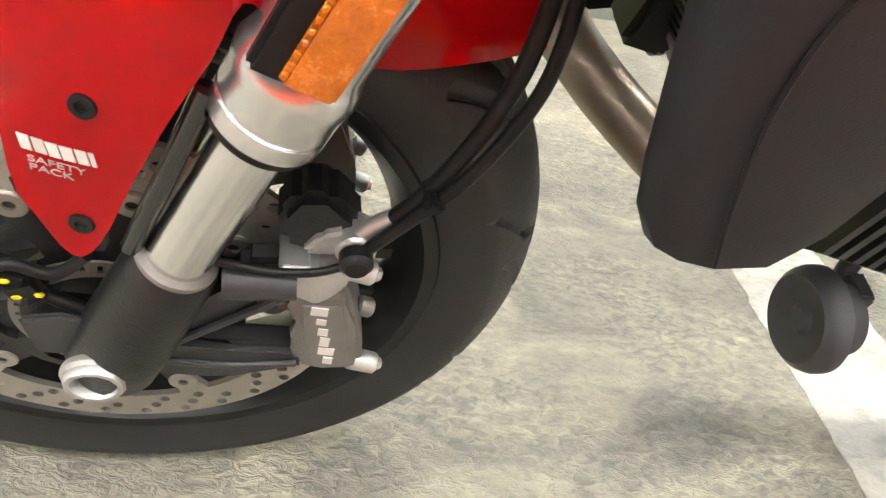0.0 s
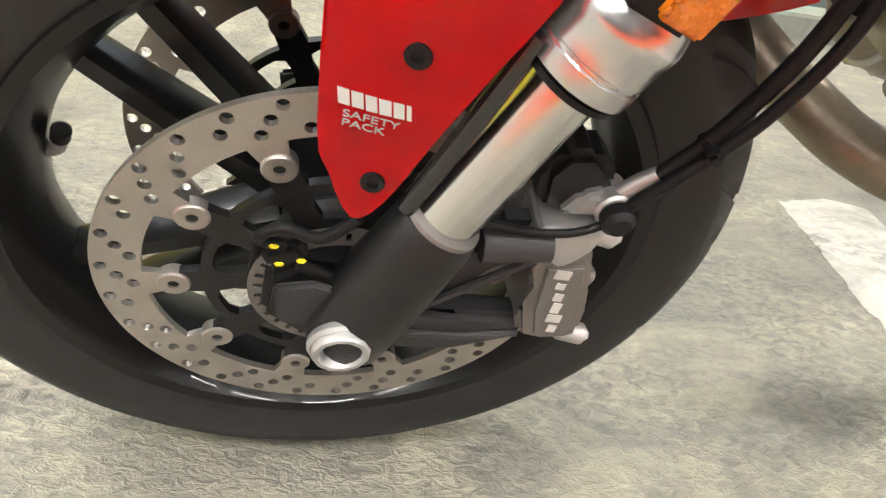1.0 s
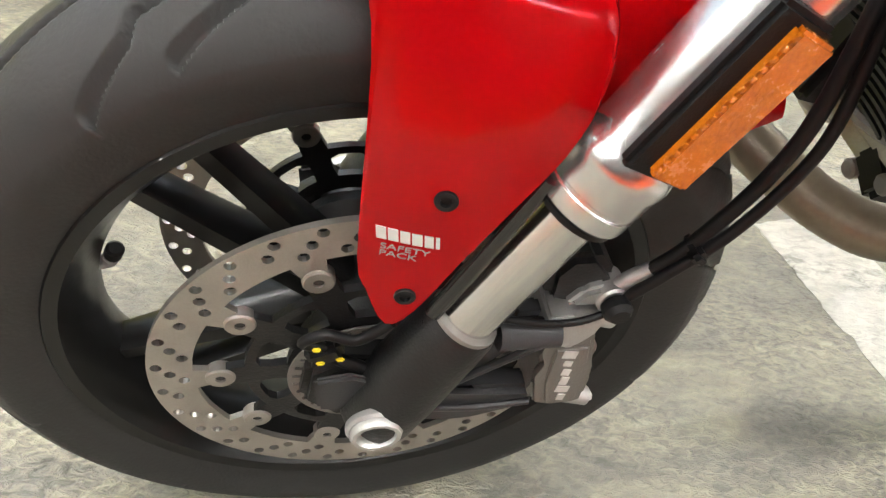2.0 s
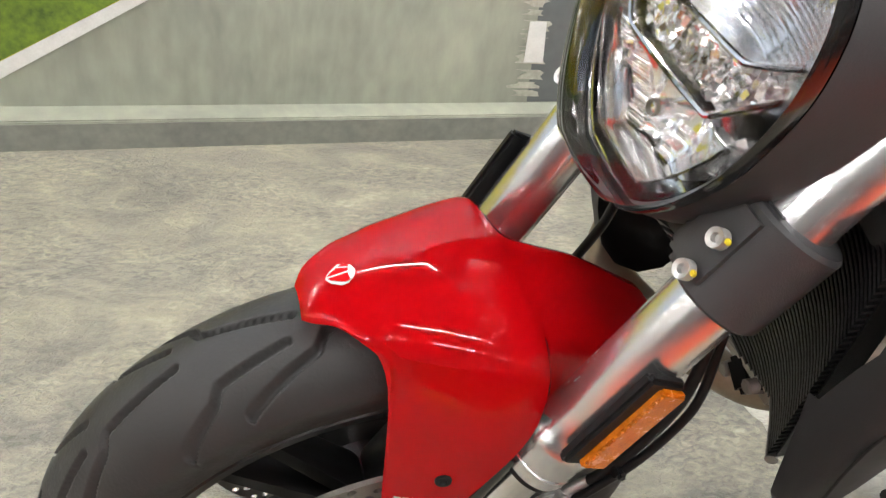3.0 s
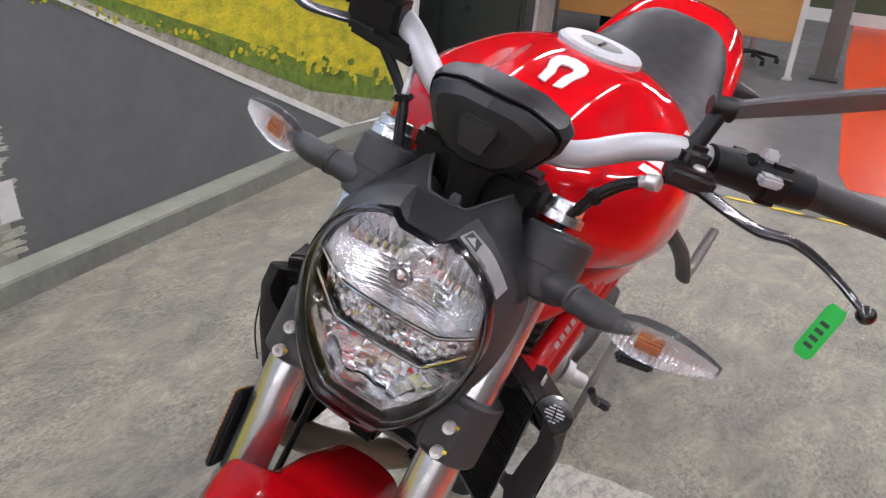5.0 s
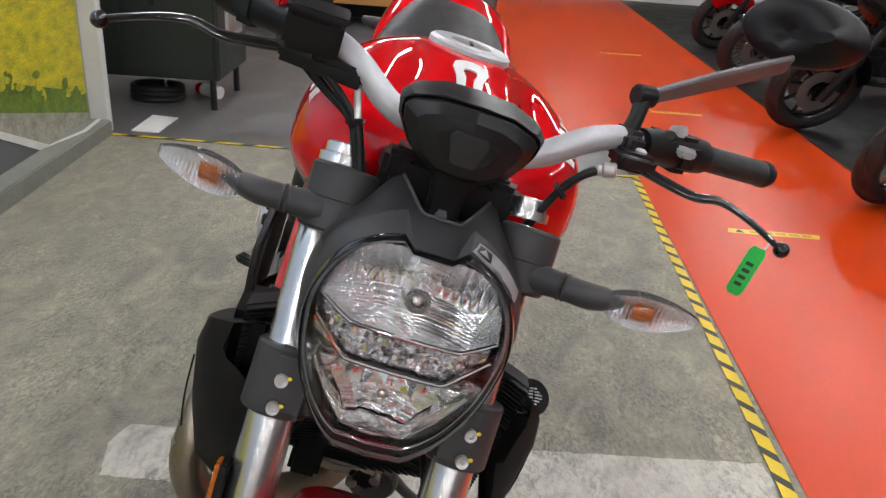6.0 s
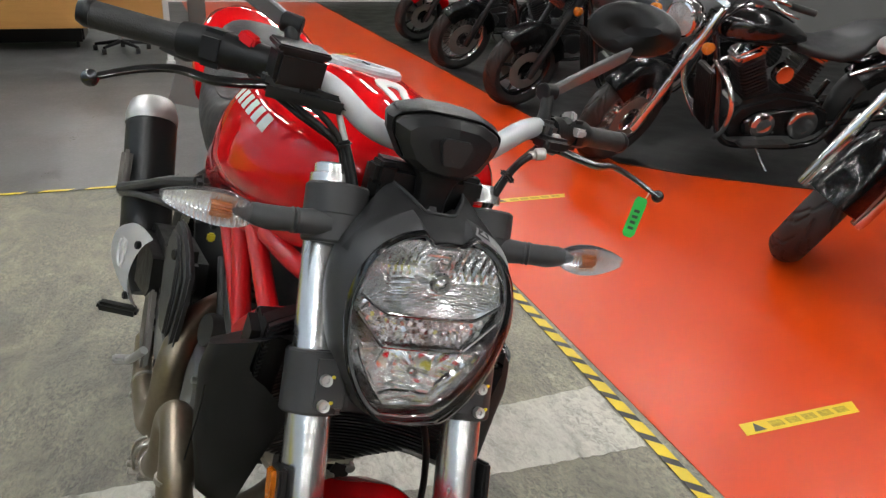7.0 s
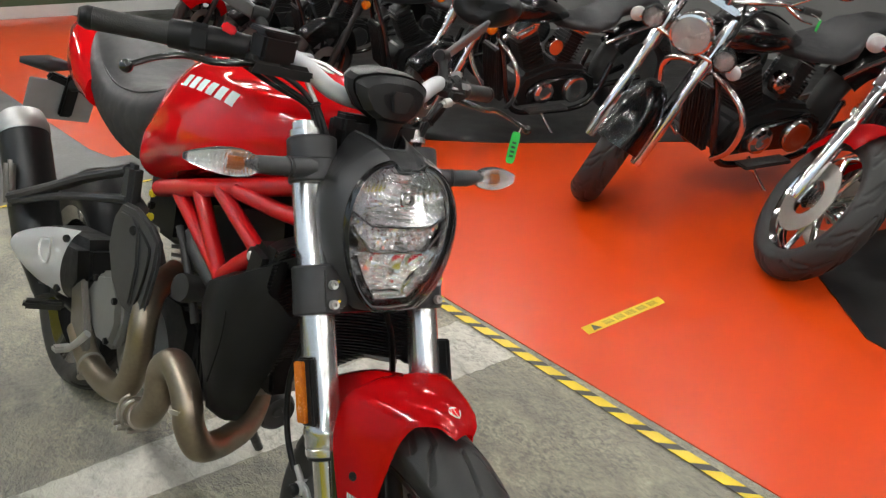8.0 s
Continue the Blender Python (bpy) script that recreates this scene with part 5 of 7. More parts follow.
    disc(bm, (0.300, 0.197 * s, 1.070), (0.300, 0.197 * s, 1.100), 0.007)
    part("pivot_bolt", bm, CAST_LIGHT, pe)
    # mirror
    bm = bmesh.new()
    tube(bm, [(0.318, 0.180 * s, 1.105), (0.326, 0.184 * s, 1.125), (0.340, 0.187 * s, 1.149)], [0.011, 0.009, 0.010], 14, 4)
    disc(bm, (0.336, 0.175 * s, 1.149), (0.346, 0.199 * s, 1.151), 0.0125, 20)
    mir = part("mirror", bm, PLASTIC, bike, "black rear-view mirror on a flat stem")
    bm = bmesh.new()
    rings = []
    for t in (0, 0.2, 0.5, 0.8, 1.0):
        c = Vector((0.342, 0.192 * s, 1.150)).lerp(Vector((0.432, 0.365 * s, 1.232)), t)
        w = 0.0105 + 0.004 * math.sin(t * 2.6)
        u, v = Vector((-0.35, 0.05 * s, 0.93)), Vector((-0.75, 0.5 * s, -0.3))
        rings.append([c + u * w * a + v * 0.0045 * b for a, b in ((-1, -0.5), (-0.8, -1), (0.8, -1), (1, -0.5), (1, 0.5), (0.8, 1), (-0.8, 1), (-1, 0.5))])
    add_loft(bm, rings)
    part("stem", bm, GREYSTEM, mir, "flat mid-grey stem")
    bm = bmesh.new()
    c = Vector((0.448, 0.372 * s, 1.272))
    rings = []
    for k, off in ((0.2, -0.022), (0.6, -0.018), (0.9, -0.008), (1.0, 0.0), (1.0, 0.006), (0.97, 0.008)):
        rings.append([c + Vector((off, 0, 0)) + Vector((0.1 * math.cos(a) * 0.3, 0.072 * k * math.cos(a) * (1 if math.cos(a) * s > 0 else 0.9), 0.043 * k * math.sin(a) + 0.006 * math.cos(a) * s)) for a in (2 * math.pi * i / 28 for i in range(28))])
    add_loft(bm, rings)
    head = part("mirror_head", bm, PLASTIC, mir)
# brake reservoir
bm = bmesh.new()
box(bm, (0.290, 0.183, 1.106), (0.040, 0.060, 0.040), pose(0, 0, 0, 0, -6, 6), 0.005)
res = part("brake_reservoir", bm, PLASTIC, bike, "square dark brake fluid reservoir")
bm = bmesh.new()
box(bm, (0.290, 0.183, 1.129), (0.044, 0.064, 0.008), pose(0, 0, 0, 0, -6, 6), 0.002)
part("reservoir_lid", bm, DASHBLACK, res)
bm = bmesh.new()
box(bm, (0.292, 0.165, 1.076), (0.034, 0.105, 0.022), pose(0, 0, 0, 0, 0, -12), 0.007)
part("master_cylinder", bm, PLASTIC, res)
bm = bmesh.new()
disc(bm, (0.286, 0.112, 1.076), (0.294, 0.128, 1.076), 0.0085)
tube(bm, [(0.286, 0.124, 1.072), (0.276, 0.119, 1.056), (0.264, 0.1125, 1.038)], 0.0042, 12)
part("banjo_fitting", bm, CAST_LIGHT, res, "bright hose fitting")
bm = bmesh.new()
disc(bm, (0.277, -0.158, 1.069), (0.273, -0.172, 1.074), 0.0085, 16)
disc(bm, (0.275, -0.150, 1.066), (0.277, -0.160, 1.069), 0.0060, 12)
part("clutch_fitting", bm, CAST_LIGHT, bike, "bright clutch hose fitting")
CABLES = [
    ([(0.264, 0.1125, 1.038), (0.254, 0.101, 1.010), (0.242, 0.087, 0.972), (0.246, 0.070, 0.93)], 0.0052),
    ([(0.300, 0.190, 1.078), (0.280, 0.148, 1.062), (0.266, 0.117, 1.036), (0.256, 0.106, 1.008), (0.246, 0.091, 0.970), (0.250, 0.078, 0.935)], 0.0042),
    ([(0.330, 0.215, 1.085), (0.295, 0.160, 1.055), (0.270, 0.119, 1.032), (0.262, 0.106, 1.002), (0.252, 0.090, 0.965), (0.256, 0.08, 0.935)], 0.0042),
    ([(0.340, 0.225, 1.080), (0.305, 0.165, 1.050), (0.276, 0.116, 1.028), (0.268, 0.104, 0.995), (0.260, 0.094, 0.955), (0.26, 0.088, 0.935)], 0.0036),
    ([(0.276, -0.154, 1.067), (0.267, -0.133, 1.054), (0.262, -0.117, 1.031), (0.256, -0.101, 0.992), (0.250, -0.0885, 0.961), (0.250, -0.07, 0.93)], 0.0048),
    ([(0.296, -0.168, 1.070), (0.274, -0.140, 1.059), (0.265, -0.122, 1.037), (0.258, -0.106, 1.001), (0.252, -0.094, 0.965), (0.250, -0.08, 0.935)], 0.0042),
    ([(0.330, -0.205, 1.082), (0.290, -0.150, 1.058), (0.272, -0.120, 1.026), (0.264, -0.103, 0.988), (0.258, -0.090, 0.952), (0.256, -0.078, 0.930)], 0.0042),
    ([(0.330, -0.198, 1.080), (0.288, -0.142, 1.050), (0.272, -0.115, 1.020), (0.262, -0.096, 0.980), (0.254, -0.084, 0.944), (0.252, -0.075, 0.93)], 0.0036),
]
for pts, r in CABLES:
    bm = bmesh.new()
    tube(bm, pts, r, 12, 6)
    part("cable", bm, PLASTIC, bike, "black control cable")
for p, roll in (((0.266, 0.114, 1.034), -20), ((0.265, -0.120, 1.034), 35), ((0.252, -0.094, 0.968), 25)):
    bm = bmesh.new()
    box(bm, p, (0.022, 0.020, 0.007), pose(0, 0, 0, roll, 0, 0), 0.003)
    part("cable_tie", bm, PLASTIC, bike)

# turn signals
def signal(s, inner, tip):
    inner, tip = Vector(inner), Vector(tip)
    bm = bmesh.new()
    root = Vector((0.235, 0.118 * s, 0.940))
    d = inner - root
    tube(bm, [root, root + d * 0.40, root + d * 0.44, root + d * 0.47, root + d * 0.51, root + d * 0.55, root + d * 0.8, inner + Vector((0.006, 0, 0)), inner + (tip - inner) * 0.3 + Vector((0.011, 0, 0))],
         [0.020, 0.0165, 0.0180, 0.0160, 0.0180, 0.0160, 0.0165, 0.0150, 0.006], 18, 3, 0.9)
    ob = part("turn_signal", bm, SATIN, bike, "stalked turn signal with a clear lens")
    ax = (tip - inner)
    a, back, up = ax.normalized(), Vector((1, 0, 0)), Vector((0, 0, 1))
    rings, lens = [], []
    width = lambda t: math.sin(math.pi * (0.05 + 0.91 * t ** 0.75)) ** 0.7
    for t in (0, 0.03, 0.08, 0.16, 0.28, 0.42, 0.56, 0.7, 0.82, 0.91, 0.97, 1.0):
        w = width(t)
        c = inner + ax * t
        rings.append([c + up * 0.0205 * w * math.sin(q) + back * (0.004 + 0.014 * w * math.cos(q)) for q in np.linspace(-math.pi / 2, math.pi / 2, 12)] +
                     [c + up * 0.0205 * w * math.sin(q) + back * 0.003 for q in np.linspace(math.pi / 2, -math.pi / 2, 6)[1:-1]])
        lens.append([c + up * 0.0215 * w * math.sin(q) - back * (-0.002 + 0.019 * w * math.cos(q)) for q in np.linspace(-math.pi / 2, math.pi / 2, 16)])
    bm = bmesh.new()
    add_loft(bm, rings)
    part("back_shell", bm, SATIN, ob)
    bm = bmesh.new()
    add_loft(bm, lens, True, False)
    g = part("lens", bm, SMOKED, ob, "clear ribbed lens", smooth=60)
    g.visible_shadow = False
    # mirrored dish with upright ribs
    bm = bmesh.new()
    rows = []
    for i in range(61):
        t = 0.03 + 0.94 * i / 60
        w = width(t)
        dip = 0.0025 * abs(math.sin(i * math.pi / 3)) * 0.7
        rows.append([inner + ax * t + up * 0.0195 * w * v + back * (0.0015 - 0.010 * v * v * w + dip - 0.002) for v in np.linspace(-1, 1, 13)])
    add_loft(bm, rows, False, False)
    part("signal_reflector", bm, REFLECTOR, ob, smooth=15)
    bm = bmesh.new()
    rows = []
    for i in range(25):
        t = 0.27 + 0.22 * i / 24
        w = width(t)
        rows.append([inner + ax * t + up * 0.0100 * w * v - back * (0.0055 + 0.006 * (1 - v * v) + 0.0016 * abs(math.sin(v * 9))) for v in np.linspace(-1, 1, 25)])
    add_loft(bm, rows, False, False)
    bmesh.ops.solidify(bm, geom=bm.faces[:], thickness=0.001)
    part("bulb", bm, AMBER, ob, "amber bulb insert", smooth=20)


signal(1, (0.236, 0.205, 0.937), (0.268, 0.308, 0.935))
signal(-1, (0.197, -0.195, 0.953), (0.204, -0.306, 0.958))

# tank: x, top, half width, height of the widest part, bottom
TANK = [(0.300, 1.015, 0.060, 0.965, 0.925), (0.315, 1.040, 0.105, 0.960, 0.905), (0.350, 1.062, 0.155, 0.955, 0.890), (0.400, 1.080, 0.184, 0.945, 0.878), (0.460, 1.090, 0.198, 0.935, 0.864),
        (0.530, 1.096, 0.205, 0.928, 0.850), (0.600, 1.096, 0.205, 0.920, 0.832), (0.660, 1.082, 0.198, 0.905, 0.815), (0.720, 1.052, 0.190, 0.880, 0.796), (0.770, 1.005, 0.183, 0.850, 0.783), (0.805, 0.960, 0.165, 0.83, 0.783)]


def tank_ring(x, top, w, zw, bot, n=40):
    """Half a section: a raised spine, hollow flanks and full shoulders above, upright sides below."""
    right = []
    full = math.exp(-((x - 0.43) / 0.13) ** 2)
    for k in range(n + 1):
        a = math.pi / 2 - math.pi * k / n
        c, s = abs(math.cos(a)), math.sin(a)
        if s >= 0:
            r = c ** 0.64
            plain = s ** 0.9
            q = min(1.0, max(0.0, (r - 0.2) / 0.4))
            spine = 1 - 0.32 * q * q * (3 - 2 * q) if r < 0.6 else 0.68 - 0.03 * (r - 0.6) / 0.18 if r < 0.78 else 0.65 * math.sqrt(max(0.0, 1 - ((r - 0.78) / 0.22) ** 2)) ** 0.9
            y, z = w * r * (1 - 0.10 * s * s * (1 - full)), zw + (top - zw) * (plain + (spine - plain) * full)
        else:
            y, z = w * c ** 0.42, zw - (zw - bot) * abs(s) ** 1.1
        right.append(Vector((x + (0.02 * (zw - z) / 0.1 if z < zw else 0), y, z)))
    return right + [Vector((p.x, -p.y, p.z)) for p in reversed(right[1:-1])]


keys = [spline([row for row in TANK_COL], 4) for TANK_COL in ([Vector((a[0], a[1], a[2])) for a in TANK], [Vector((a[3], a[4], 0)) for a in TANK])]
rings = [tank_ring(p.x, p.y, p.z, q.x, q.y) for p, q in zip(*keys)]
bm = bmesh.new()
add_loft(bm, rings)
tank = part("fuel_tank", bm, RED, bike, "glossy red fuel tank", smooth=45)
bm = bmesh.new()
lathe(bm, [(0.0, 0.006), (0.030, 0.006), (0.031, 0.0085), (0.055, 0.0085), (0.060, 0.004), (0.061, -0.006)], (0.590, 0.0, 1.096), (0.02, 0, 1), 48)
cap = part("fuel_cap", bm, BAR_SILVER, tank, "silver ring fuel cap")
bm = bmesh.new()
box(bm, (0.590, 0, 1.1042), (0.030, 0.006, 0.003), bevel=0.001)
part("cap_slot", bm, PLASTIC, cap)
bm = bmesh.new()
lathe(bm, [(0.0, 0.0075), (0.036, 0.0075), (0.0375, 0.0065), (0.0375, 0.002)], (0.590, 0.0, 1.096), (0.02, 0, 1), 40)
part("cap_centre", bm, CAST, cap, "dull grey centre of the cap")
bm = bmesh.new()
loop = [(0.044, 0.0), (0.040, 0.014), (0.030, 0.022), (0.012, 0.024), (-0.014, 0.018), (-0.046, 0.016), (-0.050, 0.005), (-0.014, 0.005), (0.002, 0.010), (0.014, 0.009), (0.018, 0.0)]
loop = loop + [(a, -b) for a, b in reversed(loop[1:-1])]
prism(bm, [(a, b) for a, b in loop], (0.440, 0, 1.0885), (0.985, 0, 0.170), (0, 1, 0), 0.0022, 0.0006)
part("tank_badge", bm, WHITE, tank, "white looped badge on the tank crest")
shell = tree_of(tank)
for s in (-1, 1):
    away = Vector((0, 0.78 * s, 0.62))
    for k in range(6):
        rows = []
        for i in range(6):
            h = -0.012 + 0.024 * i / 5 + (0.034 if s < 0 else 0.0)
            row = []
            for j in range(5):
                p = Vector((0.404 + 0.032 * k + 0.022 * j / 4 - 0.10 * h, 0.185 * s, 1.018)) + Vector((0, -0.62 * s, 0.78)) * h
                q, n, _, _ = shell.ray_cast(p + away * 0.3, -away)
                row.append(q + away * 0.0016)
            rows.append(row)
        bm = bmesh.new()
        add_loft(bm, rows, False, False)
        part("maker_bar", bm, WHITE, tank, "white printed bar")
# seat and tail
bm = bmesh.new()
rings = []
for x, top, w, bot in ((0.64, 0.995, 0.150, 0.90), (0.67, 1.010, 0.196, 0.86), (0.72, 1.005, 0.202, 0.83), (0.80, 0.985, 0.202, 0.80), (0.90, 0.975, 0.197, 0.785), (1.00, 0.972, 0.190, 0.785), (1.12, 0.990, 0.180, 0.805), (1.26, 1.035, 0.158, 0.830), (1.37, 1.065, 0.130, 0.860), (1.42, 1.065, 0.105, 0.885)):
    ring = []
    for k in range(28):
        a = 2 * math.pi * k / 28
        ring.append(Vector((x, w * math.copysign(abs(math.cos(a)) ** 0.6, math.cos(a)), (top + bot) / 2 + (top - bot) / 2 * math.copysign(abs(math.sin(a)) ** 0.6, math.sin(a)))))
    rings.append(ring)
flanks = []
for ring in rings:
    lo, hi = min(p.z for p in ring), max(p.z for p in ring)
    flanks.append([Vector((p.x, p.y * (0.74 + 0.20 * min(1.0, (p.z - lo) / (0.55 * (hi - lo)))), p.z)) for p in ring])
add_loft(bm, [[Vector(p) for p in row] for row in zip(*[spline(list(line), 3) for line in zip(*flanks)])])
seat = part("seat", bm, VINYL, bike, "dark grey vinyl seat", smooth=40)
for s in (-1, 1):
    bm = bmesh.new()
    tube(bm, [(0.70, 0.150 * s, 0.990), (0.80, 0.163 * s, 0.966), (0.92, 0.160 * s, 0.951), (1.04, 0.154 * s, 0.952), (1.16, 0.142 * s, 0.976), (1.28, 0.122 * s, 1.014), (1.36, 0.104 * s, 1.036)], 0.0022, 6, 4)
    part("seam", bm, VINYL, seat, "stitched seam")
bm = bmesh.new()
rings = []
for x, top, w, bot in ((1.20, 0.960, 0.168, 0.86), (1.30, 1.015, 0.170, 0.87), (1.40, 1.062, 0.160, 0.89), (1.48, 1.085, 0.138, 0.92), (1.54, 1.088, 0.100, 0.95), (1.60, 1.080, 0.05, 0.98)):
    rings.append([Vector((x, w * math.copysign(abs(math.cos(a)) ** 0.6, math.cos(a)), (top + bot) / 2 + (top - bot) / 2 * math.copysign(abs(math.sin(a)) ** 0.7, math.sin(a)))) for a in (2 * math.pi * k / 24 for k in range(24))])
add_loft(bm, rings)
tail = part("tail_cover", bm, RED, bike, "red seat cover at the tail", smooth=60)
bm = bmesh.new()
box(bm, (1.800, 0.03, 0.82), (0.02, 0.04, 0.16), pose(0, 0, 0, 0, -30, 0), 0.006)
box(bm, (1.79, 0.04, 0.86), (0.02, 0.13, 0.03), pose(0, 0, 0, 20, -30, 0), 0.006)
tube(bm, [(1.50, 0, 0.96), (1.65, 0.01, 0.90), (1.80, 0.03, 0.85)], [0.03, 0.022, 0.02], 12)
plate = part("plate_hanger", bm, PLASTIC, bike, "black number plate hanger")
bm = bmesh.new()
box(bm, (1.822, 0.05, 0.80), (0.004, 0.20, 0.15), pose(0, 0, 0, 0, -30, 0), 0.002)
part("blank_plate", bm, LABEL, plate, "plain grey plate")
for s in (-1, 1):
    bm = bmesh.new()
    tube(bm, [(1.58, 0.05 * s, 0.93), (1.59, 0.10 * s, 0.928), (1.60, 0.15 * s, 0.926), (1.61, 0.22 * s, 0.925)], [0.012, 0.012, 0.024, 0.008], 14, 4)
    part("rear_turn_signal", bm, SATIN, bike)

# frame
NODES = [([(0.262, 0.070, 0.908), (0.40, 0.125, 0.868), (0.56, 0.152, 0.826), (0.700, 0.160, 0.790)], 0.0175),
         ([(0.258, 0.075, 0.842), (0.330, 0.115, 0.848), (0.42, 0.140, 0.856)], 0.0145),
         ([(0.540, 0.151, 0.826), (0.432, 0.140, 0.688)], 0.0150),
         ([(0.470, 0.146, 0.844), (0.318, 0.138, 0.776)], 0.0145),
         ([(0.628, 0.155, 0.804), (0.442, 0.142, 0.702)], 0.0145),
         ([(0.240, 0.085, 0.806), (0.312, 0.132, 0.776), (0.372, 0.136, 0.742), (0.436, 0.140, 0.692)], 0.0150)]
for s in (-1, 1):
    for pts, r in NODES:
        bm = bmesh.new()
        tube(bm, [(x, y * s, z) for x, y, z in pts], r, 16, 4)
        part("frame_tube", bm, FRAME_RED, bike, "red trellis frame tube")
    bm = bmesh.new()
    disc(bm, (0.312, 0.128 * s, 0.772), (0.312, 0.156 * s, 0.772), 0.016)
    part("frame_bush", bm, PLASTIC, bike)
    bm = bmesh.new()
    disc(bm, (0.312, 0.150 * s, 0.772), (0.312, 0.160 * s, 0.772), 0.008)
    part("frame_bolt", bm, CAST_LIGHT, bike)
    bm = bmesh.new()
    disc(bm, (0.238, 0.100 * s, 0.806), (0.238, 0.112 * s, 0.806), 0.010)
    part("frame_bolt", bm, CAST_LIGHT, bike)
bm = bmesh.new()
disc(bm, fork_at(0.72, 0, -0.05), fork_at(0.96, 0, -0.05), 0.045)
part("steering_head", bm, FRAME_RED, bike)

# white print on the left frame tube
a, b = Vector((0.470, -0.146, 0.844)), Vector((0.318, -0.138, 0.776))
along = (b - a).normalized()
out = Vector((-0.45, -0.6, 0.65))
out = (out - along * out.dot(along)).normalized()
over = out.cross(along)
for k in range(6):
    bm = bmesh.new()
    prism(bm, [(-0.0045, -0.0035), (0.0045, -0.0035), (0.0045, 0.0035), (-0.0045, 0.0035)], a.lerp(b, 0.34 + 0.085 * k) + out * 0.0147, along, over, 0.0008 if along.cross(over).dot(out) > 0 else -0.0008, 0)
    part("print_bar", bm, PRINT, bike, "pale printed bar on the frame tube")

# radiator: its middle lies back, its ends come forward
def rad_x(y, z):
    return 0.355 - 2.7 * y * y - 0.25 * (z - 0.515)


def rad_foot(y):
    return 0.512 + 0.058 * min(1.0, abs(y) / 0.11) ** 1.5


bm = bmesh.new()
rings = []
for y in np.linspace(-0.168, 0.168, 25):
    zb = rad_foot(y)
    rings.append([Vector((rad_x(y, zb) + 0.010, y, zb + 0.004)), Vector((rad_x(y, zb) + 0.036, y, zb + 0.004)), Vector((rad_x(y, 0.812) + 0.036, y, 0.812)), Vector((rad_x(y, 0.812) + 0.010, y, 0.812))])
add_loft(bm, rings)
rad = part("radiator", bm, PLASTIC, bike, "black radiator with thin horizontal fins")
for k in range(44):
    z = 0.524 + 0.0066 * k
    w = 0.166 if z > 0.571 else 0.11 * ((z - 0.510) / 0.058) ** 0.667
    ys = np.linspace(-w, w, 17)
    bm = bmesh.new()
    add_loft(bm, [[Vector((rad_x(y, z) + a, y, z + b)) for a, b in ((0, 0), (0.012, 0), (0.012, 0.0026), (0, 0.0026))] for y in ys])
    part("fin", bm, BLACKMETAL, rad)
bm = bmesh.new()
tube(bm, [(rad_x(y, rad_foot(y)) + 0.008, y, rad_foot(y)) for y in np.linspace(-0.168, 0.168, 13)], 0.0055, 8, 2)
part("lower_rail", bm, CAST, rad, "dull grey lower rail")
# added block, black in place of the shaded void, hides the fin ends
bm = bmesh.new()
box(bm, (0.272, 0.155, 0.690), (0.060, 0.050, 0.24), pose(0, 0, 0, 0, -12, 0), 0.012)
part("void_block", bm, PLASTIC, rad, "added black block for the shaded void at the radiator end")
LEFT_PANEL = [(0.226, 0.188, 0.785, 0.690), (0.231, 0.202, 0.770, 0.645), (0.2375, 0.210, 0.756, 0.608), (0.244, 0.214, 0.747, 0.584), (0.255, 0.217, 0.738, 0.567), (0.270, 0.218, 0.731, 0.560), (0.290, 0.218, 0.725, 0.556), (0.315, 0.217, 0.719, 0.559), (0.335, 0.212, 0.714, 0.578), (0.350, 0.206, 0.710, 0.612), (0.385, 0.195, 0.705, 0.665)]
RIGHT_PANEL = [(0.206, 0.180, 0.785, 0.700), (0.224, 0.204, 0.772, 0.630), (0.250, 0.216, 0.756, 0.565), (0.280, 0.220, 0.740, 0.505), (0.310, 0.217, 0.728, 0.472), (0.345, 0.208, 0.716, 0.458), (0.372, 0.199, 0.704, 0.470), (0.392, 0.190, 0.692, 0.520)]
for s in (-1, 1):
    bm = bmesh.new()
    rings = []
    for x, w, top, bot in (LEFT_PANEL if s < 0 else RIGHT_PANEL):
        foot = 0.92 if s < 0 else 0.62
        rings.append([Vector((x, s * w * q, z)) for q, z in ((0.50 if s < 0 else 0.36, top + (0.045 if s < 0 else 0.014)), (0.78, top + (0.030 if s < 0 else 0.018)), (0.97, top + 0.005), (1.0, top - 0.03), (0.985 if s < 0 else 0.96, (top + bot) / 2), (0.975 if s < 0 else 0.86, bot + 0.03), (0.965 if s < 0 else 0.72, bot + 0.004), (foot, bot))])
    add_loft(bm, rings, False, False)
    bmesh.ops.solidify(bm, geom=bm.faces[:], thickness=0.004 * s)
    # same plastic both sides; how light falls is put into the paler left colour
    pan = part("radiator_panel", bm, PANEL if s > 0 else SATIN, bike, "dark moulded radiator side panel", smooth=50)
    bm = bmesh.new()
    tube(bm, [(0.255, 0.2160 * s, 0.700), (0.254, 0.2160 * s, 0.680), (0.257, 0.2165 * s, 0.650), (0.267, 0.2165 * s, 0.613), (0.284, 0.2150 * s, 0.568)], 0.0012, 8)
    part("panel_seam", bm, PLASTIC, pan)
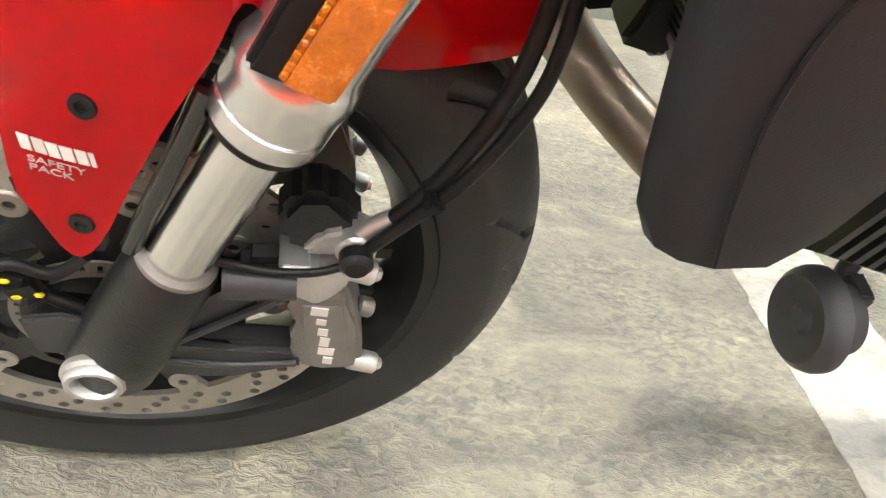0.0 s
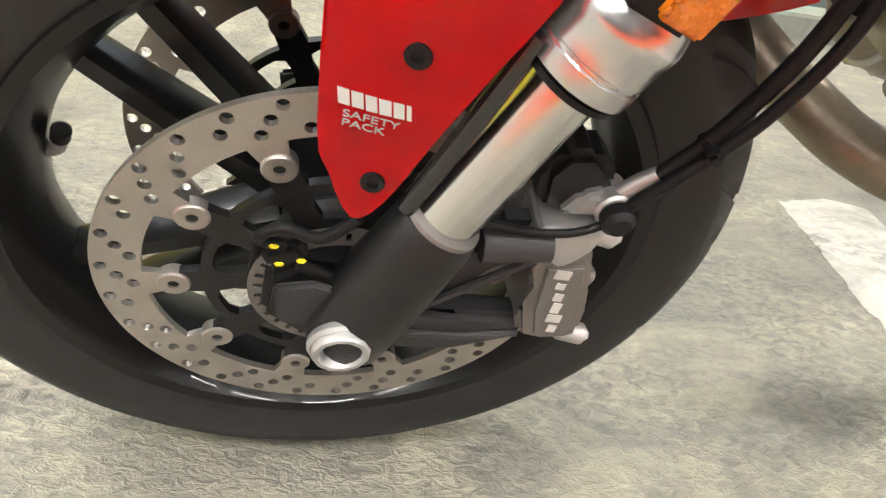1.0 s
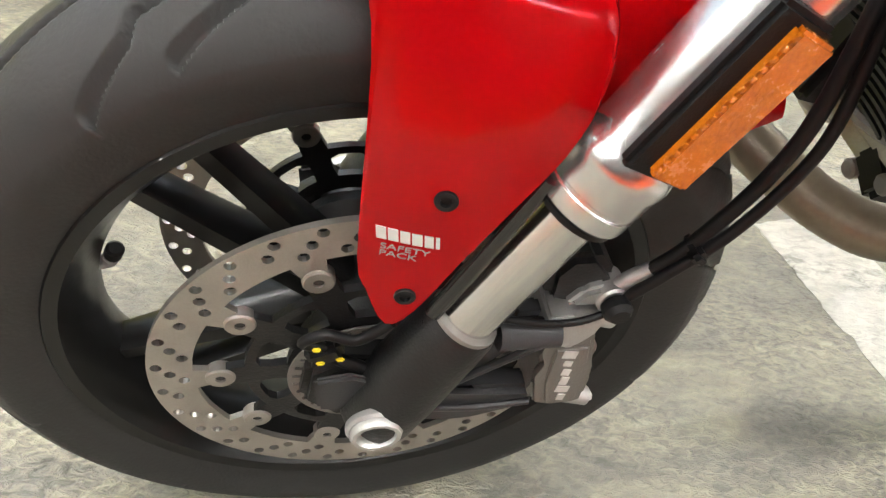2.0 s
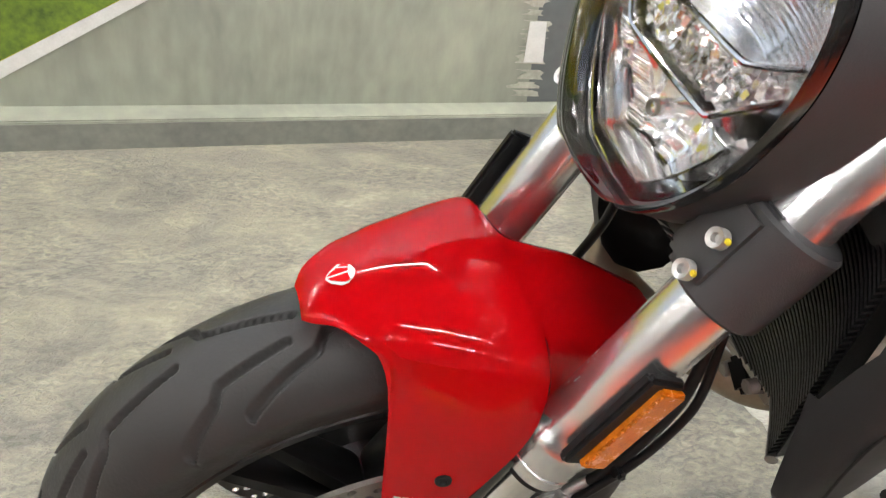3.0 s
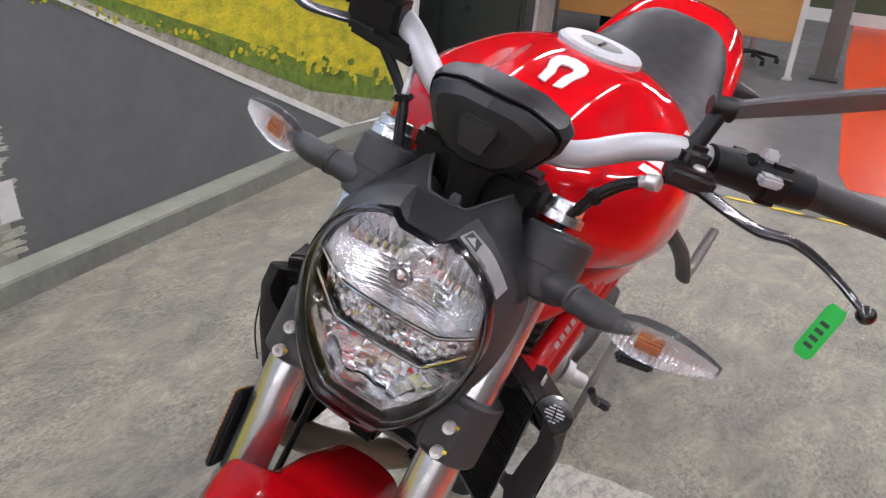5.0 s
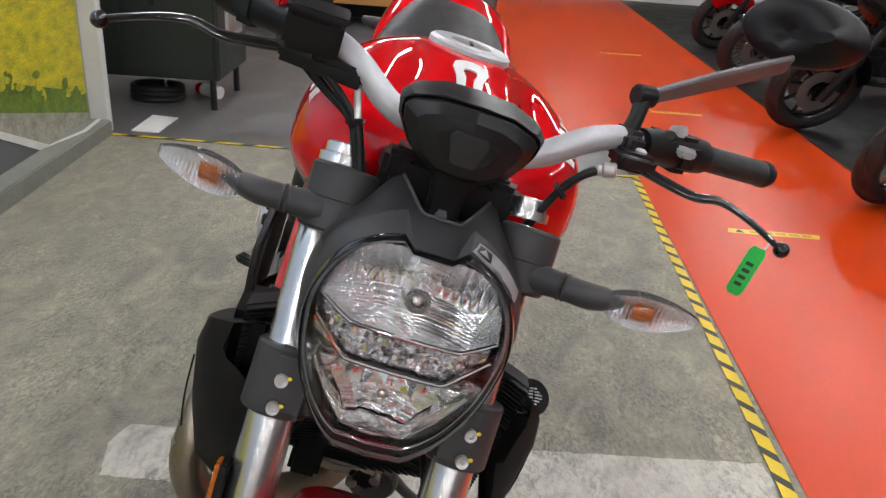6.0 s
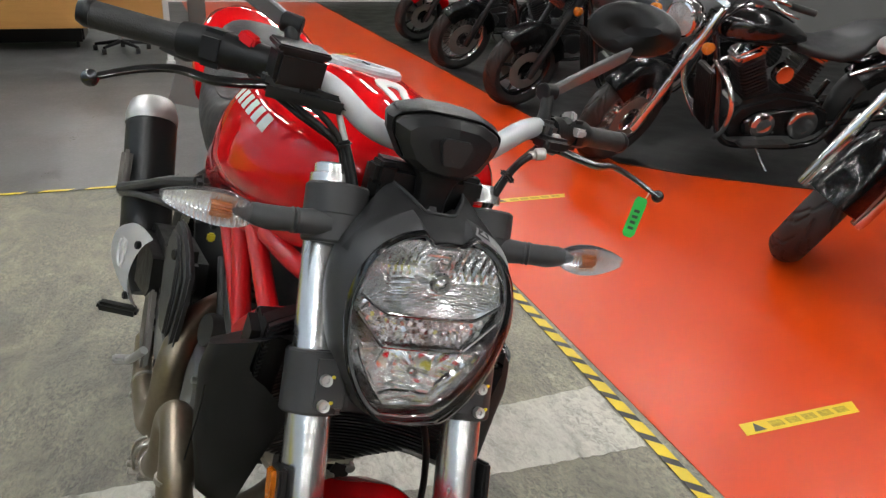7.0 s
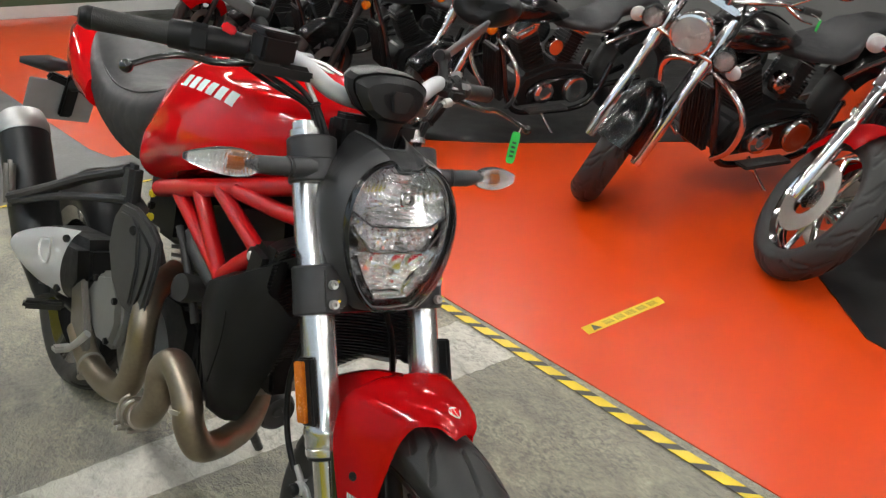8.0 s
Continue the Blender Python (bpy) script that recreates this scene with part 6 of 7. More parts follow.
# radiator cap
bm = bmesh.new()
ax = Vector((-0.60, -0.12, 0.79)).normalized()
p = Vector((0.262, -0.188, 0.770))
tube(bm, [p - ax * 0.06 + Vector((0.02, 0.03, 0)), p - ax * 0.02, p], 0.016, 14)
lathe(bm, [(0.010, -0.004), (0.022, -0.004), (0.0235, -0.001), (0.0235, 0.010), (0.022, 0.012), (0.0, 0.0125)], p, ax, 28)
rc = part("radiator_cap", bm, GLOSSBLACK, bike, "black radiator cap with white print")
u = ax.cross(Vector((0, 0, 1))).normalized()
v = ax.cross(u)
for k in range(6):
    h = 0.0135 - 0.0036 * abs(k - 2.5)
    for lo, hi in ((-h, -0.15 * h), (0.05 * h, h)):
        bm = bmesh.new()
        prism(bm, [(lo, -0.0010), (hi, -0.0010), (hi, 0.0010), (lo, 0.0010)], p + ax * 0.0127 + v * (-0.0098 + 0.0039 * k), u, v, 0.0004, 0)
        part("print_bar", bm, LABEL, rc)
# horn
bm = bmesh.new()
lathe(bm, [(r * 1.22, h * 1.22) for r, h in ((0.0000, 0.0000), (0.0078, 0.0011), (0.0112, -0.0022), (0.0246, -0.0011), (0.0302, 0.0034), (0.0347, -0.0011), (0.0370, -0.0067), (0.0370, -0.0134), (0.0291, -0.0179), (0.0246, -0.0336), (0.0000, -0.0358))], (0.531, -0.088, 0.346), (-0.998, -0.017, -0.068), 40)
tube(bm, [(0.570, -0.075, 0.330), (0.590, -0.04, 0.37), (0.63, -0.03, 0.40)], 0.009, 10)
box(bm, (0.580, -0.070, 0.350), (0.02, 0.03, 0.05), bevel=0.004)
part("horn", bm, SATIN, bike, "round dark grey horn")

# engine
def finned(bm, m, size, count, step, fin=0.82):
    """A finned cylinder along m's z: a block whose outline goes in and out."""
    prof = []
    for k in range(count):
        prof += [(fin, k * step), (1, k * step), (1, k * step + step * 0.45), (fin, k * step + step * 0.45)]
    rings = []
    for f, h in prof:
        a, b = size[0] / 2 * f, size[1] / 2 * f
        rings.append([m @ Vector((x, y, h)) for x, y in ((-a, -b * 0.8), (-a * 0.8, -b), (a * 0.8, -b), (a, -b * 0.8), (a, b * 0.8), (a * 0.8, b), (-a * 0.8, b), (-a, b * 0.8))])
    return add_loft(bm, rings)


bm = bmesh.new()
xz(bm, [(0.60, 0.52), (0.61, 0.44), (0.66, 0.35), (0.75, 0.275), (0.86, 0.235), (0.97, 0.26), (1.02, 0.36), (0.98, 0.50), (0.82, 0.56), (0.66, 0.57)], -0.10, 0.20, 0.02)
eng = part("engine", bm, BLACKMETAL, bike, "black V-twin engine block")
bm = bmesh.new()
finned(bm, Matrix.Translation((0.64, 0, 0.45)) @ pose(0, 0, 0, 0, -76, 0), (0.15, 0.16), 8, 0.017)
part("front_cylinder", bm, BLACKMETAL, eng, "finned front cylinder", smooth=20)
bm = bmesh.new()
box(bm, (0.445, -0.005, 0.520), (0.115, 0.175, 0.125), pose(0, 0, 0, 0, 14, 0), 0.022, 3)
box(bm, (0.385, -0.01, 0.535), (0.03, 0.12, 0.09), pose(0, 0, 0, 0, 14, 0), 0.012, 3)
head_casting = part("cylinder_head", bm, HEADCAST, eng, "pale cast cylinder head")
for y, z in ((-0.062, 0.50), (0.045, 0.495), (-0.03, 0.485), (0.02, 0.56)):
    bm = bmesh.new()
    disc(bm, (0.372, y, z), (0.358, y, z - 0.003), 0.0085, 10)
    part("head_bolt", bm, CAST, head_casting)
bm = bmesh.new()
box(bm, (0.352, 0.045, 0.535), (0.04, 0.045, 0.075), pose(0, 0, 0, 0, 10, 0), 0.006)
box(bm, (0.385, -0.045, 0.492), (0.05, 0.04, 0.03), pose(0, 0, 0, 20, 10, 0), 0.006)
part("sensor_box", bm, PLASTIC, eng, "black sensor housing")
bm = bmesh.new()
finned(bm, Matrix.Translation((0.67, 0, 0.54)) @ pose(0, 0, 0, 0, 14, 0), (0.16, 0.19), 9, 0.018)
part("rear_cylinder", bm, BLACKMETAL, eng, "finned rear cylinder", smooth=20)
for s in (-1, 1):
    bm = bmesh.new()
    lathe(bm, [(0.11, 0), (0.108, 0.03), (0.098, 0.042), (0.06, 0.048), (0.0, 0.049)], (0.80 if s > 0 else 0.74, 0.095 * s, 0.40), (0, s, 0), 40)
    cov = part("engine_cover", bm, COVERGREY, eng, "grey cast engine cover")
    for k in range(7):
        a = 2 * math.pi * k / 7
        bm = bmesh.new()
        cx = 0.80 if s > 0 else 0.74
        disc(bm, (cx + 0.101 * math.cos(a), 0.125 * s, 0.40 + 0.101 * math.sin(a)), (cx + 0.101 * math.cos(a), 0.142 * s, 0.40 + 0.101 * math.sin(a)), 0.0065, 10)
        part("cover_bolt", bm, CAST_LIGHT, cov)
bm = bmesh.new()
xz(bm, [(0.905, 0.550), (0.815, 0.578), (0.765, 0.545), (0.755, 0.470), (0.790, 0.405), (0.870, 0.395), (0.935, 0.430), (0.965, 0.490)], 0.155, 0.04, 0.014)
cl = part("clutch_cover", bm, COVERGREY, eng, "grey cast clutch cover")
for x, z in ((0.775, 0.525), (0.80, 0.425), (0.93, 0.45), (0.90, 0.535)):
    bm = bmesh.new()
    disc(bm, (x, 0.192, z), (x, 0.202, z), 0.008, 12)
    part("cover_bolt", bm, PLASTIC, cl)
# black airbox flank and hoses seen through the frame
bm = bmesh.new()
box(bm, (0.47, 0, 0.755), (0.34, 0.17, 0.17), pose(0, 0, 0, 0, 12, 0), 0.03, 3)
box(bm, (0.80, 0, 0.73), (0.20, 0.22, 0.16), bevel=0.03)
part("airbox", bm, PLASTIC, bike)
bm = bmesh.new()
tube(bm, [(0.36, 0.12, 0.60), (0.43, 0.135, 0.66), (0.52, 0.14, 0.70), (0.60, 0.13, 0.72)], 0.018, 14)
tube(bm, [(0.50, 0.145, 0.58), (0.54, 0.15, 0.66), (0.60, 0.155, 0.74)], 0.008, 10)
part("coolant_hose", bm, RUBBER, bike, "black coolant hose")
bm = bmesh.new()
lathe(bm, [(0.014, 0), (0.026, 0), (0.028, 0.01), (0.024, 0.05)], (0.52, 0.175, 0.645), (0.2, -1, -0.2), 24)
part("hose_mouth", bm, RUBBER, bike)
for z in (0.745, 0.720, 0.695):
    bm = bmesh.new()
    box(bm, (0.760, 0.150, z + 0.02), (0.012, 0.014, 0.016), bevel=0.003)
    part("connector", bm, YELLOWDOT if z != 0.72 else PLASTIC, bike, "small wiring connector")

# exhaust
HEADER = [(0.530, -0.020, 0.460), (0.522, -0.028, 0.410), (0.490, 0.000, 0.374), (0.452, 0.040, 0.368), (0.420, 0.080, 0.374), (0.378, 0.130, 0.390), (0.346, 0.180, 0.412), (0.348, 0.203, 0.455), (0.370, 0.206, 0.505), (0.425, 0.206, 0.535), (0.475, 0.206, 0.505), (0.487, 0.204, 0.440), (0.530, 0.203, 0.385), (0.60, 0.202, 0.360)]
bm = bmesh.new()
tube(bm, HEADER, 0.0265, 22, 8)
ex = part("exhaust", bm, BRONZE, bike, "heat-tinted exhaust header pipes", smooth=60)
bm = bmesh.new()
tube(bm, [(0.66, 0.12, 0.63), (0.630, 0.175, 0.60), (0.603, 0.200, 0.545), (0.603, 0.203, 0.470), (0.640, 0.203, 0.395), (0.720, 0.202, 0.355), (0.860, 0.200, 0.345), (0.98, 0.195, 0.385)], 0.0265, 22, 8)
part("rear_header", bm, BRONZE, ex, "heat-tinted rear header pipe", smooth=60)
for p, d in (((0.360, 0.206, 0.480), (0.2, 0, 1)), ((0.545, 0.203, 0.376), (1, 0, -0.35)), ((0.585, 0.203, 0.366), (1, 0, -0.3)), ((0.86, 0.2, 0.345), (1, 0, 0.05))):
    bm = bmesh.new()
    d = Vector(d).normalized()
    lathe(bm, [(0.0262, -0.005), (0.0292, -0.004), (0.0292, 0.004), (0.0262, 0.005)], p, d, 28)
    box(bm, Vector(p) + Vector((0, 0.012, -0.028)), (0.014, 0.03, 0.01), bevel=0.002)
    part("pipe_clamp", bm, STEEL, ex)
for dx in (-0.010, 0.012):
    bm = bmesh.new()
    tube(bm, [(0.565 + dx, 0.232, 0.345), (0.563 + dx, 0.240, 0.375), (0.558 + dx, 0.236, 0.402), (0.556 + dx, 0.222, 0.412)], 0.003, 8, 4)
    disc(bm, (0.565 + dx, 0.226, 0.352), (0.565 + dx, 0.246, 0.352), 0.006, 8)
    part("clamp_bolt", bm, STEEL, ex)
bm = bmesh.new()
A, B = Vector((1.27, 0.190, 0.360)), Vector((1.532, 0.214, 0.740))
d = (B - A).normalized()
tube(bm, [A, A + d * 0.10, A + d * 0.16, B - d * 0.05, B - d * 0.01], [0.028, 0.050, 0.062, 0.064, 0.062], 28, 4)
sil = part("silencer", bm, BLACKMETAL, bike, "black silencer with a silver end cap", smooth=50)
bm = bmesh.new()
tube(bm, [B - d * 0.012, B + d * 0.01, B + d * 0.045, B + d * 0.055], [0.0655, 0.066, 0.056, 0.045], 28, 4)
part("end_cap", bm, CAST_LIGHT, sil, "brushed silver end cap")
bm = bmesh.new()
rings = []
for t in np.linspace(0, 1, 9):
    lo = Vector((0.940, 0.236, 0.474)).lerp(Vector((1.300, 0.245, 0.458)), t)
    hi = Vector((0.926, 0.228, 0.634)).lerp(Vector((1.355, 0.238, 0.512)), t)
    swell = 0.030 + 0.018 * math.sin(t * math.pi)
    lo.z -= 0.014 * math.sin(t * math.pi)
    hi.z += 0.010 * math.sin(t * math.pi)
    rings.append([lo.lerp(hi, k / 12) + Vector((0, swell * math.sin(math.pi * k / 12) ** 0.6, 0)) for k in range(13)])
add_loft(bm, rings, False, False)
bmesh.ops.solidify(bm, geom=bm.faces[:], thickness=-0.004)
shield = part("heat_shield", bm, PALE_SHIELD, sil, "pale silver heat shield", smooth=50)
for x, y, z in ((0.944, 0.252, 0.612), (0.956, 0.258, 0.494)):
    bm = bmesh.new()
    disc(bm, (x, y - 0.004, z), (x - 0.003, y + 0.006, z), 0.0085)
    part("shield_bolt", bm, PLASTIC, shield)
bm = bmesh.new()
tube(bm, [(0.985, 0.272, 0.600), (1.040, 0.278, 0.585), (1.035, 0.280, 0.545), (0.995, 0.274, 0.540), (0.985, 0.272, 0.600)], 0.003, 8, 3)
part("shield_rib", bm, PALE_SHIELD, shield)
# black catalyser box behind the shield
bm = bmesh.new()
xz(bm, [(0.94, 0.50), (0.99, 0.45), (1.30, 0.36), (1.38, 0.50), (1.25, 0.56), (0.96, 0.60)], 0.10, 0.115, 0.025)
part("catalyser_box", bm, BLACKMETAL, sil)
# dark guard on the rear header
bm = bmesh.new()
GUARD = [(0.593, 0.560), (0.640, 0.541), (0.698, 0.542), (0.752, 0.573), (0.795, 0.645), (0.785, 0.710), (0.745, 0.749), (0.671, 0.755), (0.600, 0.742), (0.550, 0.720), (0.556, 0.664)]
xz(bm, GUARD, 0.200, 0.014, 0.006)
gd = part("header_guard", bm, SATIN, bike, "dark grey heat guard panel")
bm = bmesh.new()
xz(bm, [(0.640, 0.566), (0.690, 0.556), (0.740, 0.585), (0.778, 0.648), (0.768, 0.702), (0.735, 0.735), (0.672, 0.740), (0.636, 0.728), (0.622, 0.650)], 0.211, 0.010, 0.006)
part("guard_ridge", bm, SATIN, gd)
bm = bmesh.new()
tube(bm, [(0.640, 0.2155, 0.722), (0.590, 0.2155, 0.706), (0.576, 0.2155, 0.690), (0.590, 0.2155, 0.634), (0.618, 0.2155, 0.578)], 0.0034, 8)
part("guard_groove", bm, PLASTIC, gd)
bm = bmesh.new()
disc(bm, (0.650, 0.218, 0.716), (0.648, 0.226, 0.716), 0.010)
part("guard_bolt", bm, PLASTIC, gd)
# footrests and brackets
bm = bmesh.new()
tube(bm, [(0.84, 0.170, 0.795), (0.98, 0.205, 0.745), (1.14, 0.238, 0.680), (1.36, 0.262, 0.600)], [0.020, 0.020, 0.020, 0.024], 10, 5, 0.6)
tube(bm, [(0.82, 0.170, 0.735), (1.0, 0.215, 0.695), (1.18, 0.242, 0.645), (1.36, 0.262, 0.590)], [0.018, 0.016, 0.016, 0.02], 10, 5, 0.6)
box(bm, (0.83, 0.168, 0.765), (0.05, 0.03, 0.09), bevel=0.010)
part("passenger_bracket", bm, SATIN, bike, "black cast passenger footrest bracket")
bm = bmesh.new()
box(bm, (1.40, 0.268, 0.625), (0.028, 0.028, 0.12), pose(0, 0, 0, 0, 15, 0), 0.009)
part("passenger_footrest", bm, CAST, bike)
bm = bmesh.new()
tube(bm, [(0.94, -0.185, 0.775), (1.06, -0.225, 0.700), (1.16, -0.250, 0.630), (1.25, -0.268, 0.560)], [0.024, 0.022, 0.020, 0.020], 10, 5, 0.6)
part("passenger_bracket", bm, SATIN, bike, "black cast passenger footrest bracket")
bm = bmesh.new()
tube(bm, [(1.24, -0.272, 0.565), (1.30, -0.276, 0.610), (1.365, -0.280, 0.655)], [0.012, 0.013, 0.011], 10, 3)
part("passenger_footrest", bm, CAST, bike)
# gearbox cover and hose stub on the left
bm = bmesh.new()
xz(bm, [(0.70, 0.44), (0.75, 0.415), (0.85, 0.43), (0.87, 0.50), (0.83, 0.565), (0.74, 0.56), (0.70, 0.51)], -0.10, -0.05, 0.012)
gear = part("gearbox_cover", bm, CAST, eng, "grey cast gearbox cover")
bm = bmesh.new()
lathe(bm, [(0.0, 0.05), (0.014, 0.05), (0.016, 0.044), (0.016, 0.02), (0.024, 0.016), (0.026, 0.0)], (0.80, -0.148, 0.47), (0.25, -1, -0.2), 20)
part("hose_stub", bm, CAST_LIGHT, gear)
for s in (-1, 1):
    bm = bmesh.new()
    xz(bm, [(0.86, 0.33), (0.90, 0.30), (0.98, 0.38), (1.00, 0.48), (0.94, 0.52), (0.89, 0.44)], 0.20 * s, 0.015 * s, 0.005)
    br = part("footrest_bracket", bm, CAST, bike, "cast grey footrest bracket")
    bm = bmesh.new()
    box(bm, (1.03, 0.262 * s, 0.428), (0.030, 0.085, 0.020), pose(0, 0, 0, 0, 0, -18 * s), 0.006)
    part("footrest", bm, BLACKMETAL, br)
    bm = bmesh.new()
    tube(bm, [(0.86, 0.215 * s, 0.42), (0.885, 0.232 * s, 0.385), (0.915, 0.236 * s, 0.365)], [0.009, 0.008, 0.007], 10)
    box(bm, (0.925, 0.245 * s, 0.361), (0.026, 0.040, 0.014), bevel=0.004)
    part("foot_lever", bm, CAST_LIGHT if s > 0 else BLACKMETAL, br, "slim foot lever")
# swingarm, rear wheel, side stand
bm = bmesh.new()
for s in (-1, 1):
    tube(bm, [(0.92, 0.12 * s, 0.40), (1.15, 0.14 * s, 0.37), (1.47, 0.13 * s, 0.33)], [0.035, 0.03, 0.025], 12, 4, 0.6)
part("swingarm", bm, BLACKMETAL, bike, "black swingarm")
bm = bmesh.new()
lathe(bm, [(0.229, -0.075), (0.233, -0.07), (0.21, -0.055), (0.204, 0), (0.21, 0.055), (0.233, 0.07), (0.229, 0.075), (0.19, 0.06), (0.192, 0), (0.19, -0.06)], (1.475, 0, 0.318), (0, 1, 0), 64, True)
rw = part("rear_wheel", bm, GLOSSBLACK, bike, "gloss black rear wheel")
tyre_mesh("tyre", (1.475, 0, 0.318), 0.315, 0.090, 0.222, rw, n=480, label="wide black rear tyre")
bm = bmesh.new()
lathe(bm, [(0.02, -0.08), (0.06, -0.08), (0.05, 0.0), (0.06, 0.08), (0.02, 0.08)], (1.475, 0, 0.318), (0, 1, 0), 32, True)
for k in range(10):
    tube(bm, [polar(0.05, 36 * k, 0, (1.475, 0, 0.318)), polar(0.20, 36 * k + 6, 0, (1.475, 0, 0.318))], 0.013, 8, 1)
part("spokes", bm, GLOSSBLACK, rw)
bm = bmesh.new()
rings = []
for q in np.linspace(-0.2, 1.9, 14):
    rings.append([Vector((1.475 - 0.345 * math.cos(q), y, 0.318 + 0.345 * math.sin(q) - 0.9 * y * y * 10)) for y in np.linspace(-0.09, 0.09, 9)])
add_loft(bm, rings, False, False)
bmesh.ops.solidify(bm, geom=bm.faces[:], thickness=0.004)
part("rear_mudguard", bm, PLASTIC, bike, "black hugger over the rear wheel")
bm = bmesh.new()
tube(bm, [(0.72, -0.12, 0.24), (0.79, -0.20, 0.13), (0.86, -0.265, 0.045)], [0.014, 0.012, 0.012], 12)
box(bm, (0.865, -0.27, 0.052), (0.06, 0.04, 0.012), pose(0, 0, 0, 15, 0, 0), 0.004)
part("side_stand", bm, BLACKMETAL, bike, "black side stand")

# green tag tied to the clutch lever
tagm = bike.matrix_world
m = Matrix.Translation((-0.0887, 0.5758, 0.0)) @ pose(0, 0, 0, 0, 0, 2.97) @ pose(0, 0, 0, 15.33)
hang = m @ Vector((0.292, -0.376, 1.048))
tag = thing("paper_tag", Matrix.Translation(hang), "bright green key tag hanging from the clutch lever", "tag")
bm = bmesh.new()
d = Vector((-0.05, 0.33, -0.94)).normalized()
u = Vector((0.25, 0.91, 0.32)).normalized()
w = u.cross(d).normalized()
prism(bm, [(-0.007, 0.010), (0.007, 0.010), (0.010, 0.016), (0.010, 0.068), (0.006, 0.074), (-0.006, 0.074), (-0.010, 0.068), (-0.010, 0.016)], (0, 0, 0), u, d, 0.0012, 0)
part("card", bm, GREEN, tag)
for k in range(4):
    bm = bmesh.new()
    prism(bm, [(-0.004, 0.030 + 0.009 * k), (0.005, 0.030 + 0.009 * k), (0.005, 0.0345 + 0.009 * k), (-0.004, 0.0345 + 0.009 * k)], -w * 0.0004, u, d, 0.002, 0)
    part("print_bar", bm, DARKPRINT, tag)
bm = bmesh.new()
tube(bm, [(0.0, 0.004, 0.010), (-0.004, -0.006, 0.004), (0, -0.003, -0.011)], 0.0012, 8)
part("string", bm, WHITE, tag)


# ---- the row of parked cruisers: x to the tail, y to the right, z up ----
def cruiser(place, steer, tank_mat, guard_mat, fork_mat, label, spots=False, bars=True, visor=False, spokes=True, rim_mat=CHROME, chrome=CHROME, guard_end=2.25, W=0.062, fork=0.105, guard=0.088):
    R = 0.325
    pivot = Vector((0.40, 0, 0.98))
    head = Matrix.Translation(pivot) @ Matrix.Rotation(radians(steer), 4, Vector((0.465, 0, 0.885))) @ Matrix.Translation(-pivot)
    # set both wheels on the floor, with the front one's contact at the given place
    spot = place.translation.copy()

    def lowest(m, c, half):
        axle = (m.to_3x3() @ Vector((0, 1, 0))).normalized()
        down = (Vector((0, 0, -1)) + axle * axle.z).normalized()
        return m @ Vector(c) + down * (R - half) + Vector((0, 0, -half))

    foot = lowest(place @ head, (0, 0, R), W)
    place = Matrix.Translation((spot.x - foot.x, spot.y - foot.y, 0.009 - foot.z)) @ place
    rear = lowest(place, (1.62, 0, R), 0.085)
    run = Vector((rear.x - spot.x, rear.y - spot.y, 0))
    level = Matrix.Translation(spot) @ Matrix.Rotation((rear.z - 0.009) / run.length, 4, Vector((0, 0, 1)).cross(run.normalized())) @ Matrix.Translation(-spot)
    place = level @ place
    root = thing("cruiser_motorcycle", place, label, "motorcycle", "row of parked motorcycles")
    SET[0] = head
    c = (0, 0, R)
    bm = bmesh.new()
    lathe(bm, [(0.225, -0.04), (0.232, -0.036), (0.218, -0.025), (0.208, 0), (0.218, 0.025), (0.232, 0.036), (0.225, 0.04), (0.205, 0.02), (0.200, 0), (0.205, -0.02)], c, (0, 1, 0), 56, True)
    fw = part("front_wheel", bm, rim_mat, root)
    tyre_mesh("tyre", c, R, W, 0.222, fw, True, 300)
    bm = bmesh.new()
    lathe(bm, [(0.015, -0.06), (0.045, -0.06), (0.03, -0.04), (0.03, 0.04), (0.045, 0.06), (0.015, 0.06)], c, (0, 1, 0), 24, True)
    for k in range(36 if spokes else 9):
        a = 360 / (36 if spokes else 9) * k
        if spokes:
            tube(bm, [polar(0.04, a + (40 if k % 2 else -40), 0.04 if k % 4 < 2 else -0.04, c), polar(0.205, a, 0.0, c)], 0.0025, 6, 1)
        else:
            tube(bm, [polar(0.03, a, 0, c), polar(0.21, a + 5, 0, c)], [0.016, 0.010], 8, 1)
    part("spokes", bm, chrome if spokes else rim_mat, fw)
    for s in (-1, 1):
        bm = bmesh.new()
        lathe(bm, [(0.075, 0), (0.148, 0), (0.148, 0.005), (0.075, 0.005)], (0, 0.062 * s, R), (0, 1, 0), 40, True)
        part("brake_disc", bm, STEEL, fw)
        bm = bmesh.new()
        box(bm, (0.115, 0.072 * s, R + 0.05), (0.06, 0.05, 0.10), pose(0, 0, 0, 0, -30, 0), 0.012)
        part("brake_caliper", bm, BLACKMETAL, root)
        bm = bmesh.new()
        lo, hi = Vector((0.0, fork * s, R - 0.03)), Vector((0.36, fork * s, 0.98))
        d = hi - lo
        tube(bm, [lo, lo + d * 0.03, lo + d * 0.40, lo + d * 0.42], [0.020, 0.030, 0.030, 0.026], 16, 2)
        leg = part("fork_leg", bm, fork_mat, root, "bright fork leg")
        bm = bmesh.new()
        tube(bm, [lo + d * 0.40, hi], 0.0215, 16, 1)
        part("fork_tube", bm, chrome, leg)
        bm = bmesh.new()
        tube(bm, [lo + d * 0.62, lo + d * 0.95], 0.033, 16, 1)
        part("fork_cover", bm, fork_mat, leg)
    # front mudguard
    bm = bmesh.new()
    rings = []
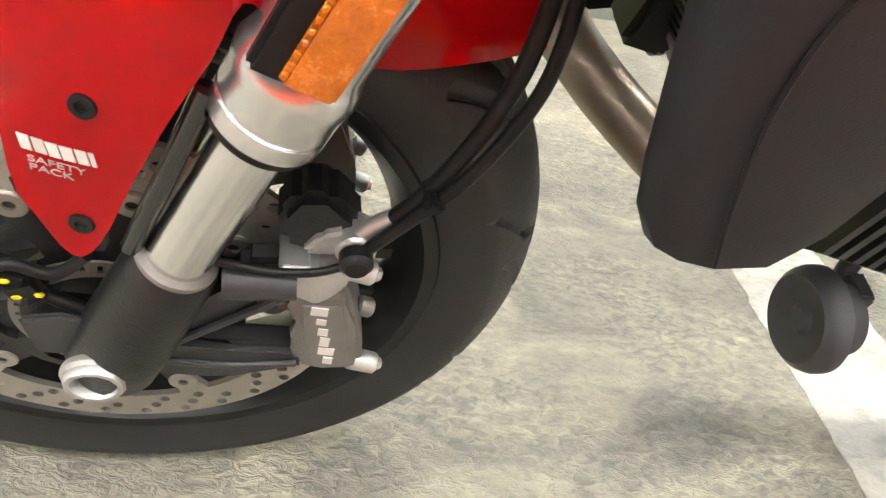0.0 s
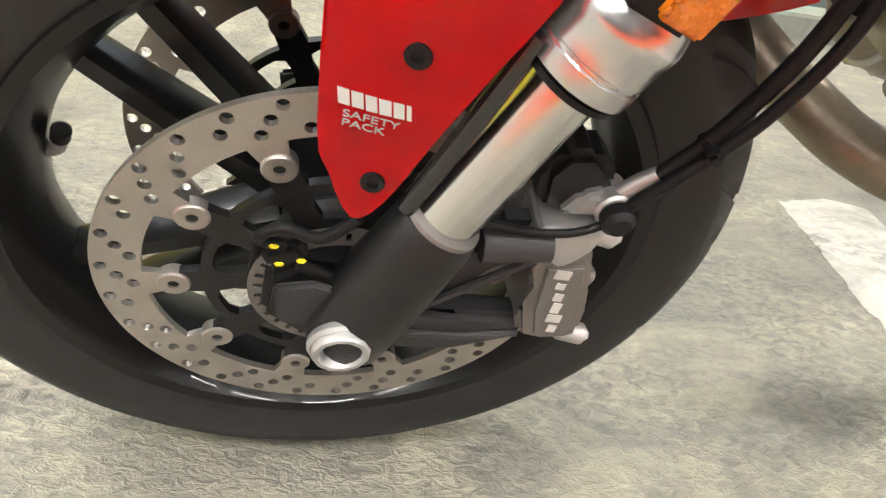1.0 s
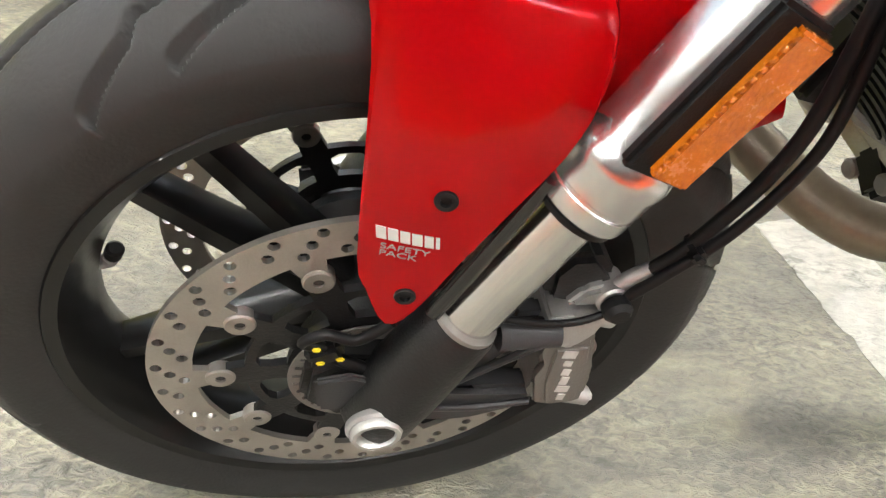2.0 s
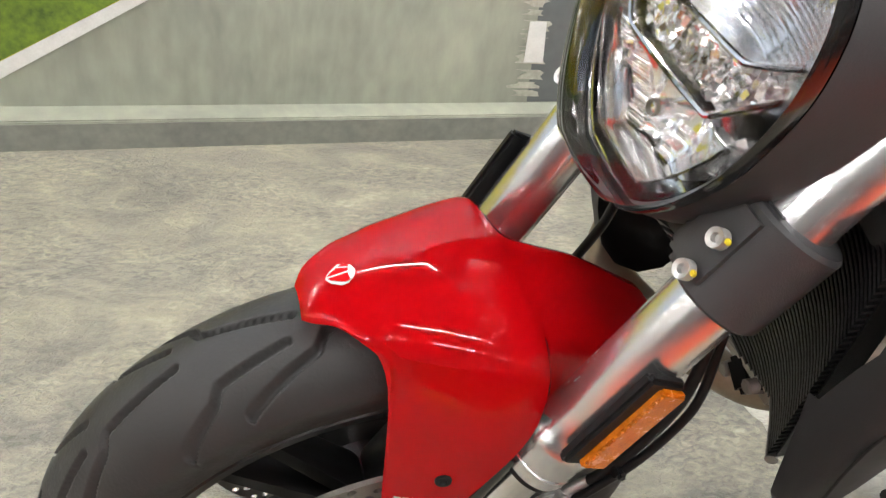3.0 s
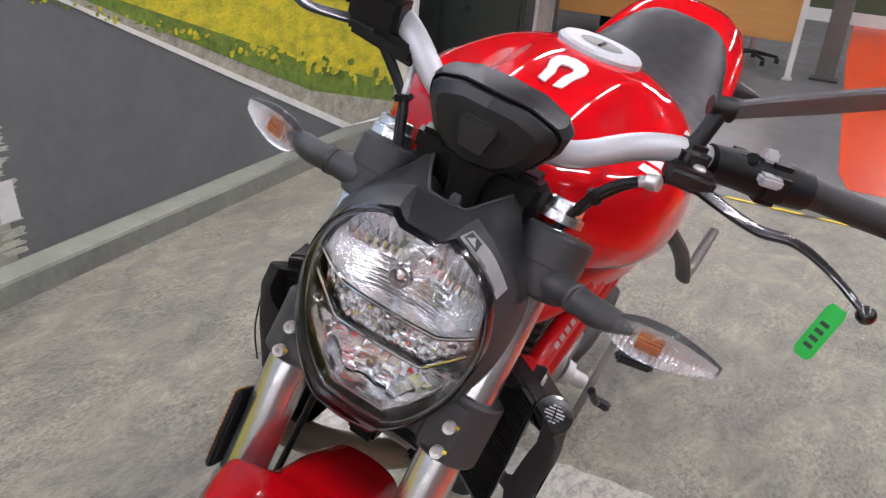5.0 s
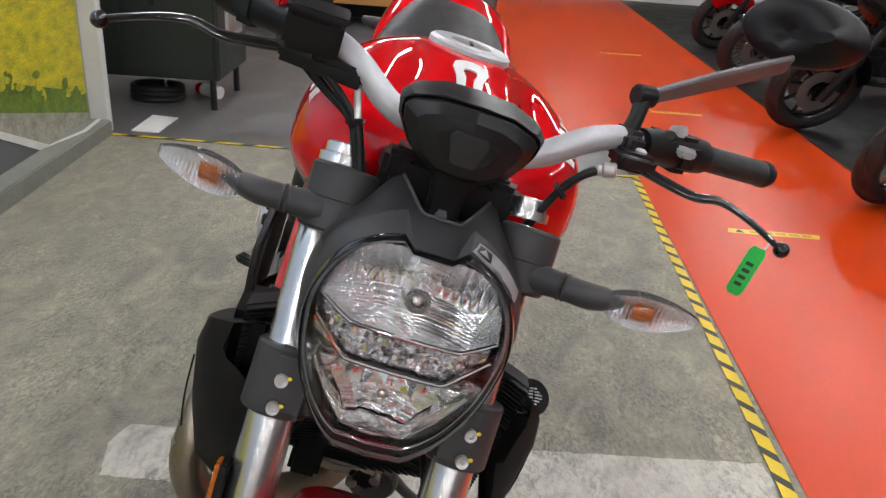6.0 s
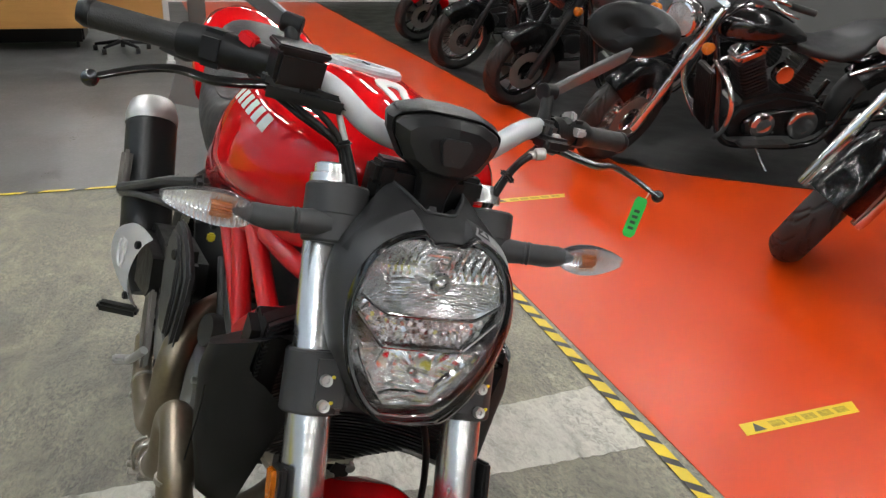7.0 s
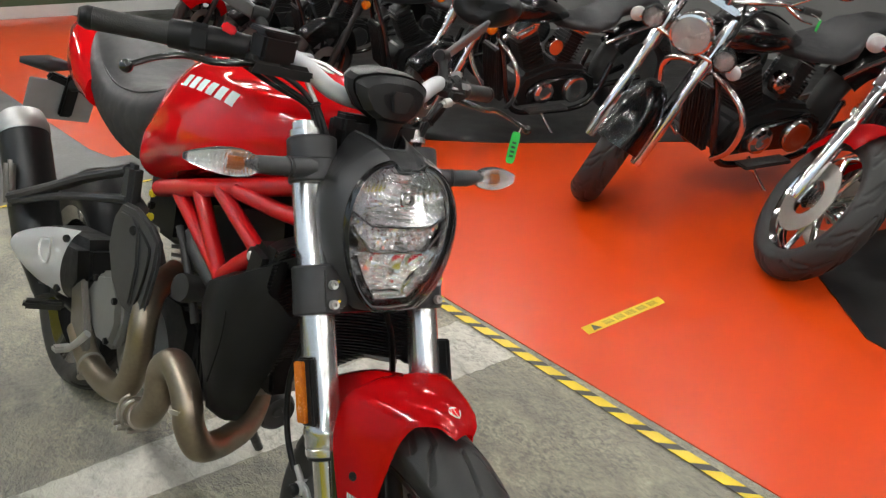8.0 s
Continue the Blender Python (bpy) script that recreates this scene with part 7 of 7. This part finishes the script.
    for q in np.linspace(0.15, guard_end, 16):
        w = guard
        rings.append([Vector((math.cos(q) * (R + 0.030 - 0.125 * (abs(y) / w) ** 3), y, R + math.sin(q) * (R + 0.030 - 0.125 * (abs(y) / w) ** 3))) for y in np.linspace(-w, w, 13)])
    add_loft(bm, rings, False, False)
    bmesh.ops.solidify(bm, geom=bm.faces[:], thickness=0.003)
    part("front_mudguard", bm, guard_mat, root, smooth=60)
    # lamp, bars
    bm = bmesh.new()
    lathe(bm, [(0.0, 0.045), (0.04, 0.036), (0.075, 0.014), (0.088, 0), (0.098, 0.006), (0.100, 0.016), (0.094, 0.022), (0.094, 0.05), (0.080, 0.11), (0.045, 0.15), (0.0, 0.16)], (0.17, 0, 0.90), (1, 0, 0.05), 40)
    hl = part("headlight", bm, chrome, root, "round bright headlamp")
    bm = bmesh.new()
    lathe(bm, [(0.0, -0.016), (0.03, -0.014), (0.06, -0.008), (0.086, 0.002), (0.060, -0.006), (0.03, -0.012), (0.0, -0.014)], (0.17, 0, 0.90), (1, 0, 0.05), 36)
    g = part("lamp_lens", bm, SMOKED, hl)
    g.visible_shadow = False
    bm = bmesh.new()
    for ring, count in ((0.030, 10), (0.052, 16), (0.072, 22)):
        for k in range(count):
            a = 2 * math.pi * k / count
            box(bm, (0.184 - 0.10 * ring, ring * math.cos(a), 0.90 + ring * math.sin(a)), (0.004, 0.020, 0.020), pose(0, 0, 0, 47 * k, 22 * math.sin(3 * a), 26 * math.cos(2 * a)), 0.001, 1)
    part("lamp_facets", bm, REFLECTOR, hl, smooth=15)
    if spots:
        bm = bmesh.new()
        tube(bm, [(0.20, -0.24, 0.845), (0.21, 0, 0.825), (0.20, 0.24, 0.845)], 0.011, 12)
        part("lamp_bar", bm, chrome, root)
        for s in (-1, 1):
            bm = bmesh.new()
            lathe(bm, [(0.0, 0.030), (0.026, 0.024), (0.042, 0.010), (0.048, 0), (0.054, 0.005), (0.054, 0.018), (0.045, 0.06), (0.0, 0.08)], (0.17, 0.185 * s, 0.88), (1, 0, 0), 28)
            sp = part("spot_lamp", bm, GLOSSBLACK, root, "small round spot lamp")
            bm = bmesh.new()
            for k in range(18):
                a = 2.4 * k
                r = 0.009 * math.sqrt(k)
                box(bm, (0.188 - 0.15 * r, 0.185 * s + r * math.cos(a), 0.88 + r * math.sin(a)), (0.003, 0.013, 0.013), pose(0, 0, 0, 31 * k, 24 * math.sin(k), 24 * math.cos(k)), 0.0008, 1)
            part("spot_facets", bm, REFLECTOR, sp, smooth=15)
            bm = bmesh.new()
            lathe(bm, [(0.0, -0.008), (0.03, -0.005), (0.047, 0.001), (0.030, -0.003), (0.0, -0.006)], (0.17, 0.185 * s, 0.88), (1, 0, 0), 28)
            g = part("spot_lens", bm, SMOKED, sp)
            g.visible_shadow = False
    for s in (-1, 1):
        bm = bmesh.new()
        lathe(bm, [(0.0, -0.012), (0.02, -0.010), (0.032, 0), (0.034, 0.01), (0.025, 0.04), (0.0, 0.05)], (0.205, (0.255 if spots else 0.20) * s, 0.835), (1, 0, 0), 22)
        part("turn_signal", bm, AMBER if not spots else LABEL, root)
    bm = bmesh.new()
    half = [(0.40, 0.0, 1.02), (0.40, 0.08, 1.03), (0.38, 0.16, 1.09), (0.46, 0.28, 1.12), (0.60, 0.40, 1.09)]
    tube(bm, [(x, -y, z) for x, y, z in reversed(half)] + half[1:], 0.0125, 14, 5)
    part("handlebar", bm, chrome, root, "wide pulled-back handlebar")
    for s in (-1, 1):
        bm = bmesh.new()
        tube(bm, [(0.53, 0.345 * s, 1.105), (0.64, 0.43 * s, 1.085)], 0.018, 14, 1)
        part("grip", bm, GRIP, root)
        bm = bmesh.new()
        tube(bm, [(0.46, 0.28 * s, 1.11), (0.47, 0.36 * s, 1.09), (0.53, 0.42 * s, 1.075)], [0.009, 0.007, 0.006], 10)
        part("lever", bm, chrome, root)
        bm = bmesh.new()
        tube(bm, [(0.46, 0.29 * s, 1.12), (0.44, 0.34 * s, 1.20), (0.43, 0.38 * s, 1.26)], 0.006, 10)
        bmesh.ops.create_uvsphere(bm, u_segments=20, v_segments=12, radius=1, matrix=Matrix.Translation((0.43, 0.41 * s, 1.30)) @ Matrix.Diagonal((0.018, 0.075, 0.045, 1)))
        part("mirror", bm, chrome if spots else PLASTIC, root)
    bm = bmesh.new()
    box(bm, (0.33, 0, 0.86), (0.06, 0.26, 0.04), pose(0, 0, 0, 0, 28, 0), 0.01)
    box(bm, (0.38, 0, 1.00), (0.07, 0.26, 0.03), pose(0, 0, 0, 0, 28, 0), 0.01)
    part("yoke", bm, fork_mat, root)
    bm = bmesh.new()
    tube(bm, [(0.42, 0.10, 1.04), (0.30, 0.14, 0.98), (0.34, 0.10, 0.80)], 0.007, 8)
    tube(bm, [(0.42, -0.12, 1.05), (0.28, -0.16, 0.96), (0.36, -0.10, 0.78)], 0.007, 8)
    tube(bm, [(0.40, -0.2, 1.08), (0.25, -0.10, 0.80), (0.12, -0.09, 0.45)], 0.006, 8)
    part("cable", bm, PLASTIC, root)
    if visor:
        bm = bmesh.new()
        rings = [[Vector((x + 0.5 * y * y, y, z)) for y in np.linspace(-w, w, 11)] for x, z, w in ((0.15, 0.80, 0.12), (0.12, 0.90, 0.15), (0.17, 1.02, 0.14), (0.24, 1.12, 0.10))]
        add_loft(bm, rings, False, False)
        bmesh.ops.solidify(bm, geom=bm.faces[:], thickness=0.004)
        part("nose_fairing", bm, guard_mat, root, smooth=60)
    SET[0] = Matrix()
    # tank, seat
    bm = bmesh.new()
    rings = []
    for x, top, w, bot in ((0.46, 0.86, 0.03, 0.80), (0.50, 0.91, 0.09, 0.76), (0.60, 0.94, 0.145, 0.74), (0.72, 0.93, 0.155, 0.73), (0.86, 0.87, 0.12, 0.73), (0.98, 0.80, 0.06, 0.74)):
        rings.append([Vector((x, w * math.cos(a), (top + bot) / 2 + (top - bot) / 2 * math.copysign(abs(math.sin(a)) ** 0.75, math.sin(a)))) for a in (2 * math.pi * k / 28 for k in range(28))])
    keys = [spline([r[k] for r in rings], 4) for k in range(28)]
    add_loft(bm, [[keys[k][i] for k in range(28)] for i in range(len(keys[0]))])
    tk = part("fuel_tank", bm, tank_mat, root, "rounded teardrop fuel tank", smooth=60)
    bm = bmesh.new()
    disc(bm, (0.66, 0, 0.93), (0.66, 0, 0.955), 0.04)
    part("fuel_cap", bm, chrome, tk)
    bm = bmesh.new()
    rings = []
    for x, top, w, bot in ((0.92, 0.77, 0.09, 0.70), (1.0, 0.76, 0.16, 0.69), (1.15, 0.74, 0.19, 0.67), (1.28, 0.78, 0.17, 0.68), (1.36, 0.84, 0.13, 0.74), (1.55, 0.86, 0.11, 0.77), (1.70, 0.84, 0.08, 0.78)):
        rings.append([Vector((x, w * math.copysign(abs(math.cos(a)) ** 0.7, math.cos(a)), (top + bot) / 2 + (top - bot) / 2 * math.copysign(abs(math.sin(a)) ** 0.7, math.sin(a)))) for a in (2 * math.pi * k / 24 for k in range(24))])
    add_loft(bm, rings)
    part("seat", bm, VINYL, root, smooth=60)
    bm = bmesh.new()
    tube(bm, [(0.56, 0, 0.935), (0.66, 0, 0.945), (0.78, 0, 0.915), (0.90, 0, 0.855)], [0.020, 0.034, 0.034, 0.022], 14, 4, 0.35)
    part("tank_console", bm, chrome, tk)
    for s in (-1, 1):
        bm = bmesh.new()
        tube(bm, [(1.25, 0.150 * s, 0.60), (1.45, 0.140 * s, 0.655), (1.68, 0.130 * s, 0.690), (1.85, 0.120 * s, 0.66)], 0.013, 10, 4)
        part("fender_rail", bm, chrome, root)
        bm = bmesh.new()
        tube(bm, [(0.42, 0.075 * s, 1.00), (0.405, 0.08 * s, 1.04)], 0.018, 12, 1)
        part("bar_riser", bm, chrome, root)
    # rear wheel and mudguard
    c2 = (1.62, 0, R)
    bm = bmesh.new()
    lathe(bm, [(0.215, -0.06), (0.222, -0.055), (0.20, -0.03), (0.195, 0), (0.20, 0.03), (0.222, 0.055), (0.215, 0.06), (0.05, 0.045), (0.05, -0.045)], c2, (0, 1, 0), 48, True)
    rw = part("rear_wheel", bm, rim_mat, root)
    tyre_mesh("tyre", c2, R, 0.085, 0.215, rw, False, 120)
    bm = bmesh.new()
    rings = []
    for q in np.linspace(0.2, 2.4, 16):
        rings.append([Vector((1.62 + math.cos(q) * (R + 0.035 - 0.12 * (abs(y) / 0.11) ** 3), y, R + math.sin(q) * (R + 0.035 - 0.12 * (abs(y) / 0.11) ** 3))) for y in np.linspace(-0.11, 0.11, 13)])
    add_loft(bm, rings, False, False)
    bmesh.ops.solidify(bm, geom=bm.faces[:], thickness=0.004)
    part("rear_mudguard", bm, guard_mat, root, smooth=60)
    # engine
    bm = bmesh.new()
    xz(bm, [(0.62, 0.20), (1.12, 0.20), (1.22, 0.32), (1.16, 0.44), (0.90, 0.48), (0.66, 0.42), (0.58, 0.30)], -0.13, 0.26, 0.03)
    eng = part("engine", bm, BLACKMETAL, root, "V-twin engine")
    for tilt, x in ((-24, 0.78), (24, 0.98)):
        bm = bmesh.new()
        m = Matrix.Translation((x, 0, 0.44)) @ pose(0, 0, 0, 0, tilt, 0)
        finned(bm, m @ Matrix.Translation((0, 0, 0.01)), (0.155, 0.165), 11, 0.021)
        part("cylinder", bm, BLACKMETAL, eng, smooth=20)
        bm = bmesh.new()
        box(bm, m @ Vector((0, 0, 0.265)), (0.15, 0.17, 0.06), m.to_3x3().to_4x4(), 0.02, 3)
        part("rocker_cover", bm, chrome, eng)
        for dx in (-0.035, 0.035):
            bm = bmesh.new()
            tube(bm, [m @ Vector((dx, 0.098, -0.04)), m @ Vector((dx * 0.7, 0.098, 0.26))], 0.0095, 10, 1)
            part("pushrod_tube", bm, chrome, eng)
    for s in (-1, 1):
        bm = bmesh.new()
        prism(bm, [(0.70, 0.24), (1.15, 0.22), (1.22, 0.28), (1.20, 0.38), (1.12, 0.42), (0.76, 0.38), (0.68, 0.32)], (0, 0.17 * s, 0), (1, 0, 0), (0, 0, 1), 0.045 * s, 0.015, 3)
        part("side_cover", bm, GLOSSBLACK, eng, "gloss black engine side cover")
        for cx, cr in ((0.80, 0.075), (1.05, 0.095)):
            bm = bmesh.new()
            lathe(bm, [(cr, 0), (cr, 0.012), (cr * 0.92, 0.022), (cr * 0.6, 0.030), (cr * 0.5, 0.026), (0.0, 0.030)], (cx, 0.168 * s, 0.31), (0, s, 0), 32)
            part("round_cover", bm, chrome, eng)
    bm = bmesh.new()
    lathe(bm, [(0.0, 0.06), (0.06, 0.058), (0.085, 0.045), (0.09, 0.02), (0.085, 0)], (0.88, 0.10, 0.62), (0, 1, 0), 32)
    part("air_cleaner", bm, chrome, eng)
    bm = bmesh.new()
    lathe(bm, [(0.0, 0.05), (0.05, 0.048), (0.06, 0.03), (0.06, 0)], (0.86, -0.10, 0.60), (0, -1, 0), 28)
    part("horn_cover", bm, chrome, eng)
    # frame, radiator
    bm = bmesh.new()
    for s in (-1, 1):
        tube(bm, [(0.42, 0.03 * s, 0.86), (0.50, 0.10 * s, 0.55), (0.58, 0.13 * s, 0.22), (0.80, 0.14 * s, 0.16), (1.2, 0.14 * s, 0.18), (1.35, 0.13 * s, 0.45)], 0.018, 12)
    tube(bm, [(0.40, 0, 0.90), (0.75, 0, 0.80), (1.1, 0, 0.68), (1.4, 0, 0.62)], 0.022, 12)
    for s in (-1, 1):
        tube(bm, [(1.2, 0.12 * s, 0.28), (1.62, 0.13 * s, R)], 0.02, 10, 1)
    part("frame", bm, GLOSSBLACK, root)
    bm = bmesh.new()
    box(bm, (0.50, 0, 0.42), (0.035, 0.19, 0.36), pose(0, 0, 0, 0, -10, 0), 0.008)
    rd = part("radiator", bm, BLACKMETAL, root)
    for k in range(8):
        bm = bmesh.new()
        box(bm, (0.476 - 0.0, -0.077 + 0.022 * k, 0.42), (0.012, 0.008, 0.33), pose(0, 0, 0, 0, -10, 0), 0.002, 1)
        part("slat", bm, BLACKMETAL, rd)
    if bars:
        bm = bmesh.new()
        for s in (-1, 1):
            tube(bm, [(0.47, 0.06 * s, 0.66), (0.46, 0.18 * s, 0.64), (0.47, 0.29 * s, 0.58), (0.49, 0.32 * s, 0.48), (0.51, 0.27 * s, 0.34), (0.55, 0.14 * s, 0.22)], 0.0155, 14)
        part("crash_bar", bm, chrome, root, "looped chrome crash bar")
    for s in (-1, 1):
        bm = bmesh.new()
        box(bm, (0.78, 0.26 * s, 0.235), (0.30, 0.09, 0.018), pose(0, 0, 0, 4 * s, 0, 0), 0.006)
        part("footboard", bm, GRIP, root)
    # exhaust on the right, stand on the left
    bm = bmesh.new()
    tube(bm, [(0.72, 0.06, 0.62), (0.62, 0.14, 0.56), (0.60, 0.18, 0.40), (0.72, 0.19, 0.26), (1.1, 0.2, 0.24), (1.3, 0.21, 0.25)], 0.022, 14)
    tube(bm, [(1.25, 0.21, 0.25), (1.35, 0.215, 0.255), (1.95, 0.23, 0.32)], [0.03, 0.045, 0.045], 18, 3)
    tube(bm, [(1.05, 0.08, 0.60), (1.12, 0.17, 0.52), (1.15, 0.2, 0.38), (1.3, 0.21, 0.34)], 0.022, 14)
    part("exhaust", bm, chrome, root, "bright exhaust pipes")
    bm = bmesh.new()
    tube(bm, [(0.80, -0.14, 0.20), (0.83, -0.22, 0.11), (0.86, -0.285, 0.045)], 0.010, 10)
    tube(bm, [(0.86, -0.285, 0.045), (0.82, -0.30, 0.05)], 0.009, 10, 1)
    part("side_stand", bm, chrome, root)
    for s in (-1, 1):
        bm = bmesh.new()
        lathe(bm, [(0.0, 0.012), (0.022, 0.010), (0.03, 0), (0.025, -0.03), (0, -0.035)], (1.95, 0.15 * s, 0.62), (1, 0, 0), 18)
        part("rear_turn_signal", bm, AMBER, root)
    return root


def stand_at(x, y, yaw, lean=12.0):
    """yaw: degrees that the tail is turned from straight back."""
    return pose(x, y, 0, 0, 0, -90 + yaw) @ pose(0, 0, 0, lean)


DARKGREY = material("dark_grey_paint", (0.05, 0.05, 0.055), 0.3, scale=10, amount=0.4, wear=0.05, coat=0.5)
cruiser(stand_at(1.655, -1.81, -13, 14), 45, GLOSSBLACK, GLOSSBLACK, CHROME, "black cruiser motorcycle with chrome crash bars and spot lamps", True, True, guard_end=2.55, W=0.074, fork=0.132, guard=0.108)
cruiser(stand_at(0.575, -1.73, 6, 20), 42, RED, RED, CHROME, "red cruiser motorcycle with chrome forks and spoked wheels", True, False, False, False, CHROME, CHROME, 1.45)
cruiser(stand_at(3.18, -1.78, -10, 13), 30, GLOSSBLACK, GLOSSBLACK, CHROME, "black cruiser motorcycle with chrome engine covers", False, True)
cruiser(stand_at(4.66, -1.86, -8, 12), 20, DARKGREY, GLOSSBLACK, BLACKMETAL, "dark grey motorcycle with black forks", False, False, True, False, GLOSSBLACK, BLACKMETAL)
cruiser(stand_at(6.24, -1.96, -8, 12), 20, GLOSSBLACK, GLOSSBLACK, BLACKMETAL, "black motorcycle with bright wire wheels", False, False, False, True, CHROME, BLACKMETAL)
cruiser(stand_at(8.05, -2.16, -6, 12), 18, RED, RED, BLACKMETAL, "red and black motorcycle at the end of the row", False, False, True, False, GLOSSBLACK, BLACKMETAL)

# ---- dark cabinet and clutter past the mural ----
CABPAINT = material("dark_green_black_paint", (0.02, 0.026, 0.022), 0.35, scale=6, amount=0.4)
cab = thing("cabinet", pose(3.92, 1.84, 0, 0, 0, 3), "dark green-black steel cabinet on short legs", "cabinet")
bm = bmesh.new()
box(bm, (0.33, 0.55, 0.78), (0.66, 1.1, 1.18), bevel=0.012)
part("body", bm, CABPAINT, cab)
bm = bmesh.new()
box(bm, (-0.008, 0.28, 0.78), (0.016, 0.50, 1.10), bevel=0.005)
part("door", bm, CABPAINT, cab)
bm = bmesh.new()
box(bm, (-0.008, 0.81, 0.78), (0.016, 0.50, 1.10), bevel=0.005)
part("door", bm, CABPAINT, cab)
for lx in (0.06, 0.60):
    for ly in (0.06, 1.04):
        bm = bmesh.new()
        disc(bm, (lx, ly, 0.0), (lx, ly, 0.2), 0.02)
        part("leg", bm, BLACKMETAL, cab)
bm = bmesh.new()
box(bm, (0.34, -0.006, 0.72), (0.36, 0.012, 0.62), bevel=0.004)
poster = part("picture_frame", bm, LABEL, cab, "pale framed print on the cabinet side")
bm = bmesh.new()
box(bm, (0.34, -0.0135, 0.72), (0.30, 0.003, 0.56), bevel=0)
part("print", bm, material("faded_print", (0.34, 0.30, 0.24), 0.4, col2=(0.10, 0.10, 0.11), scale=7, fine=40, amount=1.0), poster)
bm = bmesh.new()
box(bm, (0.08, -0.009, 0.85), (0.025, 0.018, 0.05), bevel=0.004)
part("latch", bm, CAST_LIGHT, cab)
can = thing("spray_can", pose(4.28, 2.03, 0.045, 0, 90, 60), "white can with a red cap lying on the floor", "can")
bm = bmesh.new()
disc(bm, (0, 0, -0.09), (0, 0, 0.06), 0.042, 24, 0.006)
part("can_body", bm, WHITE, can)
bm = bmesh.new()
disc(bm, (0, 0, 0.06), (0, 0, 0.11), 0.036, 24, 0.006)
part("cap", bm, RED, can, "red plastic cap")
bin_ = thing("coiled_hose", pose(4.15, 2.32, 0.0), "dark coiled hose lying under the cabinet", "hose")
bm = bmesh.new()
for k in range(3):
    tube(bm, [(0.13 * math.cos(a) * (1 - 0.08 * k), 0.15 * math.sin(a), 0.022 + 0.03 * k) for a in np.linspace(0, 6.1, 14)], 0.02, 10, 3)
part("coil", bm, RUBBER, bin_)
sheet("floor_plate", [(3.40, 2.17), (3.40, 2.02), (3.72, 2.03), (3.74, 2.19)], 0.0042, WHITE, None, "white sheet lying on the dark floor", 0.004, "", "sheet")

# ---- oak counter beyond ----
desk = thing("counter", pose(7.0, 0.58, 0, 0, 0, 2), "oak-fronted counter on pale metal legs", "counter")
bm = bmesh.new()
box(bm, (0.02, 1.3, 0.63), (0.03, 2.6, 0.62), bevel=0.004)
part("front_panel", bm, WOOD, desk, "oak veneer front panel")
bm = bmesh.new()
box(bm, (0.35, 1.3, 0.955), (0.76, 2.66, 0.03), bevel=0.005)
part("worktop", bm, WOOD, desk)
for ly in (0.03, 2.55):
    bm = bmesh.new()
    box(bm, (0.0, ly - 0.05, 0.47), (0.05, 0.05, 0.94), bevel=0.006)
    box(bm, (0.0, ly - 0.05, 0.012), (0.10, 0.08, 0.024), bevel=0.006)
    part("leg", bm, WALLPAINT, desk, "pale metal leg with a foot")
post = thing("steel_post", pose(7.3, 0.28, 0), "dark square steel post beside the counter", "post")
bm = bmesh.new()
box(bm, (0, 0, CEIL / 2), (0.12, 0.16, CEIL - 0.002), bevel=0.01)
part("shaft", bm, material("brown_grey_paint", (0.10, 0.095, 0.085), 0.5), post)
bm = bmesh.new()
box(bm, (0, 0, 0.011), (0.2, 0.24, 0.02), bevel=0.004)
part("foot_plate", bm, BLACKMETAL, post)
chest = thing("storage_chest", pose(8.3, 2.0, 0), "black storage chest under the counter", "chest")
bm = bmesh.new()
box(bm, (0, 0, 0.21), (0.6, 1.3, 0.30), bevel=0.02)
part("body", bm, PLASTIC, chest)
bm = bmesh.new()
box(bm, (0, 0, 0.375), (0.62, 1.32, 0.05), bevel=0.015)
part("lid", bm, PLASTIC, chest)
for cx in (-0.24, 0.24):
    for cy in (-0.58, 0.58):
        bm = bmesh.new()
        disc(bm, (cx, cy - 0.015, 0.032), (cx, cy + 0.015, 0.032), 0.032)
        part("caster", bm, RUBBER, chest)
stool = thing("office_stool", pose(7.75, 1.0, 0), "dark five-footed swivel stool behind the counter", "stool")
bm = bmesh.new()
for k in range(5):
    a = 2 * math.pi * k / 5
    tube(bm, [(0, 0, 0.10), (0.26 * math.cos(a), 0.26 * math.sin(a), 0.065)], [0.022, 0.014], 8, 1)
part("base", bm, PLASTIC, stool)
for k in range(5):
    a = 2 * math.pi * k / 5
    bm = bmesh.new()
    disc(bm, (0.26 * math.cos(a), 0.26 * math.sin(a) - 0.02, 0.028), (0.26 * math.cos(a), 0.26 * math.sin(a) + 0.02, 0.028), 0.028)
    part("caster", bm, RUBBER, stool)
bm = bmesh.new()
disc(bm, (0, 0, 0.08), (0, 0, 0.5), 0.025)
part("column", bm, CHROME, stool)
bm = bmesh.new()
disc(bm, (0, 0, 0.5), (0, 0, 0.56), 0.19, 32, 0.02)
part("seat", bm, VINYL, stool)


# small green tag on the black cruiser's bar
mark = thing("paper_tag", Matrix.Translation((0.905, -2.37, 0.905)), "small green tag hanging from a black cruiser's handlebar", "tag")
bm = bmesh.new()
prism(bm, [(-0.010, 0), (0.010, 0), (0.012, -0.008), (0.012, -0.055), (-0.012, -0.055), (-0.012, -0.008)], (0, 0, 0), (0.7, -0.6, 0.2), (-0.35, 0.1, 0.93), 0.0015, 0)
part("card", bm, GREEN, mark)
bm = bmesh.new()
tube(bm, [(0, 0, -0.004), (0.02, -0.003, 0.01), (0.05, -0.005, 0.02)], 0.0012, 6)
part("string", bm, WHITE, mark)
